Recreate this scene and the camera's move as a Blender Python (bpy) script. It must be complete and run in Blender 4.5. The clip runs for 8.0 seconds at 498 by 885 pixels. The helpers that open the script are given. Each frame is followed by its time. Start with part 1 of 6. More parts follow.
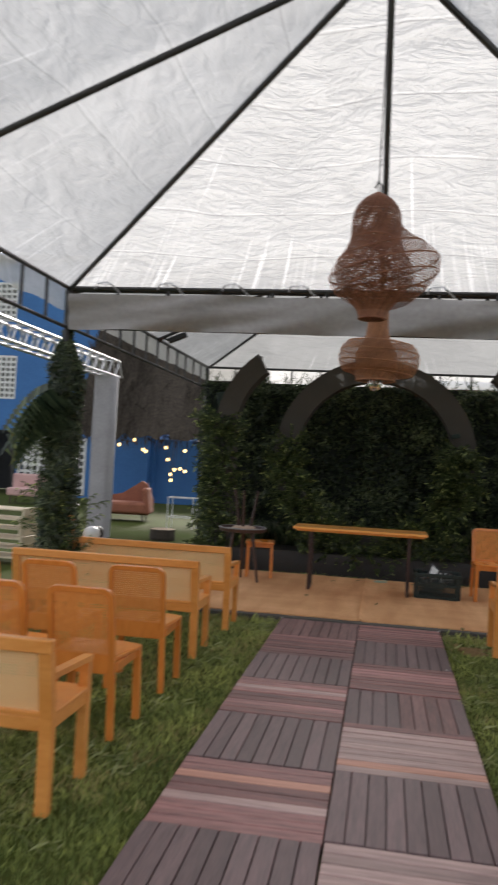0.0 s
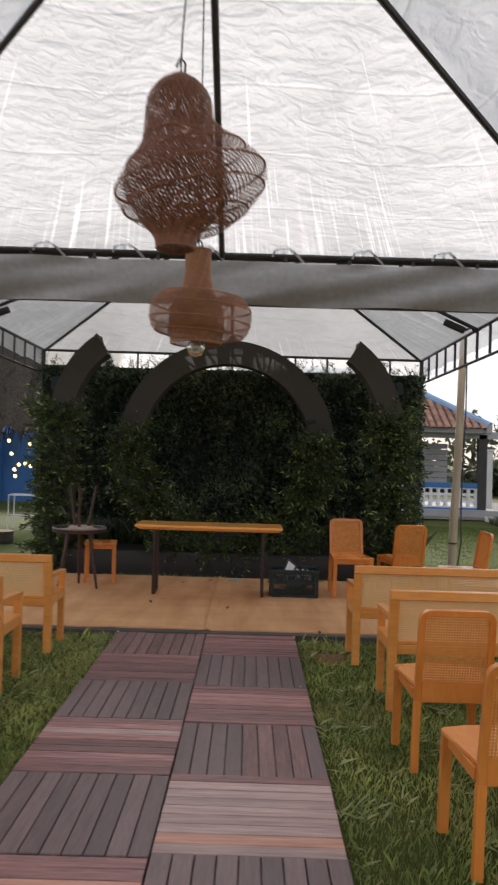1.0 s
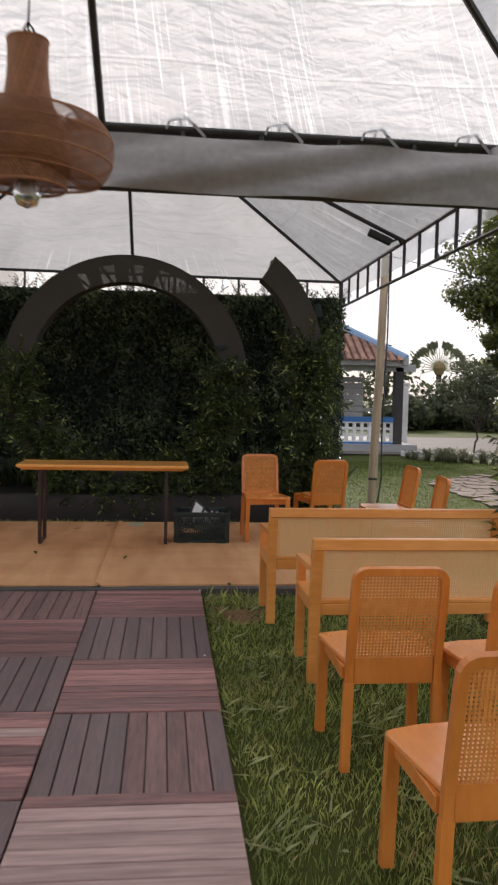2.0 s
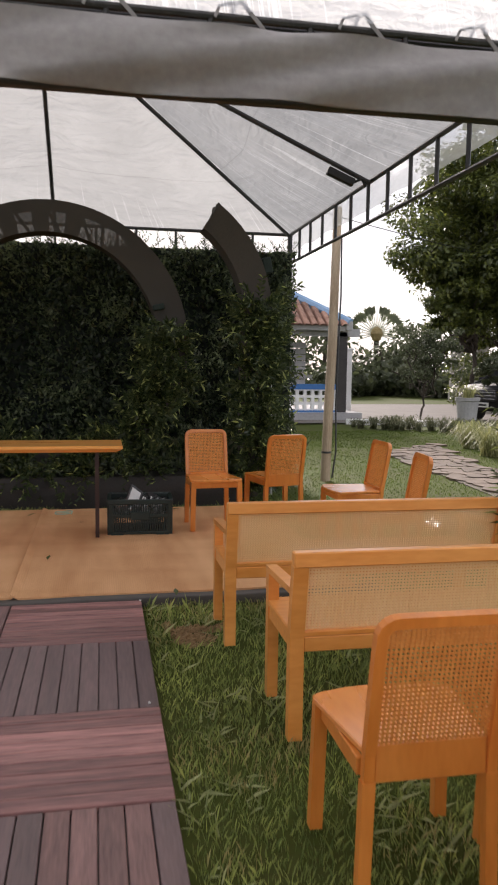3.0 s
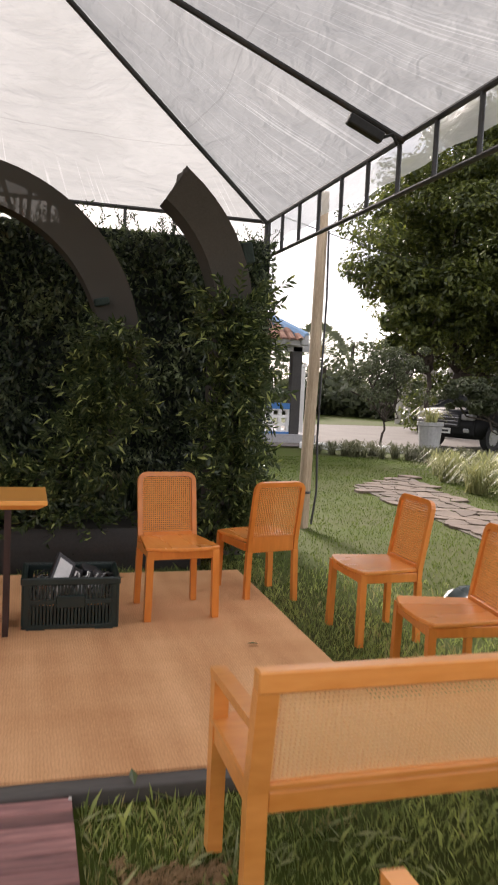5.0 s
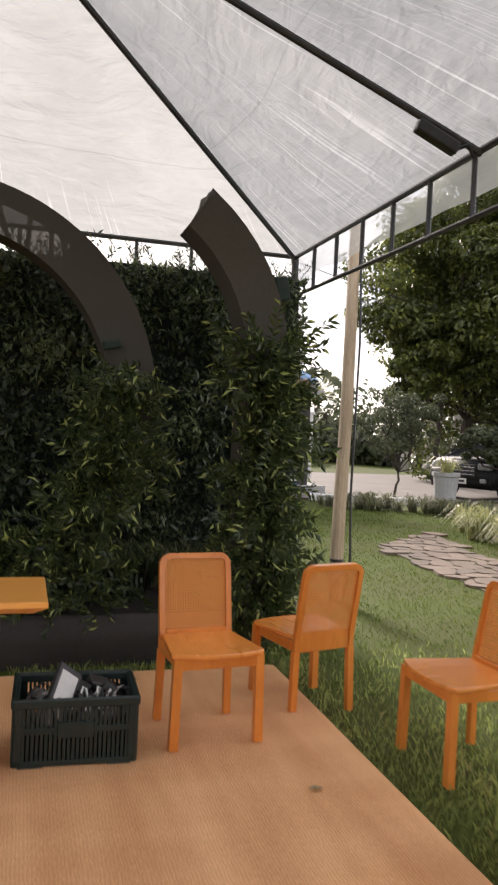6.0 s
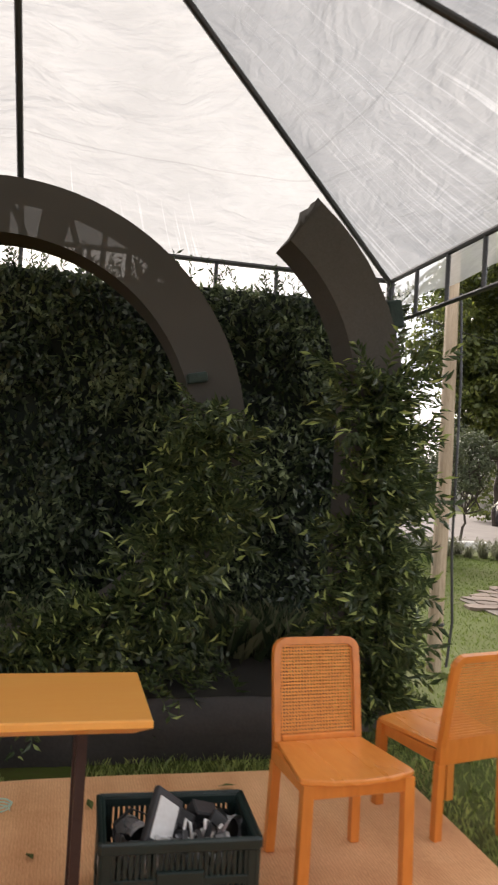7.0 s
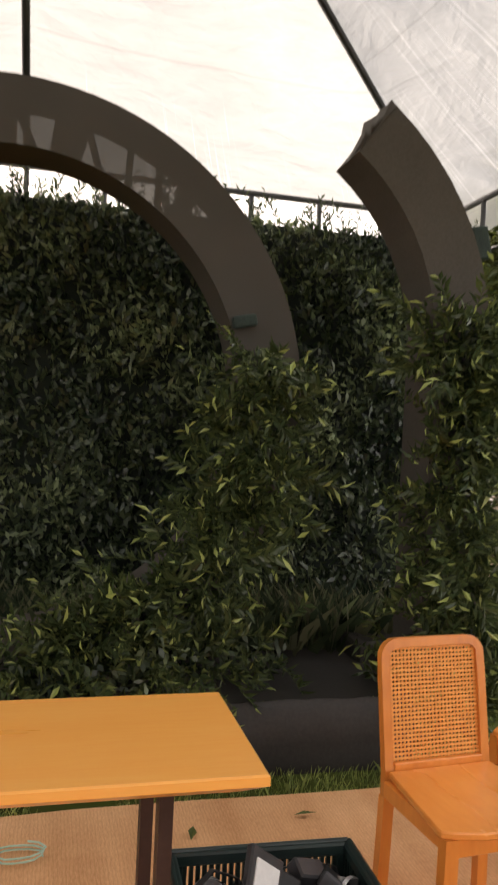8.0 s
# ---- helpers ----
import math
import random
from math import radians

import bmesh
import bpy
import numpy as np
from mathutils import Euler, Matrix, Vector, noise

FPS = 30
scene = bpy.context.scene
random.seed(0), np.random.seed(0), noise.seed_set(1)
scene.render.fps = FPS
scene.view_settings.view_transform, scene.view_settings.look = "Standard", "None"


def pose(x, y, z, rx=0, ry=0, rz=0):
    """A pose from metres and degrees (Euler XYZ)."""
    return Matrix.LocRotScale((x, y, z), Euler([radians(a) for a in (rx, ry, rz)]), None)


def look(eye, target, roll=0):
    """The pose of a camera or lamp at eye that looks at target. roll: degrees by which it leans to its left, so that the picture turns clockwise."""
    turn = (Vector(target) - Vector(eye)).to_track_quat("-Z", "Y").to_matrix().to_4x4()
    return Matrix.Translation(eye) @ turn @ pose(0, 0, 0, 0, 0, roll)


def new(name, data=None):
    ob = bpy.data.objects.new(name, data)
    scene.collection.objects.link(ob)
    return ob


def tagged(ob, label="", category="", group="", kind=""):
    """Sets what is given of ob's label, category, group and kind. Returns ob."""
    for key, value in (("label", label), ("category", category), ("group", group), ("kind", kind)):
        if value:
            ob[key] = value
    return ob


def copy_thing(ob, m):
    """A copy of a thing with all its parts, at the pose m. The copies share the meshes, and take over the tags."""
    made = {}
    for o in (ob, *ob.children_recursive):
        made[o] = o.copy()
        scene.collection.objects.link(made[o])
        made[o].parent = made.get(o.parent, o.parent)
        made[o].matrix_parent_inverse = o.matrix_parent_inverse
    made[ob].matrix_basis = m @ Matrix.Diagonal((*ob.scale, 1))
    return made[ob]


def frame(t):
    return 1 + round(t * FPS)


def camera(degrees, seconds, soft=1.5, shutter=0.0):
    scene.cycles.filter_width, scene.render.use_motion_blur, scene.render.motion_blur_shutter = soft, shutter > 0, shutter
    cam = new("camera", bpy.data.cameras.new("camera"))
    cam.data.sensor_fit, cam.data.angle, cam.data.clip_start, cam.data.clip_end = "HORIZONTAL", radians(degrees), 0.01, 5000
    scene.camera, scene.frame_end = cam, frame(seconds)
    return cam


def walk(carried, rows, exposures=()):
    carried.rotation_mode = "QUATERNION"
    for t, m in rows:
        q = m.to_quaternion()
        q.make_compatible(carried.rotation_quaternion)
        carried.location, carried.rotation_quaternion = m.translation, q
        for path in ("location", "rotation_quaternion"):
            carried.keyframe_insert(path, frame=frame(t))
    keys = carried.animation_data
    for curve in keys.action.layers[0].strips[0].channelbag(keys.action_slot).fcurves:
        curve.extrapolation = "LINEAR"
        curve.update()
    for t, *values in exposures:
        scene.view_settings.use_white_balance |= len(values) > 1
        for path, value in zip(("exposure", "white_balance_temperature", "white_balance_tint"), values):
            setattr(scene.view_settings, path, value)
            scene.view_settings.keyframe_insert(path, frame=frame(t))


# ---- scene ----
cam = camera(35.6, 8.0, soft=2.0, shutter=0.4)
PATH = [
    (0, (0.171, 0.462, 1.512), (-0.178, 2.431, 1.556), 3.1),
    (0.5, (0.228, 0.926, 1.54), (0.102, 2.921, 1.601), 2.0),
    (1, (0.334, 1.407, 1.509), (0.327, 3.407, 1.544), 1.7),
    (1.5, (0.395, 1.877, 1.464), (0.504, 3.874, 1.429), 1.6),
    (2, (0.471, 2.385, 1.418), (0.685, 4.37, 1.299), 1.3),
    (2.2, (0.489, 2.579, 1.435), (0.737, 4.559, 1.293), 1.0),
    (3.3, (0.519, 3.714, 1.396), (0.93, 5.661, 1.19), 0.8),
    (3.5, (0.534, 3.903, 1.412), (0.959, 5.847, 1.205), 0.8),
    (4, (0.546, 4.36, 1.404), (1.006, 6.295, 1.202), 1.2),
    (4.2, (0.574, 4.557, 1.392), (1.044, 6.491, 1.193), 1.4),
    (5.5, (0.562, 5.866, 1.465), (1.145, 7.776, 1.355), 2.9),
    (6, (0.554, 6.325, 1.49), (1.118, 8.244, 1.447), 2.7),
    (6.5, (0.494, 6.747, 1.5), (1.022, 8.676, 1.523), 2.5),
    (7, (0.379, 7.145, 1.545), (0.845, 9.09, 1.584), 3.2),
    (7.5, (0.277, 7.55, 1.532), (0.73, 9.498, 1.589), 2.8),
    (8, (0.225, 7.907, 1.465), (0.719, 9.844, 1.432), 2.7),
]
LIGHTING = [(0.0, 0.62, 6500, 14), (2.0, 0.63, 6600, 18), (4.0, 1.16, 6800, 19), (5.5, 1.20, 6900, 20), (6.5, 1.20, 6850, 17), (7.0, 1.42, 6900, 17.5), (7.5, 1.54, 7150, 18.5), (8.0, 1.66, 7450, 19)]
walk(cam, [(t, look(eye, target, roll)) for t, eye, target, roll in PATH], LIGHTING)

# ---------------------------------------------------------------- light
SUN_EL, SUN_AZ = radians(25), radians(-2)
world = bpy.data.worlds.new("overcast_sky")
scene.world = world
world.use_nodes = True
wn, wl = world.node_tree.nodes, world.node_tree.links
wn.clear()
w_out, w_bg = wn.new("ShaderNodeOutputWorld"), wn.new("ShaderNodeBackground")
sky = wn.new("ShaderNodeTexSky")
sky.sky_type, sky.sun_disc = "NISHITA", False
sky.sun_elevation, sky.sun_rotation = SUN_EL, SUN_AZ
w_map, w_co = wn.new("ShaderNodeMapping"), wn.new("ShaderNodeTexCoord")
w_map.inputs["Scale"].default_value = (1.0, 1.0, 2.6)
w_noise, w_ramp, w_mix = wn.new("ShaderNodeTexNoise"), wn.new("ShaderNodeValToRGB"), wn.new("ShaderNodeMixRGB")
w_noise.inputs["Scale"].default_value, w_noise.inputs["Detail"].default_value = 2.6, 7
w_ramp.color_ramp.elements[0].position, w_ramp.color_ramp.elements[0].color = 0.36, (2.2, 2.6, 3.2, 1)
w_ramp.color_ramp.elements[1].position, w_ramp.color_ramp.elements[1].color = 0.64, (8.6, 8.6, 8.5, 1)
w_mix.inputs[0].default_value = 0.86
wl.new(w_co.outputs["Generated"], w_map.inputs[0])
wl.new(w_map.outputs[0], w_noise.inputs["Vector"])
wl.new(w_noise.outputs[0], w_ramp.inputs[0])
wl.new(sky.outputs[0], w_mix.inputs[1])
wl.new(w_ramp.outputs[0], w_mix.inputs[2])
wl.new(w_mix.outputs[0], w_bg.inputs[0])
w_bg.inputs[1].default_value = 0.115
wl.new(w_bg.outputs[0], w_out.inputs[0])
sun = new("sun", bpy.data.lights.new("sun", "SUN"))
sun.data.energy, sun.data.angle, sun.data.color = 3.7, radians(14), (1.0, 0.95, 0.88)
sun.matrix_world = look((0, 0, 40), (-math.sin(SUN_AZ) * math.cos(SUN_EL), -math.cos(SUN_AZ) * math.cos(SUN_EL), 40 - math.sin(SUN_EL)))


# ---------------------------------------------------------------- materials
def material(name):
    m = bpy.data.materials.new(name)
    m.use_nodes = True
    return m, m.node_tree.nodes, m.node_tree.links, m.node_tree.nodes["Principled BSDF"]


def surface(name, dark, light, rough=0.6, scale=6.0, stretch=(1, 1, 1), fine=60.0, bump=0.1, metal=0.0, vary=0.0, island=0.0, coat=0.0, spec=0.5):
    """A surface whose colour wanders between two tones at two scales, with fine relief; vary: tone changes from piece to piece."""
    m, n, l, b = material(name)
    co, mp = n.new("ShaderNodeTexCoord"), n.new("ShaderNodeMapping")
    mp.inputs["Scale"].default_value = stretch
    l.new(co.outputs["Object"], mp.inputs[0])
    big, small = n.new("ShaderNodeTexNoise"), n.new("ShaderNodeTexNoise")
    big.inputs["Scale"].default_value, big.inputs["Detail"].default_value = scale, 5
    small.inputs["Scale"].default_value, small.inputs["Detail"].default_value = fine, 3
    src = mp.outputs[0]
    info = n.new("ShaderNodeObjectInfo")
    if vary:
        add = n.new("ShaderNodeVectorMath")
        add.operation = "ADD"
        mul = n.new("ShaderNodeMath")
        mul.operation, mul.inputs[1].default_value = "MULTIPLY", 37.0
        l.new(info.outputs["Random"], mul.inputs[0])
        l.new(mp.outputs[0], add.inputs[0])
        l.new(mul.outputs[0], add.inputs[1])
        src = add.outputs[0]
    l.new(src, big.inputs["Vector"])
    l.new(src, small.inputs["Vector"])
    fac = n.new("ShaderNodeMath")
    fac.operation, fac.inputs[1].default_value = "MULTIPLY_ADD", 0.4
    l.new(small.outputs[0], fac.inputs[0])
    part_fac = n.new("ShaderNodeMath")
    part_fac.operation, part_fac.inputs[1].default_value = "MULTIPLY", 0.6
    l.new(big.outputs[0], part_fac.inputs[0])
    l.new(part_fac.outputs[0], fac.inputs[2])
    rng = n.new("ShaderNodeMapRange")
    rng.inputs[1].default_value, rng.inputs[2].default_value = 0.33, 0.67
    l.new(fac.outputs[0], rng.inputs[0])
    mix = n.new("ShaderNodeMixRGB")
    mix.inputs[1].default_value, mix.inputs[2].default_value = (*dark, 1), (*light, 1)
    l.new(rng.outputs[0], mix.inputs[0])
    col = mix.outputs[0]
    for amount, out in ((vary, info.outputs["Random"]), (island, None)):
        if amount:
            if out is None:
                out = n.new("ShaderNodeNewGeometry").outputs["Random Per Island"]
            hsv = n.new("ShaderNodeHueSaturation")
            val = n.new("ShaderNodeMapRange")
            val.inputs[3].default_value, val.inputs[4].default_value = 1 - amount, 1 + amount
            l.new(out, val.inputs[0])
            l.new(val.outputs[0], hsv.inputs["Value"])
            l.new(col, hsv.inputs["Color"])
            col = hsv.outputs[0]
    l.new(col, b.inputs["Base Color"])
    rr = n.new("ShaderNodeMapRange")
    rr.inputs[3].default_value, rr.inputs[4].default_value = max(0.05, rough - 0.1), min(1, rough + 0.1)
    l.new(big.outputs[0], rr.inputs[0])
    l.new(rr.outputs[0], b.inputs["Roughness"])
    b.inputs["Metallic"].default_value = metal
    b.inputs["Coat Weight"].default_value = coat
    b.inputs["Coat Roughness"].default_value = 0.25
    b.inputs["Specular IOR Level"].default_value = spec
    if bump:
        bp = n.new("ShaderNodeBump")
        bp.inputs["Strength"].default_value, bp.inputs["Distance"].default_value = bump, 0.01
        l.new(fac.outputs[0], bp.inputs["Height"])
        l.new(bp.outputs[0], b.inputs["Normal"])
    return m


def leaf_material(name, dark, light, through_it=0.35, rough=0.45, bias=0.0, patchy=0.9):
    m, n, l, b = material(name)
    rnd = n.new("ShaderNodeNewGeometry").outputs["Random Per Island"]
    co, ns = n.new("ShaderNodeTexCoord"), n.new("ShaderNodeTexNoise")
    ns.inputs["Scale"].default_value = 1.7
    l.new(co.outputs["Object"], ns.inputs["Vector"])
    ad = n.new("ShaderNodeMath")
    ad.operation, ad.inputs[1].default_value = "MULTIPLY_ADD", 0.65
    sb = n.new("ShaderNodeMath")
    sb.operation, sb.inputs[1].default_value = "MULTIPLY_ADD", patchy
    sb.inputs[2].default_value = 0.17 - patchy / 2
    l.new(ns.outputs[0], sb.inputs[0])
    l.new(rnd, ad.inputs[0])
    l.new(sb.outputs[0], ad.inputs[2])
    rp = n.new("ShaderNodeValToRGB")
    rp.color_ramp.elements[0].color, rp.color_ramp.elements[1].color = (*dark, 1), (*light, 1)
    if bias:  # most leaves dark, a few pale
        mid = rp.color_ramp.elements.new(0.62)
        mid.color = (*[a + (b_ - a) * (0.5 - bias) for a, b_ in zip(dark, light)], 1)
    l.new(ad.outputs[0], rp.inputs[0])
    l.new(rp.outputs[0], b.inputs["Base Color"])
    b.inputs["Roughness"].default_value = rough
    tr, mx = n.new("ShaderNodeBsdfTranslucent"), n.new("ShaderNodeMixShader")
    l.new(rp.outputs[0], tr.inputs[0])
    mx.inputs[0].default_value = through_it
    l.new(b.outputs[0], mx.inputs[1])
    l.new(tr.outputs[0], mx.inputs[2])
    l.new(mx.outputs[0], n["Material Output"].inputs[0])
    return m


def film_material(name, tint, lit=0.75, clear=0.03, crease=0.5, seams=0.48, rubbed=0.0, folds=1.0, deep=0.035, reach=1.3, hemmed=0.0):
    """Thin milky plastic film: lets daylight through, crinkled, seamed across, with pale rubbed streaks that run up the
    slope toward the peak; the shading of its folds is put into the colour.
    """
    m, n, l, b = material(name)
    uv = n.new("ShaderNodeUVMap").outputs[0]

    def calc(op, x, y=0.0):
        q = n.new("ShaderNodeMath")
        q.operation = op
        for k, v in enumerate((x, y)):
            if isinstance(v, float):
                q.inputs[k].default_value = v
            else:
                l.new(v, q.inputs[k])
        return q.outputs[0]

    def span(src, a, b_, c=0.0, d=1.0):
        q = n.new("ShaderNodeMapRange")
        for k, v in enumerate((a, b_, c, d)):
            q.inputs[k + 1].default_value = v
        l.new(src, q.inputs[0])
        return q.outputs[0]

    def noise_of(x, y, detail, warp=0.0):
        v, ns = n.new("ShaderNodeCombineXYZ"), n.new("ShaderNodeTexNoise")
        for k, q in enumerate((x, y)):
            if isinstance(q, float):
                v.inputs[k].default_value = q
            else:
                l.new(q, v.inputs[k])
        ns.inputs["Scale"].default_value, ns.inputs["Detail"].default_value, ns.inputs["Distortion"].default_value = 1.0, detail, warp
        l.new(v.outputs[0], ns.inputs["Vector"])
        return ns.outputs[0]

    xyz = n.new("ShaderNodeSeparateXYZ")
    l.new(uv, xyz.inputs[0])
    x, y = xyz.outputs[0], xyz.outputs[1]
    up = calc("MODULO", y, 6.0)  # way up the slope from the eave
    fan = calc("DIVIDE", calc("MULTIPLY", x, 3.6), calc("SUBTRACT", 3.8, up))
    fan = calc("ADD", fan, y)
    fan = calc("SUBTRACT", fan, up)
    patch = noise_of(calc("MULTIPLY", x, 0.9), calc("MULTIPLY", y, 0.8), 3.0)
    streaks = None
    for freq, gain, shift in ((38.0, 1.0, 0.0), (83.0, 0.55, 4.0)):
        line = span(noise_of(calc("ADD", calc("MULTIPLY", fan, freq), shift), calc("MULTIPLY", y, 0.7), 1.5), 0.59 + rubbed, 0.66 + rubbed)
        tall = span(noise_of(calc("MULTIPLY", fan, freq * 0.35), shift + 9.0, 2.0), 0.35, 0.68, 0.1, reach)
        here = span(calc("SUBTRACT", tall, up), 0.0, 0.30)
        group = span(noise_of(calc("MULTIPLY", fan, 1.5), shift + 2.0, 2.0), 0.42, 0.58)
        one = calc("MULTIPLY", calc("MULTIPLY", calc("MULTIPLY", line, here), group), gain)
        streaks = one if streaks is None else calc("MAXIMUM", streaks, one)
    crinkle = noise_of(calc("MULTIPLY", x, 2.2 * folds), calc("MULTIPLY", y, 5.2 * folds), 4.0, 1.4)
    ruck = noise_of(calc("MULTIPLY", x, 6.0 * folds), calc("MULTIPLY", y, 11.0 * folds), 3.0, 1.6)
    relief = calc("ADD", crinkle, calc("MULTIPLY", ruck, 0.5))
    # thin dark crease lines: fold shading drawn into the colour
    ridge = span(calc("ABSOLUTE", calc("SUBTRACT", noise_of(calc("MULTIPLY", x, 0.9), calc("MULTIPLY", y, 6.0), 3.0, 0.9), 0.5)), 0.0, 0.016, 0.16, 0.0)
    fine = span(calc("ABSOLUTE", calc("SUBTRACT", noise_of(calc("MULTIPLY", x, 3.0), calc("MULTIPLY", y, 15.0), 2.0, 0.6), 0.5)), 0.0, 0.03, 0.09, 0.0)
    along = calc("ADD", y, calc("ADD", calc("MULTIPLY", patch, 0.07), calc("MULTIPLY", calc("SINE", calc("MULTIPLY", x, 2.2)), 0.02)))
    seam_at = calc("FRACT", calc("DIVIDE", along, seams))
    seam = calc("MULTIPLY", calc("LESS_THAN", seam_at, 0.010 / seams), 0.40 + hemmed)
    hem = calc("MULTIPLY", calc("LESS_THAN", calc("ABSOLUTE", calc("SUBTRACT", seam_at, 0.022 / seams)), 0.006 / seams), hemmed)
    col = n.new("ShaderNodeMixRGB")
    pale = tuple(min(0.97, c * 1.62) for c in tint)
    col.inputs[1].default_value, col.inputs[2].default_value = (*tint, 1), (*pale, 1)
    l.new(calc("MAXIMUM", streaks, hem), col.inputs[0])
    # darkens the real seams, and the creases as painted fold shading
    seam_crease_tone = n.new("ShaderNodeMixRGB")
    seam_crease_tone.blend_type = "MULTIPLY"
    seam_crease_tone.inputs[2].default_value = (0.66, 0.66, 0.65, 1)
    l.new(calc("MAXIMUM", seam, calc("MAXIMUM", ridge, fine)), seam_crease_tone.inputs[0])
    # colour brightened and dimmed with the crinkle relief, shading kept in the tone
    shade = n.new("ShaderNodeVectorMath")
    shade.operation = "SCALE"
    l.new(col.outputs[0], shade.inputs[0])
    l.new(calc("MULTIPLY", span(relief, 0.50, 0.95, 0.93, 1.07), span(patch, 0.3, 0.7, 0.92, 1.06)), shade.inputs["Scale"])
    l.new(shade.outputs[0], seam_crease_tone.inputs[1])
    l.new(seam_crease_tone.outputs[0], b.inputs["Base Color"])
    b.inputs["Roughness"].default_value = 0.25
    bp = n.new("ShaderNodeBump")
    bp.inputs["Strength"].default_value, bp.inputs["Distance"].default_value = crease, deep
    l.new(relief, bp.inputs["Height"])
    l.new(bp.outputs[0], b.inputs["Normal"])
    tr, cl = n.new("ShaderNodeBsdfTranslucent"), n.new("ShaderNodeBsdfTransparent")
    l.new(seam_crease_tone.outputs[0], tr.inputs[0])
    l.new(bp.outputs[0], tr.inputs["Normal"])
    m1, m2 = n.new("ShaderNodeMixShader"), n.new("ShaderNodeMixShader")
    m1.inputs[0].default_value, m2.inputs[0].default_value = lit, clear
    l.new(b.outputs[0], m1.inputs[1])
    l.new(tr.outputs[0], m1.inputs[2])
    l.new(m1.outputs[0], m2.inputs[1])
    l.new(cl.outputs[0], m2.inputs[2])
    l.new(m2.outputs[0], n["Material Output"].inputs[0])
    return m


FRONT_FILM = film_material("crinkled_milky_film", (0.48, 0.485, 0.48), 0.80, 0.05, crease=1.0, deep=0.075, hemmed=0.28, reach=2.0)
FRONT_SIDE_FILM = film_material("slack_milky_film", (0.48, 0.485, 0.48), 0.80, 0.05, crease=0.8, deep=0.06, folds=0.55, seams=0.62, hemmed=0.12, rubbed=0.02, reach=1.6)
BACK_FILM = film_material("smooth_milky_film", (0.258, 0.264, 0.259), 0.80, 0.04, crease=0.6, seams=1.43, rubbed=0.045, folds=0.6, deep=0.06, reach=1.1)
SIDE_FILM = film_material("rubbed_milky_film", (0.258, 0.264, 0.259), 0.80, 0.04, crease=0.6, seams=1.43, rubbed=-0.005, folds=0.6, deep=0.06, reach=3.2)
EDGE_FILM = film_material("clear_film", (0.80, 0.80, 0.77), 0.55, 0.40, crease=0.25)
TENT_STEEL = surface("dark_steel", (0.045, 0.045, 0.048), (0.085, 0.085, 0.088), 0.45, 5, metal=0.4, bump=0.05)
VALANCE = surface("grey_tarpaulin", (0.30, 0.292, 0.305), (0.41, 0.40, 0.415), 0.62, 2.5, fine=25, bump=0.25)
CHAIR_WOOD = surface("varnished_orange_wood", (0.64, 0.195, 0.030), (0.80, 0.285, 0.055), 0.33, 5, (1, 1, 0.25), 40, 0.04, coat=0.35, vary=0.07)
SEAT_WOOD = surface("varnished_seat_wood", (0.72, 0.235, 0.042), (0.86, 0.33, 0.075), 0.28, 4, (1, 0.25, 1), 45, 0.03, coat=0.5, vary=0.07)
BENCH_WOOD = surface("pale_orange_wood", (0.70, 0.262, 0.050), (0.86, 0.375, 0.098), 0.36, 5, (0.25, 1, 1), 40, 0.04, coat=0.3, vary=0.05)
CANE = surface("woven_cane", (0.70, 0.255, 0.048), (0.84, 0.36, 0.085), 0.6, 30, fine=150, bump=0.3, vary=0.05)
BENCH_CANE = surface("pale_woven_cane", (0.92, 0.56, 0.245), (0.97, 0.68, 0.35), 0.6, 3, fine=150, bump=0.3)
TABLE_WOOD = surface("honey_table_wood", (0.95, 0.385, 0.075), (0.98, 0.465, 0.110), 0.30, 2.5, (0.3, 3, 3), 30, 0.03, coat=0.6)
LEG_STEEL = surface("brown_black_steel", (0.030, 0.014, 0.012), (0.05, 0.026, 0.022), 0.45, 8, metal=0.2, bump=0.05)
DARK_WOOD = surface("dark_stained_wood", (0.035, 0.015, 0.010), (0.075, 0.032, 0.02), 0.4, 8, (1, 1, 0.2), 40, 0.05)
ARCH_CLOTH = surface("brown_stretch_cloth", (0.074, 0.066, 0.057), (0.104, 0.093, 0.081), 0.85, 2, fine=90, bump=0.15, spec=0.2)
BLACK_CLOTH = surface("black_cloth", (0.020, 0.018, 0.016), (0.042, 0.037, 0.033), 0.58, 3, fine=60, bump=0.3, spec=0.4)
CARPET = surface("sisal_carpet", (0.62, 0.315, 0.148), (0.88, 0.52, 0.275), 0.95, 1.3, (3.5, 0.6, 1), 65, 0.9, spec=0.1)
_nt = CARPET.node_tree
_w, _c, _mp = _nt.nodes.new("ShaderNodeTexWave"), _nt.nodes.new("ShaderNodeTexCoord"), _nt.nodes.new("ShaderNodeMapping")
_w.inputs["Scale"].default_value, _w.inputs["Distortion"].default_value, _w.inputs["Detail"].default_value = 24.0, 3.5, 3
_w2, _st, _rg = _nt.nodes.new("ShaderNodeMixRGB"), _nt.nodes.new("ShaderNodeTexNoise"), _nt.nodes.new("ShaderNodeMapRange")
_st.inputs["Scale"].default_value, _st.inputs["Detail"].default_value = 2.3, 8
_rg.inputs[1].default_value, _rg.inputs[2].default_value, _rg.inputs[3].default_value, _rg.inputs[4].default_value = 0.35, 0.68, 0.0, 0.42
_mp.inputs["Scale"].default_value = (0.45, 1.6, 1)
_nt.links.new(_c.outputs["Object"], _w.inputs["Vector"])
_nt.links.new(_c.outputs["Object"], _mp.inputs[0])
_nt.links.new(_mp.outputs[0], _st.inputs["Vector"])
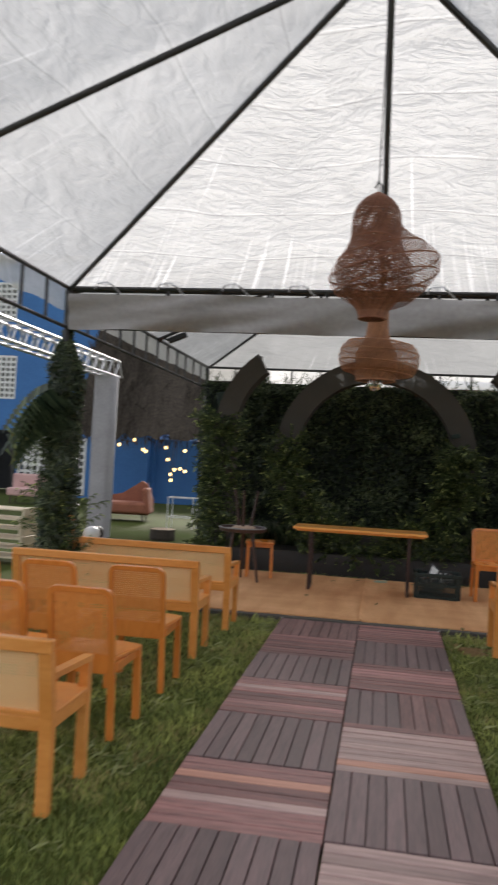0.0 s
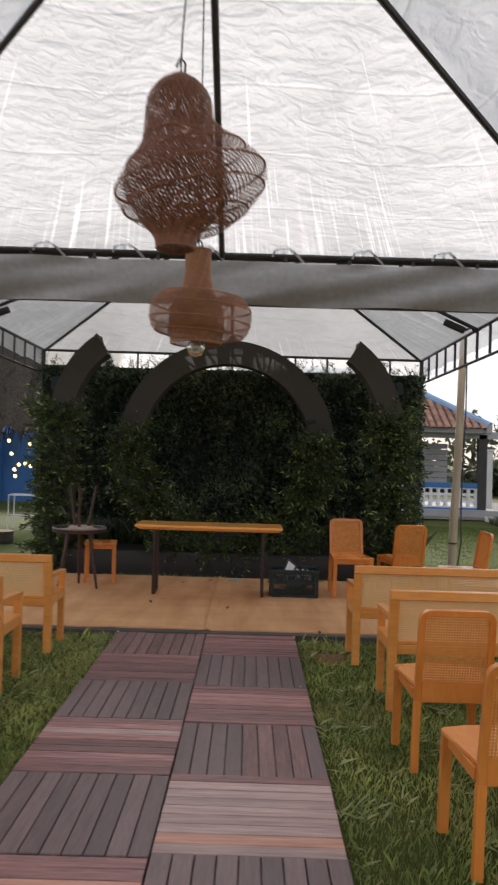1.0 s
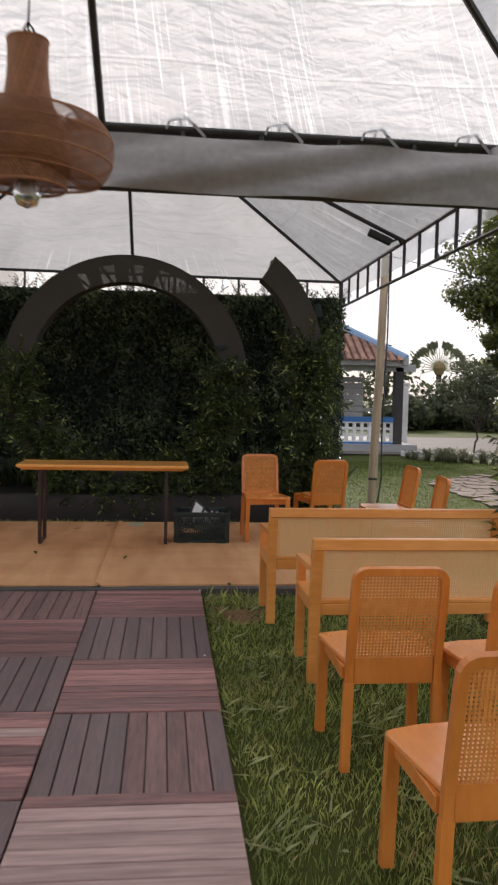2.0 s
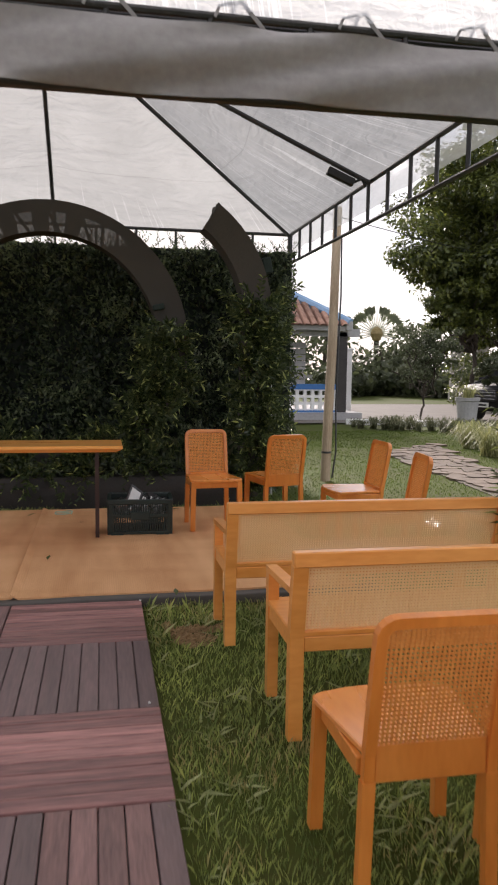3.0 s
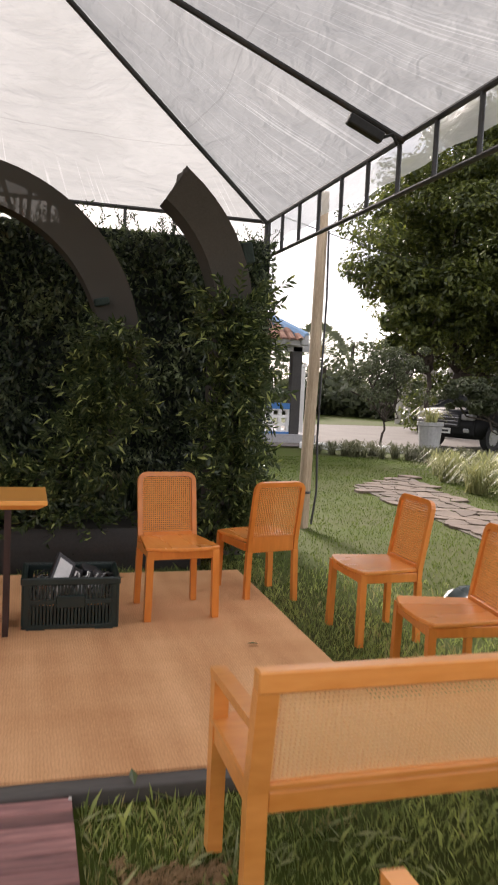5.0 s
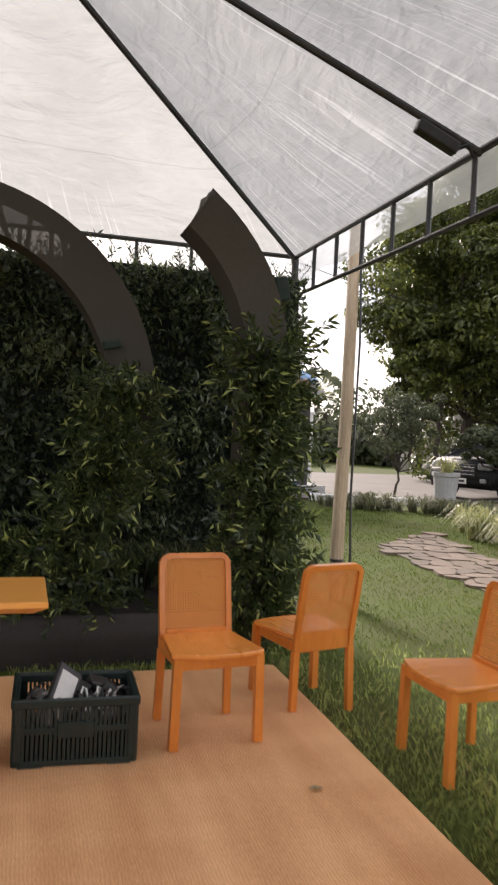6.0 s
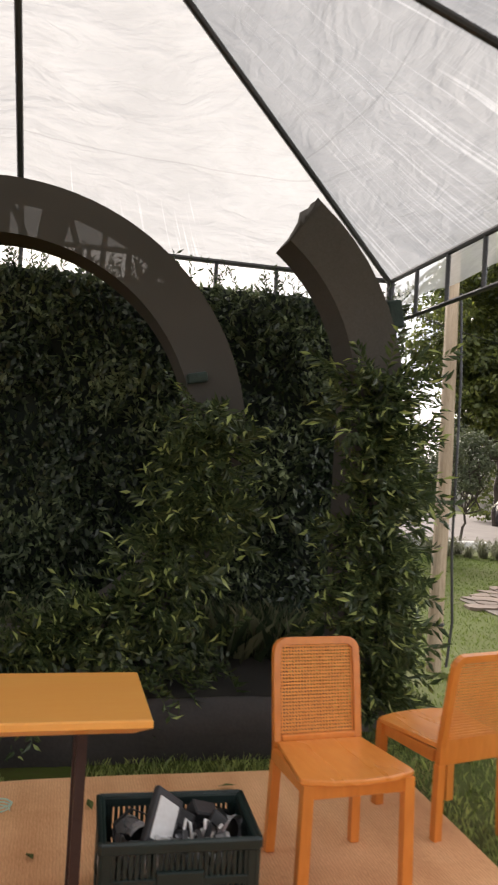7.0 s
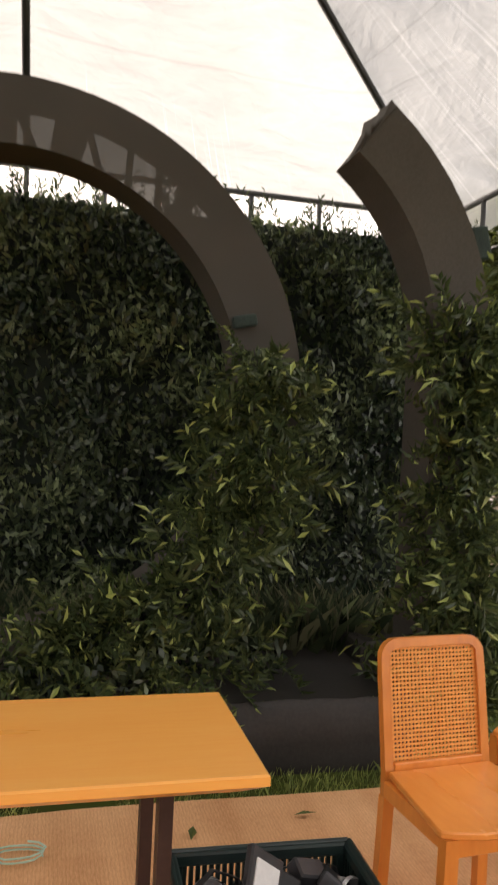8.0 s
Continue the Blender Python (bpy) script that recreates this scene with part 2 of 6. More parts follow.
_nt.links.new(_st.outputs[0], _rg.inputs[0])
_old = _nt.nodes["Principled BSDF"].inputs["Base Color"].links[0].from_socket
_w2.blend_type = "MULTIPLY"
_w2.inputs[2].default_value = (0.80, 0.70, 0.60, 1)
_nt.links.new(_rg.outputs[0], _w2.inputs[0])
_nt.links.new(_old, _w2.inputs[1])
_w3, _rib = _nt.nodes.new("ShaderNodeMixRGB"), _nt.nodes.new("ShaderNodeMapRange")
_w3.blend_type = "MULTIPLY"
_w3.inputs[2].default_value = (0.74, 0.68, 0.62, 1)
_rib.inputs[1].default_value, _rib.inputs[2].default_value, _rib.inputs[3].default_value, _rib.inputs[4].default_value = 0.55, 0.05, 0.0, 0.32
_nt.links.new(_w.outputs["Fac"], _rib.inputs[0])
_nt.links.new(_rib.outputs[0], _w3.inputs[0])
_nt.links.new(_w2.outputs[0], _w3.inputs[1])
_nt.links.new(_w3.outputs[0], _nt.nodes["Principled BSDF"].inputs["Base Color"])
DECK_GREY = surface("weathered_dark_deck", (0.108, 0.071, 0.072), (0.200, 0.133, 0.131), 0.55, 4, (8, 0.7, 1), 14, 0.12, vary=0.22)
DECK_RED = surface("weathered_red_deck", (0.135, 0.062, 0.063), (0.42, 0.205, 0.185), 0.55, 4, (0.7, 8, 1), 14, 0.14, vary=0.42)
DECK_PALE = surface("sun_bleached_deck", (0.25, 0.160, 0.150), (0.52, 0.36, 0.325), 0.52, 4, (0.6, 9, 1), 12, 0.14, vary=0.2)
DECK_ORANGE = surface("fresh_orange_deck", (0.36, 0.155, 0.11), (0.60, 0.32, 0.23), 0.55, 4, (0.6, 9, 1), 12, 0.14, vary=0.15)
RATTAN = surface("woven_rattan", (0.24, 0.088, 0.048), (0.40, 0.165, 0.092), 0.6, 25, fine=120, bump=0.2, island=0.25)
RATTAN_PALE = surface("pale_woven_rattan", (0.30, 0.118, 0.052), (0.46, 0.205, 0.095), 0.6, 25, fine=120, bump=0.2, island=0.25)
CRATE_PLASTIC = surface("dark_green_plastic", (0.007, 0.017, 0.016), (0.013, 0.029, 0.026), 0.38, 6, bump=0.05)
GREY_PLASTIC = surface("grey_plastic", (0.20, 0.20, 0.21), (0.34, 0.34, 0.35), 0.35, 10, bump=0.05)
WHITE_PANEL = surface("white_panel", (0.62, 0.62, 0.60), (0.75, 0.75, 0.73), 0.4, 10, bump=0.02)
BLACK_PLASTIC = surface("black_plastic", (0.012, 0.012, 0.013), (0.028, 0.028, 0.03), 0.4, 10, bump=0.05)
ALUMINIUM = surface("bright_aluminium", (0.55, 0.55, 0.55), (0.72, 0.72, 0.72), 0.35, 6, metal=0.7, bump=0.03)
POLE_WOOD = surface("weathered_pole_wood", (0.37, 0.27, 0.175), (0.56, 0.44, 0.31), 0.75, 5, (3, 3, 0.3), 40, 0.25)
BARK = surface("tree_bark", (0.028, 0.022, 0.017), (0.075, 0.058, 0.044), 0.9, 6, (2, 2, 0.5), 40, 0.6)
PALE_BARK = surface("pale_grey_bark", (0.26, 0.24, 0.22), (0.44, 0.42, 0.39), 0.85, 3, (2, 2, 0.6), 30, 0.3)
IVY_LEAF = leaf_material("ivy_leaves", (0.018, 0.033, 0.020), (0.26, 0.32, 0.155), 0.28, 0.26, 0.26, 1.7)
SPRIG_LEAF = leaf_material("garland_leaves", (0.020, 0.042, 0.020), (0.48, 0.56, 0.18), 0.32, 0.26, 0.30, 1.4)
TREE_LEAF = leaf_material("broad_tree_leaves", (0.020, 0.036, 0.012), (0.24, 0.27, 0.050), 0.35, 0.45, 0.12)
FAR_LEAF = leaf_material("far_foliage", (0.040, 0.052, 0.026), (0.11, 0.13, 0.062), 0.3, 0.6)
PALM_LEAF = leaf_material("palm_fronds", (0.06, 0.075, 0.04), (0.15, 0.17, 0.09), 0.35, 0.5)
BED_LEAF = leaf_material("border_grass_leaves", (0.13, 0.15, 0.05), (0.47, 0.46, 0.20), 0.35, 0.5)
EDGE_LEAF = leaf_material("dull_edging_leaves", (0.065, 0.075, 0.036), (0.21, 0.21, 0.11), 0.3, 0.6)
GRASS_BLADE = leaf_material("lawn_blades", (0.105, 0.160, 0.044), (0.72, 0.78, 0.25), 0.4, 0.42, 0.06, 1.4)
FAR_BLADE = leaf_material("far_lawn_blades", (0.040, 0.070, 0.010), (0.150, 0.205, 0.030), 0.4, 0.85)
PALE_BLADE = leaf_material("broad_pale_blades", (0.26, 0.30, 0.12), (0.62, 0.64, 0.33), 0.35, 0.5)
STRAW = leaf_material("brown_grass_clippings", (0.30, 0.185, 0.095), (0.54, 0.37, 0.20), 0.2, 0.8)
DRY_BLADE = leaf_material("dry_grass_blades", (0.34, 0.28, 0.11), (0.60, 0.53, 0.24), 0.3, 0.6)
GROUND_MAT = surface("lawn_soil", (0.066, 0.066, 0.020), (0.062, 0.092, 0.014), 0.95, 0.75, fine=30, bump=0.6, spec=0.15)
ROAD_MAT = surface("pale_gravel_road", (0.118, 0.102, 0.088), (0.18, 0.16, 0.14), 0.9, 1.2, fine=50, bump=0.4)
STONE = surface("flat_garden_stone", (0.095, 0.068, 0.048), (0.175, 0.130, 0.095), 0.85, 3, fine=40, bump=0.4, vary=0.22)
TERRACOTTA = surface("terracotta_roof_tile", (0.25, 0.125, 0.085), (0.42, 0.25, 0.18), 0.8, 4, fine=40, bump=0.3, vary=0.3, island=0.3)
BLUE_PAINT = surface("blue_wall_paint", (0.035, 0.14, 0.37), (0.055, 0.19, 0.46), 0.7, 1.2, fine=20, bump=0.1)
PALE_BLUE = surface("pale_blue_paint", (0.18, 0.32, 0.50), (0.28, 0.42, 0.60), 0.7, 2, fine=20, bump=0.1)
WHITE_PAINT = surface("white_block_paint", (0.66, 0.66, 0.64), (0.80, 0.80, 0.78), 0.75, 2, fine=25, bump=0.1)
GREY_WALL = surface("grey_render", (0.30, 0.30, 0.30), (0.43, 0.43, 0.43), 0.85, 1.5, fine=20, bump=0.15)
DARK_WALL = surface("dark_timber_wall", (0.030, 0.028, 0.027), (0.06, 0.055, 0.052), 0.7, 3, fine=25, bump=0.1)
THATCH = surface("dark_palm_thatch", (0.022, 0.019, 0.016), (0.10, 0.083, 0.066), 0.95, 5, (6, 6, 0.5), 40, 0.8, spec=0.1, island=0.5)
RUST_CLOTH = surface("rust_red_upholstery", (0.22, 0.075, 0.042), (0.34, 0.125, 0.07), 0.8, 4, fine=60, bump=0.2)
CAR_PAINT = surface("dark_car_paint", (0.006, 0.006, 0.007), (0.011, 0.011, 0.012), 0.55, 2, bump=0.0, spec=0.25)
CAR_GLASS = surface("dark_car_glass", (0.006, 0.007, 0.008), (0.010, 0.011, 0.012), 0.30, 2, bump=0.0, spec=0.25)
CHROME = surface("chrome_trim", (0.30, 0.30, 0.31), (0.42, 0.42, 0.43), 0.28, 4, metal=1.0, bump=0.0)
RUBBER = surface("tyre_rubber", (0.015, 0.015, 0.015), (0.03, 0.03, 0.03), 0.85, 8, bump=0.1)
LAMP_GLASS, _n, _l, _b = material("clear_bulb_glass")
_b.inputs["Base Color"].default_value, _b.inputs["Roughness"].default_value = (0.95, 0.93, 0.88, 1), 0.05
_b.inputs["Transmission Weight"].default_value = 0.9
BULB_GLOW, _n, _l, _b = material("lit_bulb")
_b.inputs["Base Color"].default_value = (1, 0.85, 0.55, 1)
_b.inputs["Emission Color"].default_value, _b.inputs["Emission Strength"].default_value = (1.0, 0.66, 0.22, 1), 2.2


# ---------------------------------------------------------------- builders
def thing(name, label, category, m=None, group="", kind=""):
    ob = tagged(new(name), label, category, group, kind)
    ob.empty_display_size = 0.1
    if m is not None:
        ob.matrix_basis = m
    return ob


def part(name, data, mat, parent, label="", m=None, kind=""):
    """Links a Shape or mesh as one mesh object under a thing or a part."""
    mesh = data.mesh(name, mat) if isinstance(data, Shape) else data
    ob = new(name, mesh)
    ob.parent = parent
    if m is not None:
        ob.matrix_basis = m
    return tagged(ob, label, kind=kind)


def single(name, data, mat, label, category, group="", kind="", m=None):
    ob = part(name, data, mat, None, m=m)
    return tagged(ob, label, category, group, kind)


class Shape:
    """Collects vertices and faces of one mesh."""

    def __init__(self):
        self.v, self.f, self.uv = [], [], None

    def add(self, verts, faces):
        k = len(self.v)
        self.v.extend(tuple(p) for p in verts)
        self.f.extend(tuple(i + k for i in face) for face in faces)
        return self

    def box(self, c, s, bevel=0.0, m=None):
        """A box of size s round c, its edges cut by bevel, turned by m."""
        hx, hy, hz = s[0] / 2, s[1] / 2, s[2] / 2
        b = min(bevel, hx * 0.8, hy * 0.8, hz * 0.8)
        m = m or Matrix()
        c = Vector(c)
        if b <= 0:
            vs = [Vector((x * hx, y * hy, z * hz)) for z in (-1, 1) for y in (-1, 1) for x in (-1, 1)]
            fs = [(0, 2, 3, 1), (4, 5, 7, 6), (0, 1, 5, 4), (2, 6, 7, 3), (0, 4, 6, 2), (1, 3, 7, 5)]
            return self.add([c + m.to_3x3() @ v for v in vs], fs)
        bm = bmesh.new()
        bmesh.ops.create_cube(bm, size=1, matrix=Matrix.Diagonal((*s, 1)))
        bmesh.ops.bevel(bm, geom=bm.edges[:], offset=b, segments=2 if b > 0.006 else 1, affect="EDGES", profile=0.5)
        bm.verts.index_update()
        vs, fs = [c + m.to_3x3() @ v.co for v in bm.verts], [tuple(v.index for v in f.verts) for f in bm.faces]
        bm.free()
        return self.add(vs, fs)

    def tube(self, pts, radii, n=8, cap=True):
        """A round rod through the points, its radius given point by point."""
        pts = [Vector(p) for p in pts]
        if not isinstance(radii, (list, tuple)):
            radii = [radii] * len(pts)
        k, side = len(self.v), None
        for i, p in enumerate(pts):
            d = (pts[min(i + 1, len(pts) - 1)] - pts[max(i - 1, 0)]).normalized()
            if side is None or abs(side.dot(d)) > 0.95:
                side = d.orthogonal()
            side = (side - d * side.dot(d)).normalized()
            up = d.cross(side)
            for j in range(n):
                a = 2 * math.pi * j / n
                self.v.append(tuple(p + (side * math.cos(a) + up * math.sin(a)) * radii[i]))
        for i in range(len(pts) - 1):
            for j in range(n):
                a, b = k + i * n + j, k + i * n + (j + 1) % n
                self.f.append((a, b, b + n, a + n))
        if cap:
            self.f.append(tuple(range(k + n - 1, k - 1, -1)))
            self.f.append(tuple(k + (len(pts) - 1) * n + j for j in range(n)))
        return self

    def bar(self, pts, side, w, d, closed=False):
        """A flat bar along the points: w across the path, d thick along side."""
        pts, side = [Vector(p) for p in pts], Vector(side).normalized()
        k, cnt = len(self.v), len(pts)
        for i, p in enumerate(pts):
            a, b = (pts[i - 1], pts[(i + 1) % cnt]) if closed else (pts[max(i - 1, 0)], pts[min(i + 1, cnt - 1)])
            t = (b - a).normalized()
            o = t.cross(side).normalized()
            for su, sv in ((-1, -1), (1, -1), (1, 1), (-1, 1)):
                self.v.append(tuple(p + o * su * w / 2 + side * sv * d / 2))
        for i in range(cnt if closed else cnt - 1):
            for j in range(4):
                a, b = k + i * 4 + j, k + i * 4 + (j + 1) % 4
                c, e = k + ((i + 1) % cnt) * 4 + (j + 1) % 4, k + ((i + 1) % cnt) * 4 + j
                self.f.append((a, b, c, e))
        if not closed:
            self.f.append((k + 3, k + 2, k + 1, k))
            self.f.append(tuple(k + (cnt - 1) * 4 + j for j in range(4)))
        return self

    def lathe(self, profile, n=24, c=(0, 0, 0)):
        k = len(self.v)
        for r, z in profile:
            for j in range(n):
                a = 2 * math.pi * j / n
                self.v.append((c[0] + r * math.cos(a), c[1] + r * math.sin(a), c[2] + z))
        for i in range(len(profile) - 1):
            for j in range(n):
                a, b = k + i * n + j, k + i * n + (j + 1) % n
                self.f.append((a, b, b + n, a + n))
        return self

    def prism(self, outline, z0, z1, axis="z"):
        """An outline (pairs) drawn up from z0 to z1 along an axis."""
        place = {"z": lambda u, v, w: (u, v, w), "y": lambda u, v, w: (u, w, v), "x": lambda u, v, w: (w, u, v)}[axis]
        cnt, k = len(outline), len(self.v)
        for w in (z0, z1):
            self.v.extend(place(u, v, w) for u, v in outline)
        self.f.append(tuple(range(k + cnt - 1, k - 1, -1)))
        self.f.append(tuple(range(k + cnt, k + 2 * cnt)))
        for i in range(cnt):
            j = (i + 1) % cnt
            self.f.append((k + i, k + j, k + cnt + j, k + cnt + i))
        return self

    def mesh(self, name, mat, smooth=False):
        me = bpy.data.meshes.new(name)
        me.from_pydata(self.v, [], self.f)
        if mat:
            me.materials.append(mat)
        if self.uv is not None:
            layer = me.uv_layers.new(name="UVMap")
            layer.data.foreach_set("uv", np.array([self.uv[i] for f in self.f for i in f], dtype=np.float32).ravel())
        if smooth:
            me.polygons.foreach_set("use_smooth", [True] * len(me.polygons))
        me.update()
        return me


def smooth_part(name, shape, mat, parent, label="", m=None):
    return part(name, shape.mesh(name, mat, True), mat, parent, label, m)


def leaf_cloud(points, normals, length, width, rng, droop=0.3, spread=0.8):
    """Bent leaves, two triangles pairs each, set at points and facing roughly along normals."""
    cnt = len(points)
    nrm = normals + rng.normal(0, spread, (cnt, 3))
    nrm /= np.linalg.norm(nrm, axis=1)[:, None] + 1e-9
    rnd = rng.normal(0, 1, (cnt, 3))
    rnd[:, 2] -= droop * 2
    ax = rnd - nrm * np.sum(rnd * nrm, axis=1)[:, None]
    ax /= np.linalg.norm(ax, axis=1)[:, None] + 1e-9
    sd = np.cross(nrm, ax)
    ln = length * rng.uniform(0.6, 1.25, cnt)[:, None]
    wd = width * rng.uniform(0.7, 1.2, cnt)[:, None]
    bend = nrm * ln * 0.12
    v = np.stack([points - ax * ln / 2 - bend, points + sd * wd / 2, points + ax * ln / 2 - bend, points - sd * wd / 2], axis=1)
    return v.reshape(-1, 3)


def quads_mesh(name, verts, mat):
    cnt = len(verts) // 4
    me = bpy.data.meshes.new(name)
    me.vertices.add(cnt * 4)
    me.vertices.foreach_set("co", np.asarray(verts, dtype=np.float32).ravel())
    me.loops.add(cnt * 4)
    me.loops.foreach_set("vertex_index", np.arange(cnt * 4, dtype=np.int32))
    me.polygons.add(cnt)
    me.polygons.foreach_set("loop_start", np.arange(0, cnt * 4, 4, dtype=np.int32))
    me.materials.append(mat)
    me.update(calc_edges=True)
    return me


# ---------------------------------------------------------------- ground, road, garden
RNG = np.random.default_rng(7)


def falling(x, y):
    """The lawn dips slightly toward the drive beyond the border."""
    u, v = min(1, max(0, (x - 8.0) / 2.2)), min(1, max(0, (y - 17.0) / 3.5))
    return -0.03 * u * u * (3 - 2 * u) * v * v * (3 - 2 * v)


def ground_height(x, y):
    return falling(x, y) + 0.018 * noise.noise((x * 0.9, y * 0.9, 0.3)) + 0.010 * noise.noise((x * 2.7, y * 2.7, 1.7)) - 0.035


g = Shape()
xs = [-400, -160, -60, -30, -18] + [-12 + 0.5 * i for i in range(61)] + [24, 40, 80, 180, 400]
ys = [-400, -120, -40, -15, -6] + [-3 + 0.5 * i for i in range(57)] + [30, 38, 50, 80, 160, 400]
near_in = lambda x, y: -12 <= x <= 18 and -3 <= y <= 25
g.v = [(x, y, ground_height(x, y) if near_in(x, y) else -0.035 + falling(x, y)) for y in ys for x in xs]
g.f = [(j * len(xs) + i, j * len(xs) + i + 1, (j + 1) * len(xs) + i + 1, (j + 1) * len(xs) + i) for j in range(len(ys) - 1) for i in range(len(xs) - 1)]
ground = tagged(new("ground", g.mesh("ground", GROUND_MAT, True)), "mown green lawn with bare earthy patches", "lawn", kind="structure")


def blades(cnt, x0, x1, y0, y1, tall, wide, keep, rng, bent=1.0):
    """Bent grass blades over a stretch of the plan, standing where keep allows."""
    p = np.stack([rng.uniform(x0, x1, cnt), rng.uniform(y0, y1, cnt)], axis=1)
    p = p[[keep(a, b) for a, b in p]]
    cnt = len(p)
    z = np.array([ground_height(a, b) for a, b in p])
    h = tall * rng.uniform(0.4, 1.3, cnt)
    a = rng.uniform(0, 2 * np.pi, cnt)
    lean = rng.uniform(0.1, 0.75, cnt) * h * bent
    w = wide * rng.uniform(0.6, 1.3, cnt)
    dx, dy = np.cos(a), np.sin(a)
    base = np.stack([p[:, 0], p[:, 1], z], axis=1)
    side = np.stack([-dy, dx, np.zeros(cnt)], axis=1) * w[:, None] / 2
    mid = base + np.stack([dx * lean * 0.35, dy * lean * 0.35, h * 0.62], axis=1)
    tip = base + np.stack([dx * lean, dy * lean, h], axis=1)
    return np.stack([base - side, base + side, mid + side * 0.7, tip], axis=1).reshape(-1, 3)


SPOT = (0.98, 7.42)


def worn_spot(x, y):
    """A bare brown spot beside the walkway, ragged at its rim."""
    return math.hypot((x - SPOT[0]) / 0.13, (y - SPOT[1]) / 0.16) + 0.9 * noise.noise((x * 9, y * 9, 2.0)) < 1


def on_lawn(x, y):
    if abs(x) < 0.76 and y < 7.90:
        return False
    if -2.2 < x < 2.10 and 7.90 < y < 10.84:
        return False
    if noise.noise((x * 1.3, y * 1.3, 5.0)) < -0.62 or worn_spot(x, y):
        return False
    return True


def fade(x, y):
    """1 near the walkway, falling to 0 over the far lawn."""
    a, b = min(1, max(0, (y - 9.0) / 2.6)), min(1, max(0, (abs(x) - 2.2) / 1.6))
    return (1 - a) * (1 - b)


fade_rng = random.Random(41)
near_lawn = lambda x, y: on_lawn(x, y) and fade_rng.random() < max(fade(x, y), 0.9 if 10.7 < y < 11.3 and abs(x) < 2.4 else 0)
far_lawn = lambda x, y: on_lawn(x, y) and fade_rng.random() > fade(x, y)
LAWN = thing("lawn_grass", "short green grass blades with dry straw", "grass", kind="stuff")
part("blade_patch", quads_mesh("blade_patch", blades(300000, -3.8, 4.0, 0.6, 11.6, 0.040, 0.0036, near_lawn, RNG), GRASS_BLADE), None, LAWN, kind="stuff")
tuft_here = lambda x, y: near_lawn(x, y) and noise.noise((x * 2.2, y * 2.2, 11.0)) + 0.5 * noise.noise((x * 6, y * 6, 3.0)) > 0.10
part("tuft_patch", quads_mesh("tuft_patch", blades(26000, -3.4, 3.6, 0.6, 11.0, 0.075, 0.0078, tuft_here, RNG), GRASS_BLADE), None, LAWN, kind="stuff")
lying_here = lambda x, y: near_lawn(x, y) and noise.noise((x * 3.0, y * 3.0, 31.0)) + 0.5 * noise.noise((x * 8, y * 8, 33.0)) > 0.12
part("lying_patch", quads_mesh("lying_patch", blades(26000, -3.4, 3.6, 0.6, 8.4, 0.038, 0.0095, lying_here, RNG, 4.5), PALE_BLADE), None, LAWN, kind="stuff")
part("straw_patch", quads_mesh("straw_patch", blades(9000, SPOT[0] - 0.3, SPOT[0] + 0.3, SPOT[1] - 0.3, SPOT[1] + 0.3, 0.016, 0.0060, worn_spot, RNG, 4.0), STRAW), None, LAWN, kind="stuff")
dry_here = lambda x, y: near_lawn(x, y) and noise.noise((x * 1.7, y * 1.7, 21.0)) + 0.6 * noise.noise((x * 5, y * 5, 13.0)) > 0.16
part("dry_patch", quads_mesh("dry_patch", blades(90000, -3.4, 3.6, 0.6, 11.0, 0.045, 0.0040, dry_here, RNG), DRY_BLADE), None, LAWN, kind="stuff")
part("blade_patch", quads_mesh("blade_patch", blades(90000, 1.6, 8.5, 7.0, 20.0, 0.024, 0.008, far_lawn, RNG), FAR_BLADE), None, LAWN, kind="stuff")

s = Shape()
for k in range(23):
    x = 4.6 + 2.5 * k
    s.v += [(x, 21.8 + 0.05 * (x - 4.6) + 9.6 * q / 6, falling(x, 21.8 + 9.6 * q / 6) + 0.0) for q in range(7)]
s.f = [(7 * k + q, 7 * k + 7 + q, 7 * k + 8 + q, 7 * k + 1 + q) for k in range(22) for q in range(6)]
road = single("road", s, ROAD_MAT, "pale dusty gravel drive beyond the lawn", "road", kind="structure")

# flat stones of the garden path
PATH_EDGE = [(5.15, 15.7), (6.7, 17.0), (6.15, 14.8), (5.95, 13.4), (5.65, 11.8), (5.3, 10.0), (5.2, 8.6), (4.4, 8.6), (4.6, 10.0), (4.85, 11.4), (4.97, 12.7), (5.06, 14.1)]


def inside(x, y, ring):
    hit = False
    for i in range(len(ring)):
        (x1, y1), (x2, y2) = ring[i - 1], ring[i]
        if (y1 > y) != (y2 > y) and x < (x2 - x1) * (y - y1) / (y2 - y1) + x1:
            hit = not hit
    return hit


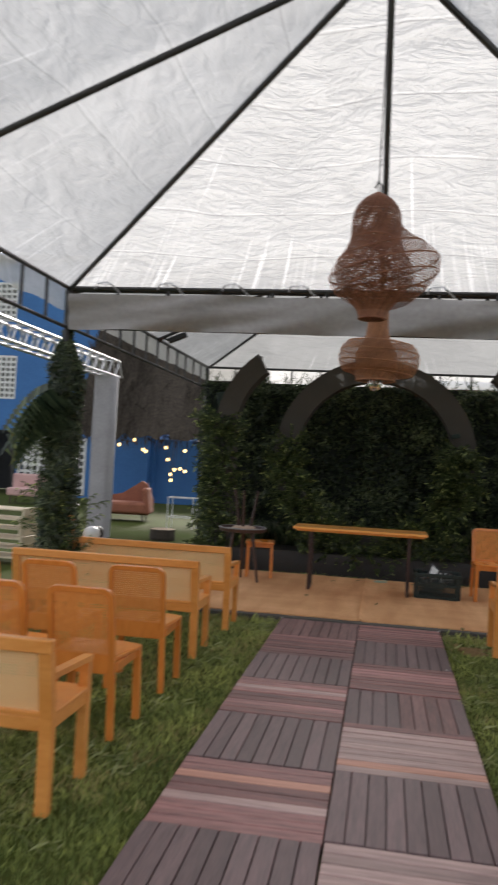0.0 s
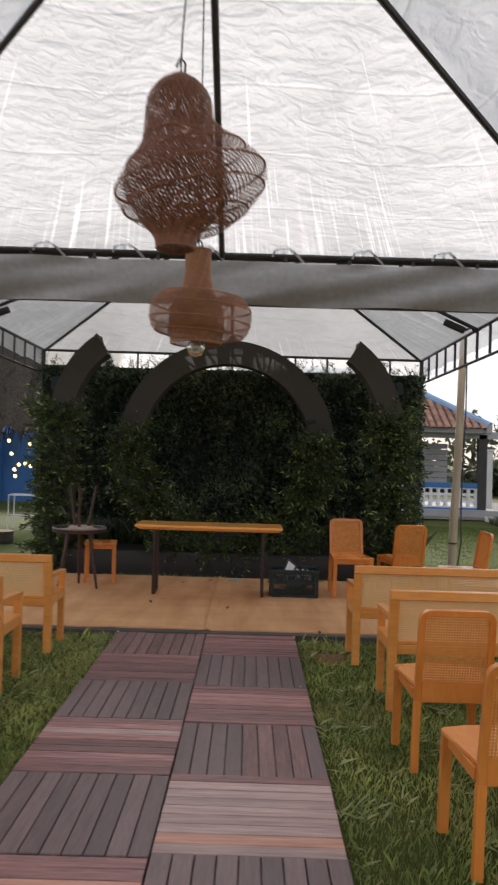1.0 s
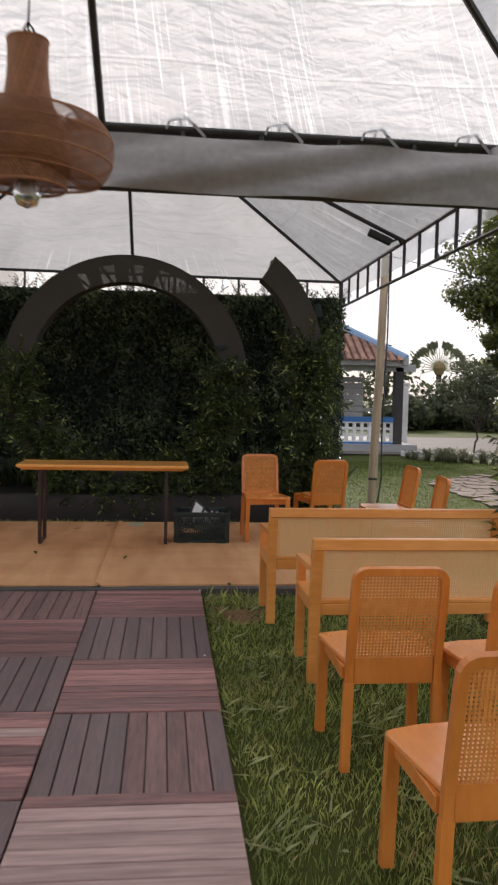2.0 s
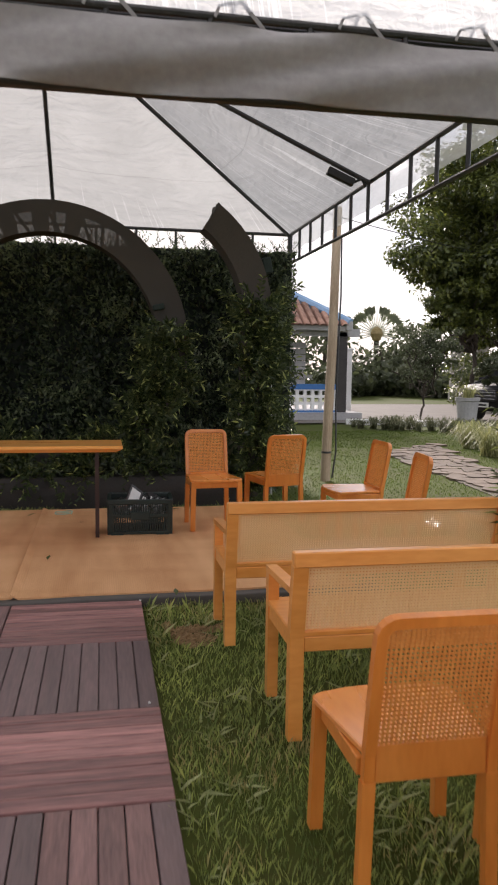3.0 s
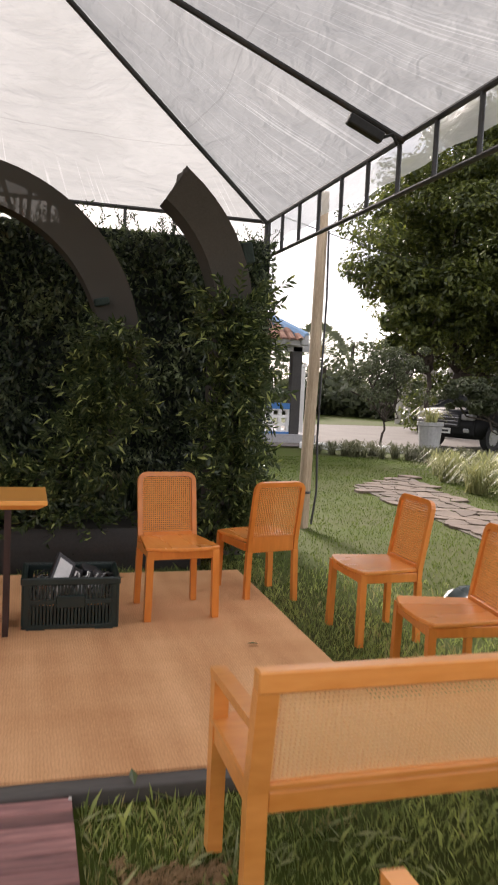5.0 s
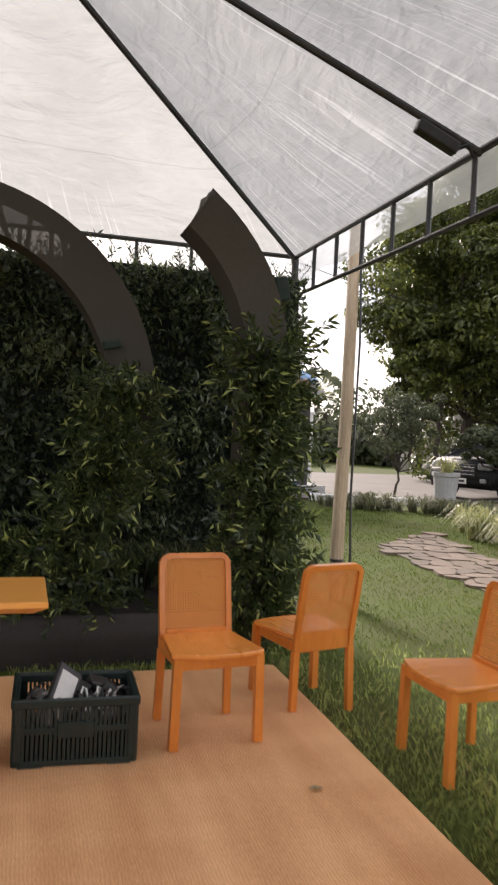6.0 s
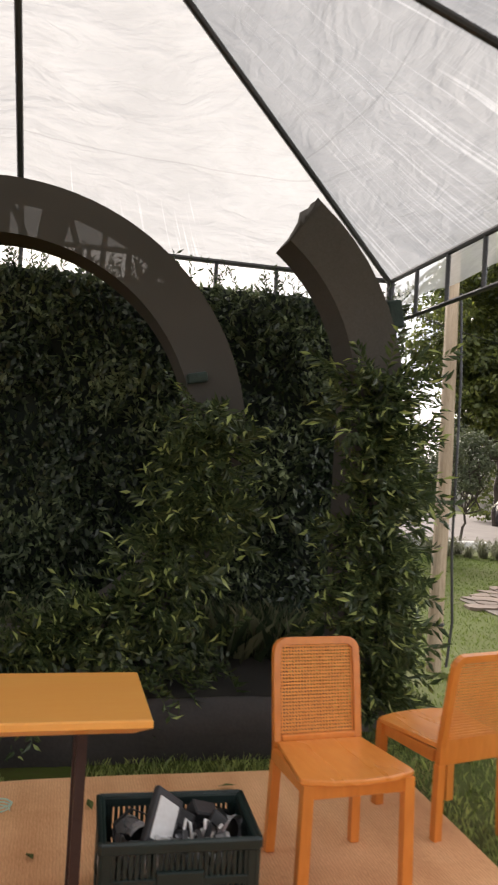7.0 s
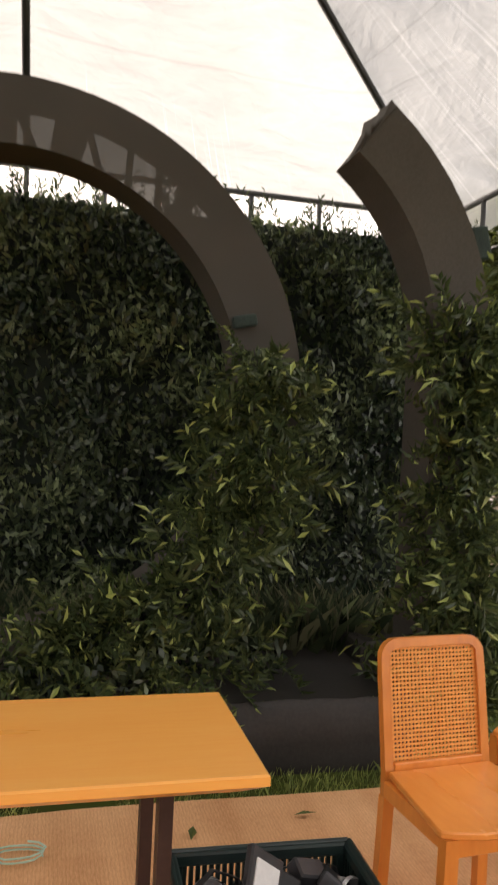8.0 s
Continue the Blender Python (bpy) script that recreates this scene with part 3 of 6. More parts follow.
stone_path = thing("pavement", "irregular pinkish flat stones of a garden path", "path", kind="structure")
part("mortar_bed", Shape().prism(PATH_EDGE, -0.06, -0.022), surface("sandy_mortar", (0.085, 0.070, 0.052), (0.14, 0.115, 0.088), 0.95, 4, fine=50, bump=0.5), stone_path, "sandy joint filling between the stones")
stone_rng = random.Random(4)
NI, NJ = 14, 34
knots = {(i, j): (3.9 + 0.25 * i + 0.12 * (j % 2) + stone_rng.uniform(-0.075, 0.075), 8.5 + 0.26 * j + stone_rng.uniform(-0.075, 0.075)) for i in range(NI + 1) for j in range(NJ + 1)}
for j in range(NJ):
    for i in range(NI):
        ring = [knots[i, j], knots[i + 1, j], knots[i + 1, j + 1], knots[i, j + 1]]
        x, y = sum(p[0] for p in ring) / 4, sum(p[1] for p in ring) / 4
        if not inside(x, y, PATH_EDGE):
            continue
        rim = []
        for (ax, ay), (bx, by) in zip(ring, ring[1:] + ring[:1]):
            rim += [(ax + (bx - ax) * 0.18 - x, ay + (by - ay) * 0.18 - y), (ax + (bx - ax) * 0.82 - x, ay + (by - ay) * 0.82 - y)]
        k = stone_rng.uniform(0.92, 0.97)
        slab = Shape().prism([(p * k, q * k) for p, q in rim], -0.05, 0.0)
        part("stone", slab.mesh("stone", STONE), None, stone_path, m=pose(x, y, falling(x, y) - 0.006 + stone_rng.uniform(-0.006, 0.006), stone_rng.uniform(-1.5, 1.5), stone_rng.uniform(-1.5, 1.5), 0))


def tuft_mesh(seed, tall, cnt=60, width=0.028, mat=BED_LEAF):
    """A fountain of arching strap leaves."""
    r = random.Random(seed)
    s = Shape()
    for _ in range(cnt):
        a, reach, h = r.uniform(0, 2 * math.pi), r.uniform(0.25, 0.8) * tall, r.uniform(0.5, 1.0) * tall
        d = Vector((math.cos(a), math.sin(a), 0))
        o = Vector((-d.y, d.x, 0)) * width * r.uniform(0.6, 1.2) / 2
        b = Vector((r.uniform(-0.1, 0.1), r.uniform(-0.1, 0.1), 0))
        pts = [b, b + d * reach * 0.35 + Vector((0, 0, h * 0.7)), b + d * reach * 0.85 + Vector((0, 0, h * 0.95)), b + d * reach * 1.5 + Vector((0, 0, h * 0.45))]
        ws = [1, 0.95, 0.7, 0.08]
        s.add([p + o * w * q for p, w in zip(pts, ws) for q in (-1, 1)], [(0, 1, 3, 2), (2, 3, 5, 4), (4, 5, 7, 6)])
    return s.mesh("strap_leaves", mat)


tufts = [tuft_mesh(i, 0.62, 70, 0.022) for i in range(5)]
edge_tufts = [tuft_mesh(20 + i, 0.55, 70, 0.022, EDGE_LEAF) for i in range(5)]
bed_rng = random.Random(9)
bed_spots = []
for k in range(60):  # dull edging along the drive
    u = k / 59
    bed_spots.append((6.5 + 4.5 * u + bed_rng.uniform(-0.2, 0.2), 20.7 - 2.6 * u + bed_rng.uniform(-0.45, 0.45), 0.62, edge_tufts, "dull olive strap-leaved edging plant along the drive"))
for k in range(56):  # the bed beside the stone path
    u = k / 55
    bed_spots.append((7.0 - 0.75 * u + 1.9 * bed_rng.random(), 16.8 - 5.0 * u + bed_rng.uniform(-0.35, 0.35), 0.82, tufts, "arching pale green strap-leaved border plant"))
for x, y, s, kinds, words in bed_spots:
    tuft = thing("border_plant", words, "plant", pose(x, y, falling(x, y) - 0.03, 0, 0, bed_rng.uniform(0, 360)) @ Matrix.Scale(0.9 * s * bed_rng.uniform(0.75, 1.25), 4), group="border plants beside the drive")
    part("leaves", bed_rng.choice(kinds), None, tuft)


# ---------------------------------------------------------------- tents
def tent(name, x0, x1, y0, y1, cy, top_y, eave, apex, low, skip, lamp_sides):
    """A pyramid tent: corner posts, ladder beams, ribs and four slopes of film."""
    cx = (x0 + x1) / 2
    t = thing(name, "open-sided steel tent with a milky translucent plastic roof", "tent", kind="structure")
    top = Vector((cx, top_y, apex))
    corners = [Vector((x0, y0, eave)), Vector((x1, y0, eave)), Vector((x1, y1, eave)), Vector((x0, y1, eave))]
    for i, c in enumerate(corners):
        part("post", Shape().tube([(c.x, c.y, -0.05), (c.x, c.y, eave)], 0.032, 10), TENT_STEEL, t)
        nxt = corners[(i + 1) % 4]
        mid = (c + nxt) / 2
        if i % 2:
            mid.y = cy
        for end in (c, mid):
            part("rib", Shape().tube([end + (top - end) * k / 8 + Vector((0, 0, -0.022)) for k in range(9)], 0.021, 8), TENT_STEEL, t)
        beam = part("ladder_beam", Shape().tube([c, nxt], 0.020, 8).tube([c - Vector((0, 0, low)), nxt - Vector((0, 0, low))], 0.017, 8), TENT_STEEL, t)
        steps = 12
        for k in range(1, steps):
            p = c + (nxt - c) * k / steps
            part("rung", Shape().tube([p, p - Vector((0, 0, low))], 0.016, 6), TENT_STEEL, beam)
        # film slope, sagging between the ribs
        out = (mid - top)
        out.z = 0
        nu, nv = 40, 30
        s = Shape()
        s.uv = []
        for a in range(nv + 1):
            for b in range(nu + 1):
                v, u = a / nv, b / nu
                p = c + (nxt - c) * u
                q = p + (top - p) * v
                sag = math.sin(math.pi * v) * abs(math.sin(2 * math.pi * u)) * 0.10 * (1 - v)
                wob = noise.noise((q.x * 1.2 + i * 7, q.y * 1.2, 3.0)) * 0.045 + noise.noise((q.x * 4.5 + i * 7, q.y * 4.5, 9.0)) * 0.014
                edge = min(1.0, 5 * v, 6 * (1 - v)) * (1.0 if 0.02 < u < 0.98 else 0.2)
                s.v.append((q.x, q.y, q.z - sag + wob * edge + 0.012))
                s.uv.append(((u - 0.5) * (1 - v) * (nxt - c).length, v * (top - mid).length + 6 * i))
        s.f = [(a * (nu + 1) + b, a * (nu + 1) + b + 1, (a + 1) * (nu + 1) + b + 1, (a + 1) * (nu + 1) + b) for a in range(nv) for b in range(nu)]
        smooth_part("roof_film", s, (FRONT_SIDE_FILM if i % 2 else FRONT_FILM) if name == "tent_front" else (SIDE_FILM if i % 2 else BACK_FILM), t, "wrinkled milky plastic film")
        if i not in skip:
            # loose edge of the film hanging over the beam
            e = Shape()
            e.uv = []
            o = out.normalized() * 0.045
            for a in range(5):
                for b in range(61):
                    u, v = b / 60, a / 4
                    p = c + (nxt - c) * u + o * (0.7 + 0.6 * noise.noise((u * 9, v, i * 3.1)))
                    e.v.append((p.x, p.y, eave + 0.03 - v * (0.24 + 0.03 * noise.noise((u * 14, 2.0, i)))))
                    e.uv.append((u * 5.5, v * 0.3 + 9 + i))
            e.f = [(a * 61 + b, a * 61 + b + 1, a * 61 + 62 + b, a * 61 + 61 + b) for a in range(4) for b in range(60)]
            smooth_part("film_edge", e, EDGE_FILM, t, "clear film edge hanging over the beam")
    part("crown_plate", Shape().lathe([(0, 0.02), (0.12, 0.02), (0.13, -0.03), (0.10, -0.08), (0, -0.08)], 12, (cx, top_y, apex - 0.02)), TENT_STEEL, t)
    for side in lamp_sides:
        bx = x1 if side > 0 else x0
        a, b = Vector((bx - side * 0.40, cy, eave + 0.07)), Vector((bx - side * 0.155, cy, eave - 0.02))
        lamp = thing("floodlight", "slim black floodlight clamped under the tent rib", "lamp", group="tent floodlights")
        part("housing", Shape().box((0, 0, 0), (0.25, 0.06, 0.07), 0.012, None), BLACK_PLASTIC, lamp, m=Matrix.Translation((a + b) / 2 + Vector((0, -0.02, -0.01))) @ Matrix.Rotation(side * 0.39, 4, "Y"))
        part("bracket", Shape().tube([b, b + Vector((side * 0.07, 0, 0.03)), b + Vector((side * 0.11, 0, -0.03))], 0.012, 6), BLACK_PLASTIC, lamp)
    return t


tent("tent_back", -2.76, 2.793, 7.16, 12.77, 9.902, 10.50, 2.98, 4.42, 0.34, (0,), (1, -1))
tent("tent_front", -2.744, 2.894, 1.60, 7.095, 4.45, 4.58, 2.985, 4.288, 0.36, (0, 2), ())

# grey cloth hung along the beam where the tents meet
s = Shape()
nx = 110
for a in range(9):
    for b in range(nx + 1):
        u, v = b / nx, a / 8
        x = -2.70 + 5.16 * u
        fold = 0.060 * noise.noise((u * 9 + v * 2.6, v * 0.9, 2.0)) + 0.022 * noise.noise((u * 16 + v * 5, v * 2.0, 8.0))
        z = 2.965 - 0.05 - v * 0.315 + 0.014 * noise.noise((u * 9, 4.0, v * 0.4)) - 0.004 * math.sin(u * 20)
        s.v.append((x, 7.005 + fold - 0.03 * math.sin(math.pi * v), z))
s.f = [(a * (nx + 1) + b, a * (nx + 1) + b + 1, (a + 1) * (nx + 1) + b + 1, (a + 1) * (nx + 1) + b) for a in range(8) for b in range(nx)]
valance = thing("valance", "grey tarpaulin valance rolled along the tent beam", "cloth")
smooth_part("cloth", s, VALANCE, valance)
back_fold = Shape()
back_fold.v = [(x, y + 0.03, z + 0.006) for x, y, z in s.v]
back_fold.f = [tuple(reversed(f)) for f in s.f]
smooth_part("back_fold", back_fold, VALANCE, valance)
smooth_part("end_fold", Shape().tube([(2.46, 7.09, 2.98), (2.50, 7.09, 2.85), (2.54, 7.10, 2.72), (2.56, 7.11, 2.60)], [0.03, 0.06, 0.075, 0.05], 10), VALANCE, valance)
for k in range(9):
    x = -2.35 + 0.585 * k
    tie = Shape()
    tie.bar([(x + 0.10, 7.075, 2.94), (x + 0.03, 7.07, 3.01), (x - 0.02, 7.085, 3.062), (x - 0.05, 7.12, 3.055), (x - 0.04, 7.15, 3.0)], (0.2, 1, 0), 0.018, 0.006)
    tie.bar([(x - 0.05, 7.08, 3.05), (x - 0.11, 7.06, 3.02), (x - 0.13, 7.06, 2.97)], (0.2, 1, 0), 0.014, 0.005)
    part("tie", tie, VALANCE, valance, "knotted grey strap")

# ---------------------------------------------------------------- platform, carpet, planter
single("stage_edge", Shape().box((0.0, 8.0, -0.008), (4.5, 0.15, 0.06), 0.008), surface("grey_plank", (0.06, 0.055, 0.052), (0.12, 0.11, 0.10), 0.8, 3, (0.4, 4, 1), 25, 0.2), "grey plank edging along the front of the carpet", "edging", kind="structure")


def carpet(x0, x1, seed):
    s = Shape()
    nx, ny = 44, 60
    for a in range(ny + 1):
        for b in range(nx + 1):
            u, v = b / nx, a / ny
            y = 8.0 + (10.80 - 8.0) * v + 0.02 * noise.noise((u * 5, 0.5, seed)) * (1 if v in (0, 1) else 0)
            x = x0 + (x1 - x0) * u
            z = 0.033 + 0.006 * noise.noise((x * 1.1, y * 1.1, seed)) + 0.022 * math.exp(-((v - 0.0) / 0.02) ** 2) * max(0.0, noise.noise((u * 6, 2, seed)))
            if seed == 1 and u > 0.98 or seed == 2 and u < 0.02:
                z += 0.004 if seed == 1 else 0.024 + 0.010 * noise.noise((y * 3.0, 1.0, 6.0))
            s.v.append((x, y, z))
    s.f = [(a * (nx + 1) + b, a * (nx + 1) + b + 1, (a + 1) * (nx + 1) + b + 1, (a + 1) * (nx + 1) + b) for a in range(ny) for b in range(nx)]
    rim = [b for b in range(nx + 1)] + [a * (nx + 1) + nx for a in range(1, ny + 1)] + [ny * (nx + 1) + b for b in range(nx - 1, -1, -1)] + [a * (nx + 1) for a in range(ny - 1, 0, -1)]
    k = len(s.v)
    s.v += [(s.v[i][0], s.v[i][1], s.v[i][2] - 0.012) for i in rim]
    s.f += [(rim[(i + 1) % len(rim)], rim[i], k + i, k + (i + 1) % len(rim)) for i in range(len(rim))]
    ob = single("carpet", s, CARPET, "sandy ribbed sisal carpet laid over the grass", "carpet", group="carpet strips under the table")
    return ob


carpet(-2.16, 0.0, 1)
carpet(-0.012, 2.09, 2)
# low black-draped platform carrying the arches
s = Shape()
nx, pts = 80, [(11.11, -0.04), (11.105, 0.10), (11.11, 0.255), (11.14, 0.283), (11.30, 0.278), (11.55, 0.285), (11.93, 0.28), (11.95, -0.04)]
for b in range(nx + 1):
    x = -1.98 + 3.86 * b / nx
    for j, (y, z) in enumerate(pts):
        w = 0.006 * noise.noise((x * 3.5, j * 1.3, 2.0)) + 0.006 * noise.noise((x * 13, j * 2.0, 5.0))
        s.v.append((x, y + w, z + (w * 1.2 if 0 < j < 7 else 0)))
s.f = [(b * 8 + j, (b + 1) * 8 + j, (b + 1) * 8 + j + 1, b * 8 + j + 1) for b in range(nx) for j in range(7)]
s.f += [tuple(range(8)), tuple(nx * 8 + j for j in range(7, -1, -1))]
draped = thing("platform", "low black cloth-draped platform under the arches", "platform")
skirt, cover = Shape(), Shape()
skirt.v, cover.v = list(s.v), [(x, y, z + 0.002) for x, y, z in s.v]
skirt.f = [f for i, f in enumerate(s.f) if i >= nx * 7 or i % 7 in (0, 1, 2, 6)]
cover.f = [f for i, f in enumerate(s.f) if i < nx * 7 and i % 7 in (3, 4, 5)]
behind = lambda x, y: noise.noise((x * 2.0, y * 2.0, 31.0)) > -0.2
part("dry_patch", quads_mesh("dry_patch", blades(5000, -2.4, 2.5, 11.96, 12.4, 0.50, 0.006, behind, RNG), EDGE_LEAF), None, LAWN, kind="stuff")
part("tuft_patch", quads_mesh("tuft_patch", blades(9000, -2.4, 2.5, 11.96, 12.4, 0.50, 0.014, lambda x, y: True, RNG), IVY_LEAF), None, LAWN, kind="stuff")
weight = thing("counterweight_box", "black cloth-covered block at the foot of the outer arch", "box")
part("cover", Shape().box((1.98, 11.76, 0.18), (0.34, 0.30, 0.42), 0.03), BLACK_CLOTH, weight)
smooth_part("skirt", skirt, BLACK_CLOTH, draped, "black cloth skirt falling to the grass")
smooth_part("cover", cover, BLACK_CLOTH, draped, "creased black cloth over the top")


# ---------------------------------------------------------------- arches
ARCH_Z = 1.60
SKIN, _n, _l, _b = material("brown_see_through_cloth")
_c = _n.new("ShaderNodeTexCoord")
_t = _n.new("ShaderNodeTexNoise")
_t.inputs["Scale"].default_value = 3.0
_r = _n.new("ShaderNodeMixRGB")
_r.inputs[1].default_value, _r.inputs[2].default_value = (0.070, 0.063, 0.055, 1), (0.094, 0.085, 0.074, 1)
_l.new(_c.outputs["Object"], _t.inputs["Vector"])
_l.new(_t.outputs[0], _r.inputs[0])
_l.new(_r.outputs[0], _b.inputs["Base Color"])
_b.inputs["Roughness"].default_value = 0.9
_tp, _mx = _n.new("ShaderNodeBsdfTransparent"), _n.new("ShaderNodeMixShader")
_mx.inputs[0].default_value = 0.055
_l.new(_b.outputs[0], _mx.inputs[1])
_l.new(_tp.outputs[0], _mx.inputs[2])
_l.new(_mx.outputs[0], _n["Material Output"].inputs[0])


def ring_point(r, a, y, c=(0.0, 1.60)):
    return (c[0] + r * math.cos(a), y, c[1] + r * math.sin(a))


def arch(name, label, r0, r1, y0, y1, a0, a1, straight=0.0, holes=(), centre=(0.0, ARCH_Z)):
    """A cloth-covered band bent round a centre; holes: stretches where the back cloth is missing; straight: length of the upright foot."""
    t = thing(name, label, "arch", group="cloth-covered arches")
    cnt = 96 if holes else 9
    path = [(a0 + (a1 - a0) * k / cnt) for k in range(cnt + 1)]
    at = lambda r, a, y: ring_point(r, a, y, centre)
    foot = [e for e in (path[0], path[-1]) if straight and abs(math.sin(e)) < 0.02]

    def strip(ra, ya, rb, yb):
        s = Shape()
        rows = [(at(ra, a, ya), at(rb, a, yb)) for a in path]
        for e in foot:
            low = [((p[0]), p[1], centre[1] - straight) for p in (at(ra, e, ya), at(rb, e, yb))]
            rows = [tuple(low)] + rows if e == path[0] else rows + [tuple(low)]
        for p, q in rows:
            s.v += [p, q]
        s.f = [(2 * i, 2 * i + 1, 2 * i + 3, 2 * i + 2) for i in range(len(rows) - 1)]
        return s

    smooth_part("front_cloth", strip(r1, y0, r0, y0), SKIN if holes else ARCH_CLOTH, t)
    side = smooth_part if holes else part
    side("outer_cloth", strip(r1, y1, r1, y0), ARCH_CLOTH, t)
    side("inner_cloth", strip(r0, y0, r0, y1), ARCH_CLOTH, t)
    back = Shape()
    rm = r0 + (r1 - r0) * 0.80
    for a, b in zip(path[:-1], path[1:]):
        mid = (a + b) / 2
        open_here = any(h0 < mid < h1 for h0, h1 in holes)
        back.add([at(rm, a, y1), at(r1, a, y1), at(r1, b, y1), at(rm, b, y1)], [(0, 1, 2, 3)])
        if not open_here:
            back.add([at(r0, a, y1), at(rm, a, y1), at(rm, b, y1), at(r0, b, y1)], [(0, 1, 2, 3)])
    for e in foot:
        p, q = at(r0, e, y1), at(r1, e, y1)
        back.add([p, q, (q[0], y1, centre[1] - straight), (p[0], y1, centre[1] - straight)], [(0, 1, 2, 3)])
    part("back_cloth", back, ARCH_CLOTH, t)
    for h0, h1 in holes:  # truss struts showing behind the thin cloth
        part("strut", Shape().tube([at(r0 + 0.02, h0, y1 - 0.02), at(rm, h1, y1 - 0.02)], 0.018, 6), ARCH_CLOTH, t)
    if not holes:  # cloth pulled over the cut end, its outer corner drawn to a peak
        tip, sg = (a1, 1) if a0 == 0.0 else (a0, -1)
        ring = []
        for (ra, ya), (rb, yb) in zip([(r0, y0), (r1, y0), (r1, y1), (r0, y1)], [(r1, y0), (r1, y1), (r0, y1), (r0, y0)]):
            ring += [(ra + (rb - ra) * k / 5, ya + (yb - ya) * k / 5) for k in range(5)]
        n = len(ring)
        lip = [at(r + 0.01 * noise.noise((r * 9, y * 9, 7.0)), tip + sg * (0.012 * noise.noise((r * 9, y * 9, 3.0)) + 0.05 * max(0.0, (r - r0) / (r1 - r0) - 0.4)), y) for r, y in ring]
        root = [at(r, tip - sg * 0.002, y) for r, y in ring]
        face = [at((r0 + r1) / 2 + ((r - (r0 + r1) / 2) * 0.5), tip - sg * 0.012, (y0 + y1) / 2 + (y - (y0 + y1) / 2) * 0.5) for r, y in ring]
        rows = [(i, (i + 1) % n, n + (i + 1) % n, n + i) for i in range(n)] + [(i, 2 * n + i, 2 * n + (i + 1) % n, (i + 1) % n) for i in range(n)]
        smooth_part("gathered_end", Shape().add(lip + root + face, rows + [tuple(2 * n + i for i in range(n))]), ARCH_CLOTH, t, "creased cloth pulled over the cut end")
    return t


gaps = [(radians(a), radians(b)) for a, b in ((35, 41), (43.5, 50), (52, 59), (61.5, 66), (68, 75.5), (84, 90), (99, 104), (112, 118), (128, 134))]
arch("moon_gate", "large round brown cloth-covered arch with leafy garland", 1.115, 1.43, 11.62, 11.92, -math.pi / 2, 1.5 * math.pi, holes=gaps)
for sg in (1, -1):
    arch("side_arch", "broken outer brown cloth-covered arch arm", 1.075, 1.365, 11.25, 11.55, 0.0 if sg > 0 else radians(180 - 53), radians(53) if sg > 0 else math.pi, straight=1.86, centre=(sg * 0.885, 1.90))
for x, y, z, s in ((1.112, 11.585, 1.99, (0.12, 0.06, 0.06)), (2.20, 11.34, 2.42, (0.09, 0.12, 0.16)), (-2.185, 11.37, 2.34, (0.11, 0.16, 0.23))):
    single("floral_foam", Shape().box((0, 0, 0), s, 0.012), surface("grey_green_foam", (0.022, 0.036, 0.032), (0.040, 0.060, 0.052), 0.9, 20, fine=120, bump=0.4), "grey-green floral foam block fixed to the arch", "foam block", group="floral foam blocks", m=pose(x, y, z, 0, -12, 0))

# ---------------------------------------------------------------- leafy wall and garlands
wall_plants = thing("hedge_wall", "tall dark artificial hedge wall behind the arches", "hedge wall")
# plain near-black sheet standing behind the leaves
part("backing", Shape().box((0.03, 12.56, 1.37), (5.46, 0.06, 2.72)), surface("black_green_backing", (0.006, 0.012, 0.008), (0.014, 0.022, 0.014), 0.9, 8), wall_plants)
cnt = 64000
px, pz = RNG.uniform(-2.74, 2.78, cnt), RNG.uniform(0.02, 2.72, cnt)
lump = np.array([noise.noise((a * 1.5, b * 1.1, 4.0)) + 0.7 * noise.noise((a * 4.2, b * 3.2, 1.0)) + 0.4 * noise.noise((a * 10, b * 8, 7.0)) for a, b in zip(px, pz)])
stay = RNG.uniform(-0.9, 0.5, cnt) < lump
px, pz, lump = px[stay], pz[stay], lump[stay]
cnt = len(px)
depth = 12.50 - np.clip(0.12 + 0.17 * lump, 0.02, 0.36) * np.sqrt(RNG.uniform(0.05, 1, cnt))
pp = np.stack([px, depth, pz], axis=1)
for pick, ln, wd in ((slice(0, cnt // 2), 0.048, 0.022), (slice(cnt // 2, cnt * 4 // 5), 0.070, 0.030), (slice(cnt * 4 // 5, cnt), 0.095, 0.026)):
    q = pp[pick]
    part("leaf_mass", quads_mesh("leaf_mass", leaf_cloud(q, np.tile(np.array([0.0, -1.0, 0.25]), (len(q), 1)), ln, wd, RNG, 0.6, 0.9), IVY_LEAF), None, wall_plants, kind="stuff")


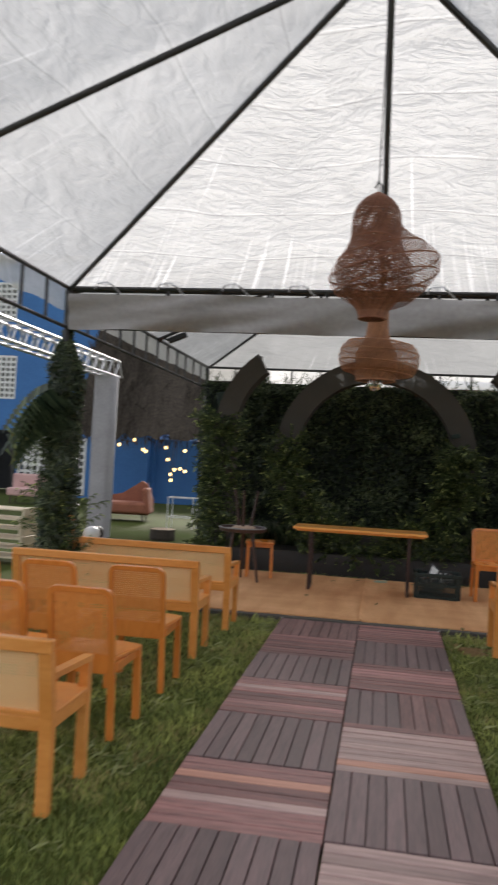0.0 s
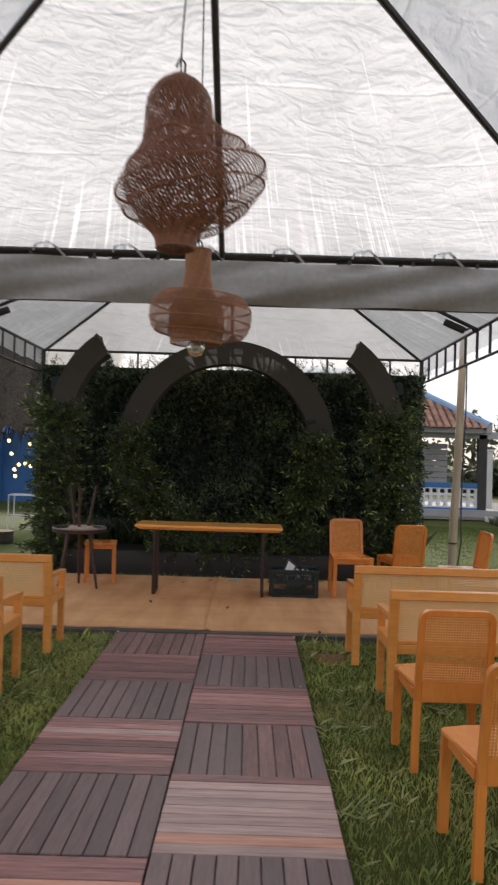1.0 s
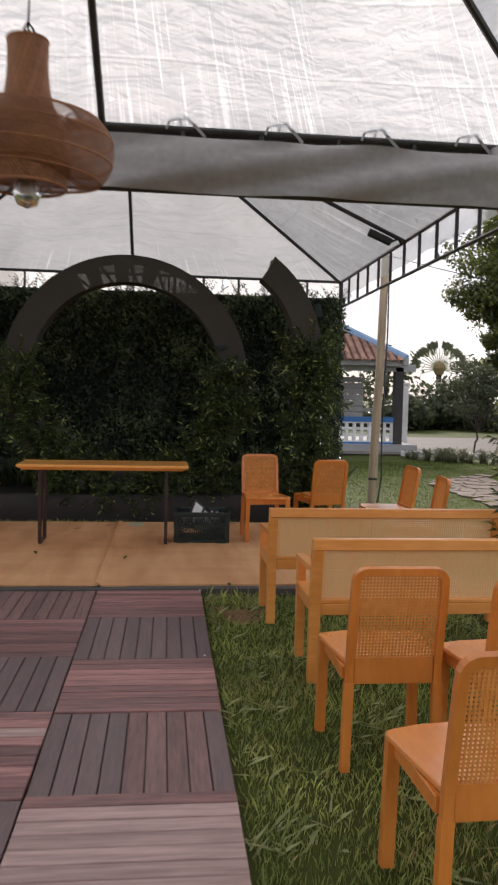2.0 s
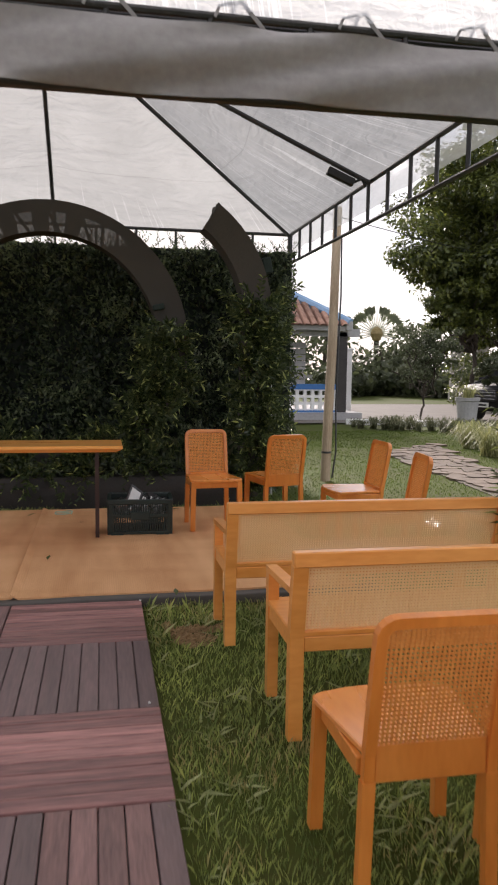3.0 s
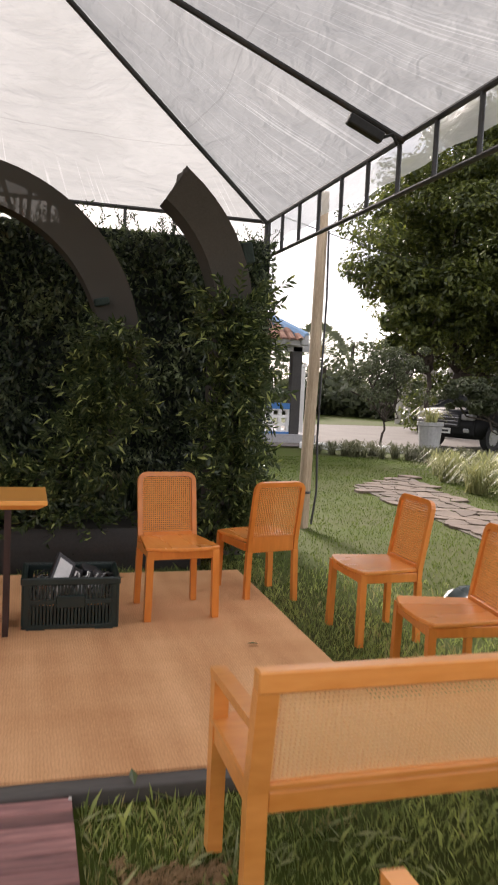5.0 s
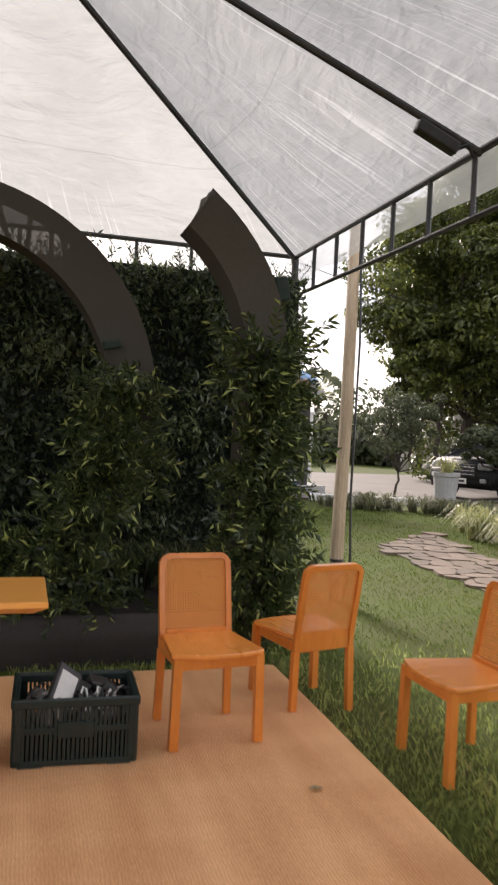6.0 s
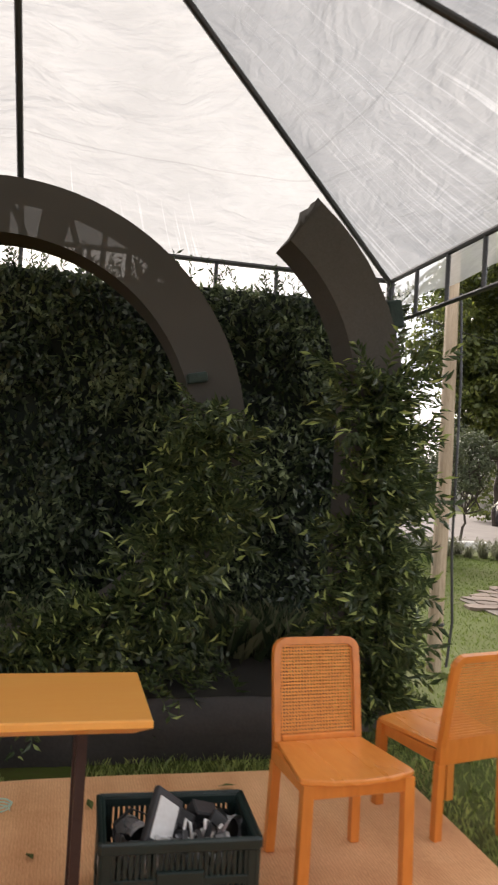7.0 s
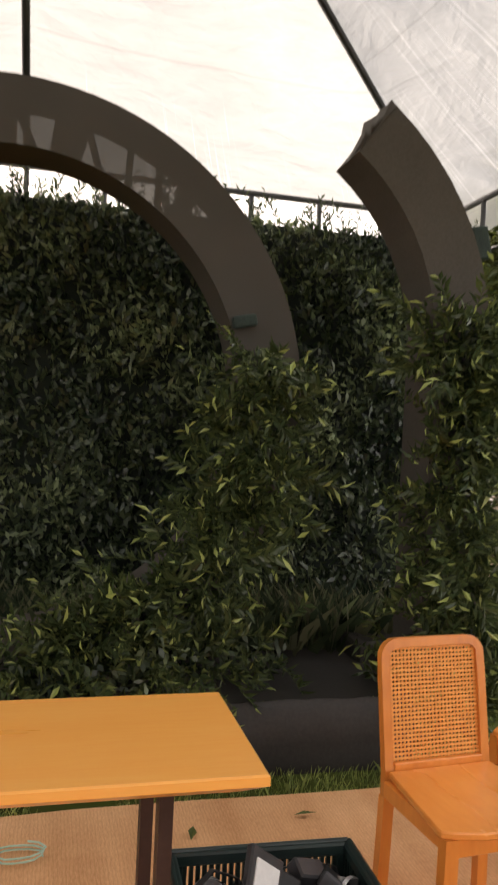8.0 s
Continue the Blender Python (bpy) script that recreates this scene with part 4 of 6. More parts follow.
def sprig_mesh(seed, length=0.30, leaves=22, leaf=0.078, mat=SPRIG_LEAF):
    """A nodding stem along +z with narrow leaves in two loose ranks, swept toward its tip."""
    r = random.Random(seed)
    s = Shape()
    bow = r.uniform(0.05, 0.14)
    stem = [Vector((bow * (k / 5) ** 2, 0, length * k / 5)) for k in range(6)]
    s.tube(stem, [0.003, 0.0028, 0.0025, 0.002, 0.0016, 0.001], 3, False)
    for k in range(leaves):
        u = 0.12 + 0.88 * k / (leaves - 1)
        p = Vector((bow * u * u, 0, length * u))
        a = (0 if k % 2 else math.pi) + math.pi / 2 + r.uniform(-0.8, 0.8)
        d = Vector((math.cos(a), math.sin(a), r.uniform(0.7, 1.7))).normalized()
        o = d.cross(Vector((1, r.uniform(-0.4, 0.4), r.uniform(-0.4, 0.4)))).normalized()
        nrm = o.cross(d)
        ln, w = leaf * r.uniform(0.6, 1.25), leaf * r.uniform(0.22, 0.36)
        s.add([p, p + d * ln * 0.45 + o * w / 2 + nrm * 0.003, p + d * ln - nrm * ln * 0.18, p + d * ln * 0.45 - o * w / 2 + nrm * 0.003], [(0, 1, 2, 3)])
    return s.mesh("sprig", mat)


SPRIGS = [sprig_mesh(i) for i in range(6)]
TOP_SPRIGS = [sprig_mesh(40 + i, 0.20, 12, 0.05, IVY_LEAF) for i in range(4)]
sprig_rng = random.Random(21)
for k in range(150):  # shoots along the top of the hedge
    x = sprig_rng.uniform(-2.7, 2.76)
    part("shoot", sprig_rng.choice(TOP_SPRIGS), None, wall_plants, m=pose(x, 12.46 + sprig_rng.uniform(-0.06, 0.06), 2.67 + sprig_rng.uniform(-0.06, 0.05), sprig_rng.uniform(-35, 25), sprig_rng.uniform(-35, 35), sprig_rng.uniform(0, 360)))


def garland(label, line, radius, sprigs, fill, rng_seed, front=(0, -1, 0)):
    """Cut branches tied along a line of points: single sprigs over a mass of leaves."""
    r = random.Random(rng_seed)
    nr = np.random.default_rng(rng_seed)
    t = thing("garland", label, "garland", group="leafy garlands on the arches")
    line = [Vector(p) for p in line]
    front = Vector(front)

    def at(u):
        f = u * (len(line) - 1)
        i = min(int(f), len(line) - 2)
        return line[i].lerp(line[i + 1], f - i), (line[i + 1] - line[i]).normalized()

    pts, nrm = [], []
    for _ in range(fill):
        p, d = at(r.random())
        o = Vector((r.gauss(0, 1), r.gauss(0, 1), r.gauss(0, 1)))
        o = (o - d * o.dot(d)).normalized()
        wob = 0.6 + 0.9 * abs(noise.noise(p * 2.3 + o))
        rr = radius * wob * math.sqrt(r.random())
        pts.append(p + o * rr)
        nrm.append(o + front * 0.5)
    part("leaf_mass", quads_mesh("leaf_mass", leaf_cloud(np.array([tuple(p) for p in pts]), np.array([tuple(p) for p in nrm]), 0.066, 0.024, nr, 0.2, 0.6), IVY_LEAF), None, t, kind="stuff")
    for _ in range(sprigs):
        p, d = at(r.random())
        o = Vector((r.gauss(0, 1), r.gauss(0, 1), r.gauss(0, 1)))
        o = (o - d * o.dot(d)).normalized()
        if o.y > 0.35:
            o.y = -o.y
        start = p + o * radius * r.uniform(0.1, 0.75)
        aim = (o + d * r.uniform(-0.9, 0.9) + Vector((r.uniform(-0.4, 0.4), r.uniform(-0.5, 0.2), r.uniform(-0.9, 0.4)))).normalized()
        m = Matrix.Translation(start) @ aim.to_track_quat("Z", "X").to_matrix().to_4x4() @ Matrix.Rotation(r.uniform(0, 6.28), 4, "Z") @ Matrix.Scale(r.uniform(0.65, 1.15), 4)
        part("sprig", r.choice(SPRIGS), None, t, m=m, kind="stuff")
    return t


ring_line = lambda r, a0, a1, y, k=30: [(r * math.cos(radians(a0 + (a1 - a0) * i / k)), y, ARCH_Z + r * math.sin(radians(a0 + (a1 - a0) * i / k))) for i in range(k + 1)]
garland("fresh green leafy branches tied along the round arch", ring_line(1.21, 12, -82, 11.55), 0.150, 330, 1600, 3)
garland("fresh green leafy branches tied along the round arch", ring_line(1.21, 168, 262, 11.55), 0.150, 250, 1600, 4)
garland("fresh green branches climbing the outer arch arm", [(2.13, 11.30, 2.06), (2.10, 11.26, 1.7), (2.09, 11.26, 1.2), (2.09, 11.26, 0.7), (2.08, 11.28, 0.1)], 0.175, 360, 2300, 5)
garland("fresh green branches climbing the outer arch arm", [(-2.13, 11.31, 2.12), (-2.12, 11.26, 1.7), (-2.12, 11.26, 1.2), (-2.14, 11.26, 0.7), (-2.14, 11.28, 0.1)], 0.20, 220, 2000, 6)
garland("fallen fresh green branches lying along the platform", [(-1.0, 11.39, 0.42), (-0.5, 11.29, 0.38), (0.0, 11.29, 0.36), (0.4, 11.29, 0.36), (0.85, 11.34, 0.40), (1.35, 11.54, 0.36)], 0.13, 110, 1300, 8)


# ---------------------------------------------------------------- chairs and benches
def cane_panel(w, h, pitch=0.0130, strand=0.0068, thick=0.0022):
    """Crossing cane strands, leaving small square holes, in the plane y = 0 and centred."""
    s = Shape()
    for i in range(int(w / pitch) + 1):
        s.box((-w / 2 + pitch * (i + 0.5) if i < int(w / pitch) else w / 2, -0.0013, 0), (strand, thick, h))
    for j in range(int(h / pitch) + 1):
        s.box((0, 0.0013, -h / 2 + pitch * (j + 0.5) if j < int(h / pitch) else h / 2), (w, thick, strand))
    return s


def dining_chair():
    """Wooden chair facing +y with rounded back frame and cane panel."""
    t = thing("dining_chair", "orange varnished wooden chair with woven cane back", "chair", group="orange wooden chairs")
    lean = lambda z: -0.195 - 0.07 * max(0.0, (z - 0.40) / 0.40)
    # back frame: two posts and a rounded top in one bent bar
    pts, hw = [], 0.172
    for z in (0.34, 0.42, 0.50, 0.60, 0.70):
        pts.append((-hw, lean(z), z))
    for k in range(1, 6):
        a = math.pi - k * math.pi / 10
        z = 0.745 + 0.045 * math.sin(a)
        pts.append((-hw + 0.045 + 0.045 * math.cos(a), lean(z), z))
    pts += [(-x, y, z) for x, y, z in reversed(pts)]
    back_dir = Vector((0, 1, 0.175))
    part("back_frame", Shape().bar(pts, back_dir, 0.029, 0.028), CHAIR_WOOD, t)
    tilt = Matrix.Translation((0, lean(0.605), 0.607)) @ Matrix.Rotation(math.atan2(0.07, 0.40), 4, "X")
    part("cane_panel", cane_panel(0.318, 0.332), CANE, t, "woven cane with small holes", m=tilt, kind="stuff")
    part("back_apron", Shape().box((0, lean(0.39) + 0.002, 0.392), (0.312, 0.022, 0.105), 0.003), CHAIR_WOOD, t)
    for sx in (-1, 1):
        part("leg", Shape().bar([(sx * 0.172, -0.195, 0.345), (sx * 0.176, -0.196, 0.20), (sx * 0.181, -0.20, 0.0)], (0, 1, 0), 0.036, 0.032), CHAIR_WOOD, t)
        part("leg", Shape().bar([(sx * 0.195, 0.165, 0.405), (sx * 0.199, 0.167, 0.20), (sx * 0.203, 0.17, 0.0)], (0, 1, 0), 0.040, 0.036), CHAIR_WOOD, t)
        part("side_apron", Shape().box((sx * 0.186, -0.01, 0.376), (0.020, 0.33, 0.05), 0.003), CHAIR_WOOD, t)
    part("front_apron", Shape().box((0, 0.168, 0.378), (0.37, 0.020, 0.05), 0.003), CHAIR_WOOD, t)
    # seat with a bowed front and rounded corners
    rim = [(-0.178, -0.178), (0.178, -0.178), (0.222, 0.150), (0.220, 0.165), (0.195, 0.180), (0.11, 0.204), (0, 0.213), (-0.11, 0.204), (-0.195, 0.180), (-0.220, 0.165), (-0.222, 0.150)]
    s = Shape()
    n = len(rim)
    for k, z in ((0.985, 0.404), (1.0, 0.408), (1.0, 0.420), (0.985, 0.425), (0.5, 0.421)):
        s.v += [(x * k, 0.02 + (y - 0.02) * k, z) for x, y in rim]
    s.f = [(a * n + i, a * n + (i + 1) % n, (a + 1) * n + (i + 1) % n, (a + 1) * n + i) for a in range(4) for i in range(n)]
    s.f += [tuple(range(n - 1, -1, -1)), tuple(4 * n + i for i in range(n))]
    part("seat", s, SEAT_WOOD, t, "smooth bowed wooden seat")
    return t


def bench():
    """Long seat facing +y with arms and a cane back; 1.5 m long."""
    t = thing("bench", "long pale orange wooden bench with woven cane back", "bench", group="cane-backed benches")
    L, hy = 0.75, 0.20
    for sx in (-1, 1):
        part("back_post", Shape().bar([(sx * (L - 0.028), -hy, 0.0), (sx * (L - 0.028), -hy, 0.40), (sx * (L - 0.028), -hy - 0.047, 0.682)], (0, 1, 0.06), 0.056, 0.045), BENCH_WOOD, t)
        part("leg", Shape().bar([(sx * (L - 0.028), hy, 0.0), (sx * (L - 0.028), hy, 0.545)], (0, 1, 0), 0.046, 0.050), BENCH_WOOD, t)
        part("arm", Shape().bar([(sx * (L - 0.028), -hy + 0.005, 0.575), (sx * (L - 0.028), hy + 0.03, 0.552)], (0, 0.06, 1), 0.048, 0.026), BENCH_WOOD, t)
        part("side_rail", Shape().box((sx * (L - 0.028), 0.0, 0.375), (0.036, 0.36, 0.06), 0.004), BENCH_WOOD, t)
    part("top_rail", Shape().box((0, -hy - 0.050, 0.708), (2 * L, 0.048, 0.058), 0.005), BENCH_WOOD, t)
    part("bottom_rail", Shape().box((0, -hy, 0.372), (2 * L - 0.112, 0.038, 0.058), 0.004), BENCH_WOOD, t)
    part("front_rail", Shape().box((0, hy, 0.375), (2 * L - 0.102, 0.036, 0.055), 0.004), BENCH_WOOD, t)
    tilt = Matrix.Translation((0, -hy - 0.022, 0.540)) @ Matrix.Rotation(math.atan2(0.045, 0.265), 4, "X")
    part("cane_panel", cane_panel(2 * L - 0.112, 0.29, 0.0128, 0.0078), BENCH_CANE, t, "pale woven cane with small holes", m=tilt, kind="stuff")
    part("seat", Shape().box((0, 0.0, 0.413), (2 * L - 0.008, 0.44, 0.024), 0.005), BENCH_WOOD, t, "smooth wooden seat board")
    return t


chair = dining_chair()
seats = [  # x, y, facing, what sets it apart
    (1.352, 5.42, 0, "standing on the grass beside the walkway"), (1.372, 4.46, 2, "standing on the grass beside the walkway"),
    (1.83, 5.27, 1, "standing on the grass behind the benches"), (1.90, 4.36, 0, "standing on the grass behind the benches"),
    (-1.365, 5.49, 3, "standing on the grass beside the walkway"), (-1.375, 4.62, 0, "standing on the grass beside the walkway"),
    (-1.93, 5.45, 0, "standing on the grass behind the benches"), (-1.875, 4.62, 0, "standing on the grass behind the benches"),
    (-2.47, 5.45, 0, "standing on the grass behind the benches"), (-1.52, 2.60, 0, "standing on the grass beside the walkway"),
    (1.441, 9.87, 185, "standing on the carpet facing the walkway"), (2.075, 10.28, 13, "turned to the hedge at the carpet edge"),
    (2.52, 9.415, 92, "turned sideways on the lawn beside the carpet"), (2.47, 8.50, 84, "turned sideways on the lawn beside the carpet"),
    (-3.38, 9.5, -84, "on the lawn holding gear"),
]
for k, (x, y, turn, where) in enumerate(seats):
    z = 0.034 if -2.16 < x < 2.05 and 8.0 < y < 10.8 else -0.008
    m = pose(x, y, z, 0, 0, turn)
    if k == 0:
        chair.matrix_basis = m
        ob = chair
    else:
        ob = copy_thing(chair, m)
    tagged(ob, label="orange varnished cane-back chair " + where)

single("globe_lamp", Shape().lathe([(0.05, 0.0), (0.085, 0.03), (0.105, 0.09), (0.085, 0.15), (0.04, 0.178), (0.0, 0.182)], 20).mesh("globe_lamp", WHITE_PANEL, True), None, "white globe lamp resting on a chair seat", "lamp", m=pose(-3.30, 9.45, 0.418))
pouch = Shape()
for j in range(9):
    for k in range(16):
        a, v = 2 * math.pi * k / 16, j / 8
        w = math.sin(math.pi * (0.06 + 0.90 * v)) ** 0.5
        pouch.v.append(((0.10 + 0.02 * noise.noise((k * 0.7, v * 3, 1.0))) * w * math.cos(a), 0.07 * w * math.sin(a), 0.17 * v))
pouch.f = [(j * 16 + k, j * 16 + (k + 1) % 16, (j + 1) * 16 + (k + 1) % 16, (j + 1) * 16 + k) for j in range(8) for k in range(16)] + [tuple(range(15, -1, -1)), tuple(128 + k for k in range(16))]
single("bag", pouch.mesh("bag", BLACK_CLOTH, True), None, "small black cloth bag resting on a chair seat", "bag", m=pose(-3.30, 9.62, 0.418, 0, 0, 70))
# folded dark tarpaulin dropped on the lawn
tarp = Shape()
for j in range(13):
    for k in range(25):
        u, v = k / 24, j / 12
        edge = min(1.0, 5 * u, 5 * (1 - u), 5 * v, 5 * (1 - v))
        tarp.v.append((0.80 * (u - 0.5) + 0.03 * noise.noise((v * 4, 1.0, 2.0)), 0.46 * (v - 0.5) + 0.03 * noise.noise((u * 5, 3.0, 1.0)), edge ** 0.6 * (0.10 + 0.07 * noise.noise((u * 3.5, v * 3.0, 5.0)) + 0.02 * noise.noise((u * 12, v * 9, 2.0)))))
tarp.f = [(j * 25 + k, j * 25 + k + 1, (j + 1) * 25 + k + 1, (j + 1) * 25 + k) for j in range(12) for k in range(24)]
tarp_rim = [k for k in range(25)] + [j * 25 + 24 for j in range(1, 13)] + [12 * 25 + k for k in range(23, -1, -1)] + [j * 25 for j in range(11, 0, -1)]
tarp.f.append(tuple(reversed(tarp_rim)))
single("tarpaulin", tarp.mesh("tarpaulin", surface("dark_green_tarpaulin", (0.010, 0.022, 0.018), (0.022, 0.042, 0.034), 0.28, 4, fine=40, bump=0.15), True), None, "dark green shiny tarpaulin folded on the lawn", "tarpaulin", m=pose(3.74, 9.86, -0.025, 0, 0, 8))
# folded chairs stacked on the lawn and a pink bench before the blue building
SLAT_WOOD = surface("pale_slat_wood", (0.50, 0.42, 0.30), (0.66, 0.57, 0.43), 0.6, 4, (0.3, 3, 3), 40, 0.08, vary=0.1)
for k in range(6):
    folded = thing("folded_chair", "pale slatted wooden folding chair lying in a stack", "chair", pose(-4.85 + 0.02 * (k % 3), 10.15, -0.02 + 0.125 * k, 0, 0, 3 * (k % 2) - 6), group="stacked folding chairs")
    for sx in (-1, 1):
        part("side_rail", Shape().box((sx * 0.40, 0, 0.06), (0.04, 0.46, 0.12), 0.006), SLAT_WOOD, folded)
    for q in range(4):
        part("slat", Shape().box((0, -0.20 + 0.13 * q, 0.085), (0.78, 0.07, 0.018), 0.003), SLAT_WOOD, folded)
lounge = thing("garden_bench", "pale pink upholstered bench by the blue building", "bench", pose(-9.3, 20.4, -0.03, 0, 0, 6))
PINK_CLOTH = surface("pale_pink_cloth", (0.50, 0.30, 0.28), (0.64, 0.42, 0.39), 0.8, 4, fine=60, bump=0.2)
part("seat", Shape().box((0, 0, 0.33), (1.3, 0.55, 0.22), 0.05), PINK_CLOTH, lounge)
part("backrest", Shape().box((0, 0.24, 0.60), (1.3, 0.14, 0.44), 0.05), PINK_CLOTH, lounge)
for sx in (-1, 1):
    for sy in (-1, 1):
        part("leg", Shape().tube([(sx * 0.55, sy * 0.2, 0.0), (sx * 0.54, sy * 0.19, 0.24)], 0.022, 6), DARK_WOOD, lounge)
# thin pale stand and a low log stool out on the lawn
stand = thing("wire_stand", "thin pale steel frame stand on the lawn", "stand", pose(-4.02, 16.45, -0.03))
for sx in (-1, 1):
    for sy in (-1, 1):
        part("leg", Shape().tube([(sx * 0.27, sy * 0.18, 0.0), (sx * 0.27, sy * 0.18, 0.66)], 0.011, 6), WHITE_PANEL, stand)
part("top_frame", Shape().bar([(-0.27, -0.18, 0.66), (0.27, -0.18, 0.66), (0.27, 0.18, 0.66), (-0.27, 0.18, 0.66)], (0, 0, 1), 0.022, 0.022, True), WHITE_PANEL, stand)
part("shelf_frame", Shape().bar([(-0.27, -0.18, 0.25), (0.27, -0.18, 0.25), (0.27, 0.18, 0.25), (-0.27, 0.18, 0.25)], (0, 0, 1), 0.018, 0.018, True), WHITE_PANEL, stand)
log = thing("log_stool", "low brown log stool on the lawn", "stool", pose(-3.75, 14.1, -0.03))
part("trunk", Shape().lathe([(0.22, 0.0), (0.235, 0.05), (0.225, 0.15), (0.23, 0.20)], 18), BARK, log)
part("cut_top", Shape().lathe([(0.23, 0.20), (0.20, 0.207), (0.0, 0.207)], 18), POLE_WOOD, log, "pale sawn top")

seat = bench()
for k, (x, y, turn) in enumerate(((1.869, 7.375, 0), (1.946, 6.35, 0), (-1.879, 7.45, 0), (-1.918, 6.41, 0), (-1.883, 3.735, 0))):
    m = pose(x, y, -0.008, 0, 0, turn)
    if k == 0:
        seat.matrix_basis = m
    else:
        copy_thing(seat, m)

# ---------------------------------------------------------------- table, stool tables, crate
table = thing("ceremony_table", "long honey-coloured wooden table on dark steel legs", "table")
top = Shape()
x0, x1, y0, y1 = -0.84, 0.68, 9.385, 9.88
top.v = [(x0 + 0.05, y0 + 0.05, 0.722), (x1 - 0.05, y0 + 0.05, 0.722), (x1 - 0.05, y1 - 0.05, 0.722), (x0 + 0.05, y1 - 0.05, 0.722)]
for dz, e in ((0.752, 0.0), (0.771, 0.0), (0.775, 0.004)):
    top.v += [(x0 + e, y0 + e, dz), (x1 - e, y0 + e, dz), (x1 - e, y1 - e, dz), (x0 + e, y1 - e, dz)]
top.f = [(3, 2, 1, 0), (12, 13, 14, 15)] + [(a * 4 + i, a * 4 + (i + 1) % 4, a * 4 + 4 + (i + 1) % 4, a * 4 + 4 + i) for a in range(3) for i in range(4)]
part("tabletop", top, TABLE_WOOD, table, "smooth honey wood top with undercut edge")
for x in (-0.645, 0.485):
    part("leg_frame", Shape().bar([(x, 9.49, 0.718), (x, 9.49, 0.058), (x, 9.77, 0.058), (x, 9.77, 0.718)], (1, 0, 0), 0.045, 0.030), LEG_STEEL, table, "dark steel loop leg")


def round_table(m):
    t = thing("round_table", "small round dark tray table on splayed legs", "side table", m)
    part("tray", Shape().lathe([(0, 0.60), (0.27, 0.60), (0.285, 0.605), (0.288, 0.648), (0.280, 0.650), (0.274, 0.622), (0, 0.618)], 36), DARK_WOOD, t, "dark tray with raised rim")
    part("inlay", Shape().lathe([(0, 0.622), (0.235, 0.622), (0.235, 0.6195)], 32), surface("pale_inlay", (0.42, 0.34, 0.27), (0.55, 0.46, 0.38), 0.5, 6), t, "pale tray bottom")
    part("rim_band", Shape().lathe([(0.288, 0.640), (0.291, 0.646), (0.288, 0.654), (0.281, 0.654), (0.281, 0.650)], 36), GREY_PLASTIC, t, "pale metal rim")
    for k in range(3):
        a = radians(100 + 120 * k)
        part("leg", Shape().tube([(0.13 * math.cos(a), 0.13 * math.sin(a), 0.605), (0.235 * math.cos(a), 0.235 * math.sin(a), 0.0)], [0.022, 0.014], 8), DARK_WOOD, t)
    return t


low_stool = thing("wooden_stool", "low orange wooden stool behind the round table", "stool", pose(-1.36, 10.33, 0.034, 0, 0, 8))
part("seat", Shape().box((0, 0, 0.435), (0.36, 0.34, 0.028), 0.006), SEAT_WOOD, low_stool)
for sx in (-1, 1):
    part("apron", Shape().box((0, sx * 0.14, 0.40), (0.26, 0.02, 0.05), 0.003), CHAIR_WOOD, low_stool)
    for sy in (-1, 1):
        part("leg", Shape().bar([(sx * 0.15, sy * 0.14, 0.42), (sx * 0.155, sy * 0.145, 0.0)], (0, 1, 0), 0.036, 0.034), CHAIR_WOOD, low_stool)
round_table(pose(-1.51, 9.85, 0.033))
upturned = thing("stool", "dark wooden stool turned upside down on the tray table", "stool", pose(-1.50, 9.87, 0.6625))
part("seat", Shape().lathe([(0, 0), (0.125, 0), (0.135, 0.008), (0.135, 0.024), (0.12, 0.032), (0, 0.032)], 28), surface("pale_stool_seat", (0.50, 0.36, 0.26), (0.62, 0.47, 0.36), 0.5, 8), upturned, "pale round seat")
for k in range(3):
    a = radians(30 + 120 * k)
    part("leg", Shape().tube([(0.085 * math.cos(a), 0.085 * math.sin(a), 0.03), (0.165 * math.cos(a), 0.12 * math.sin(a), 0.47)], [0.019, 0.013], 8), DARK_WOOD, upturned)

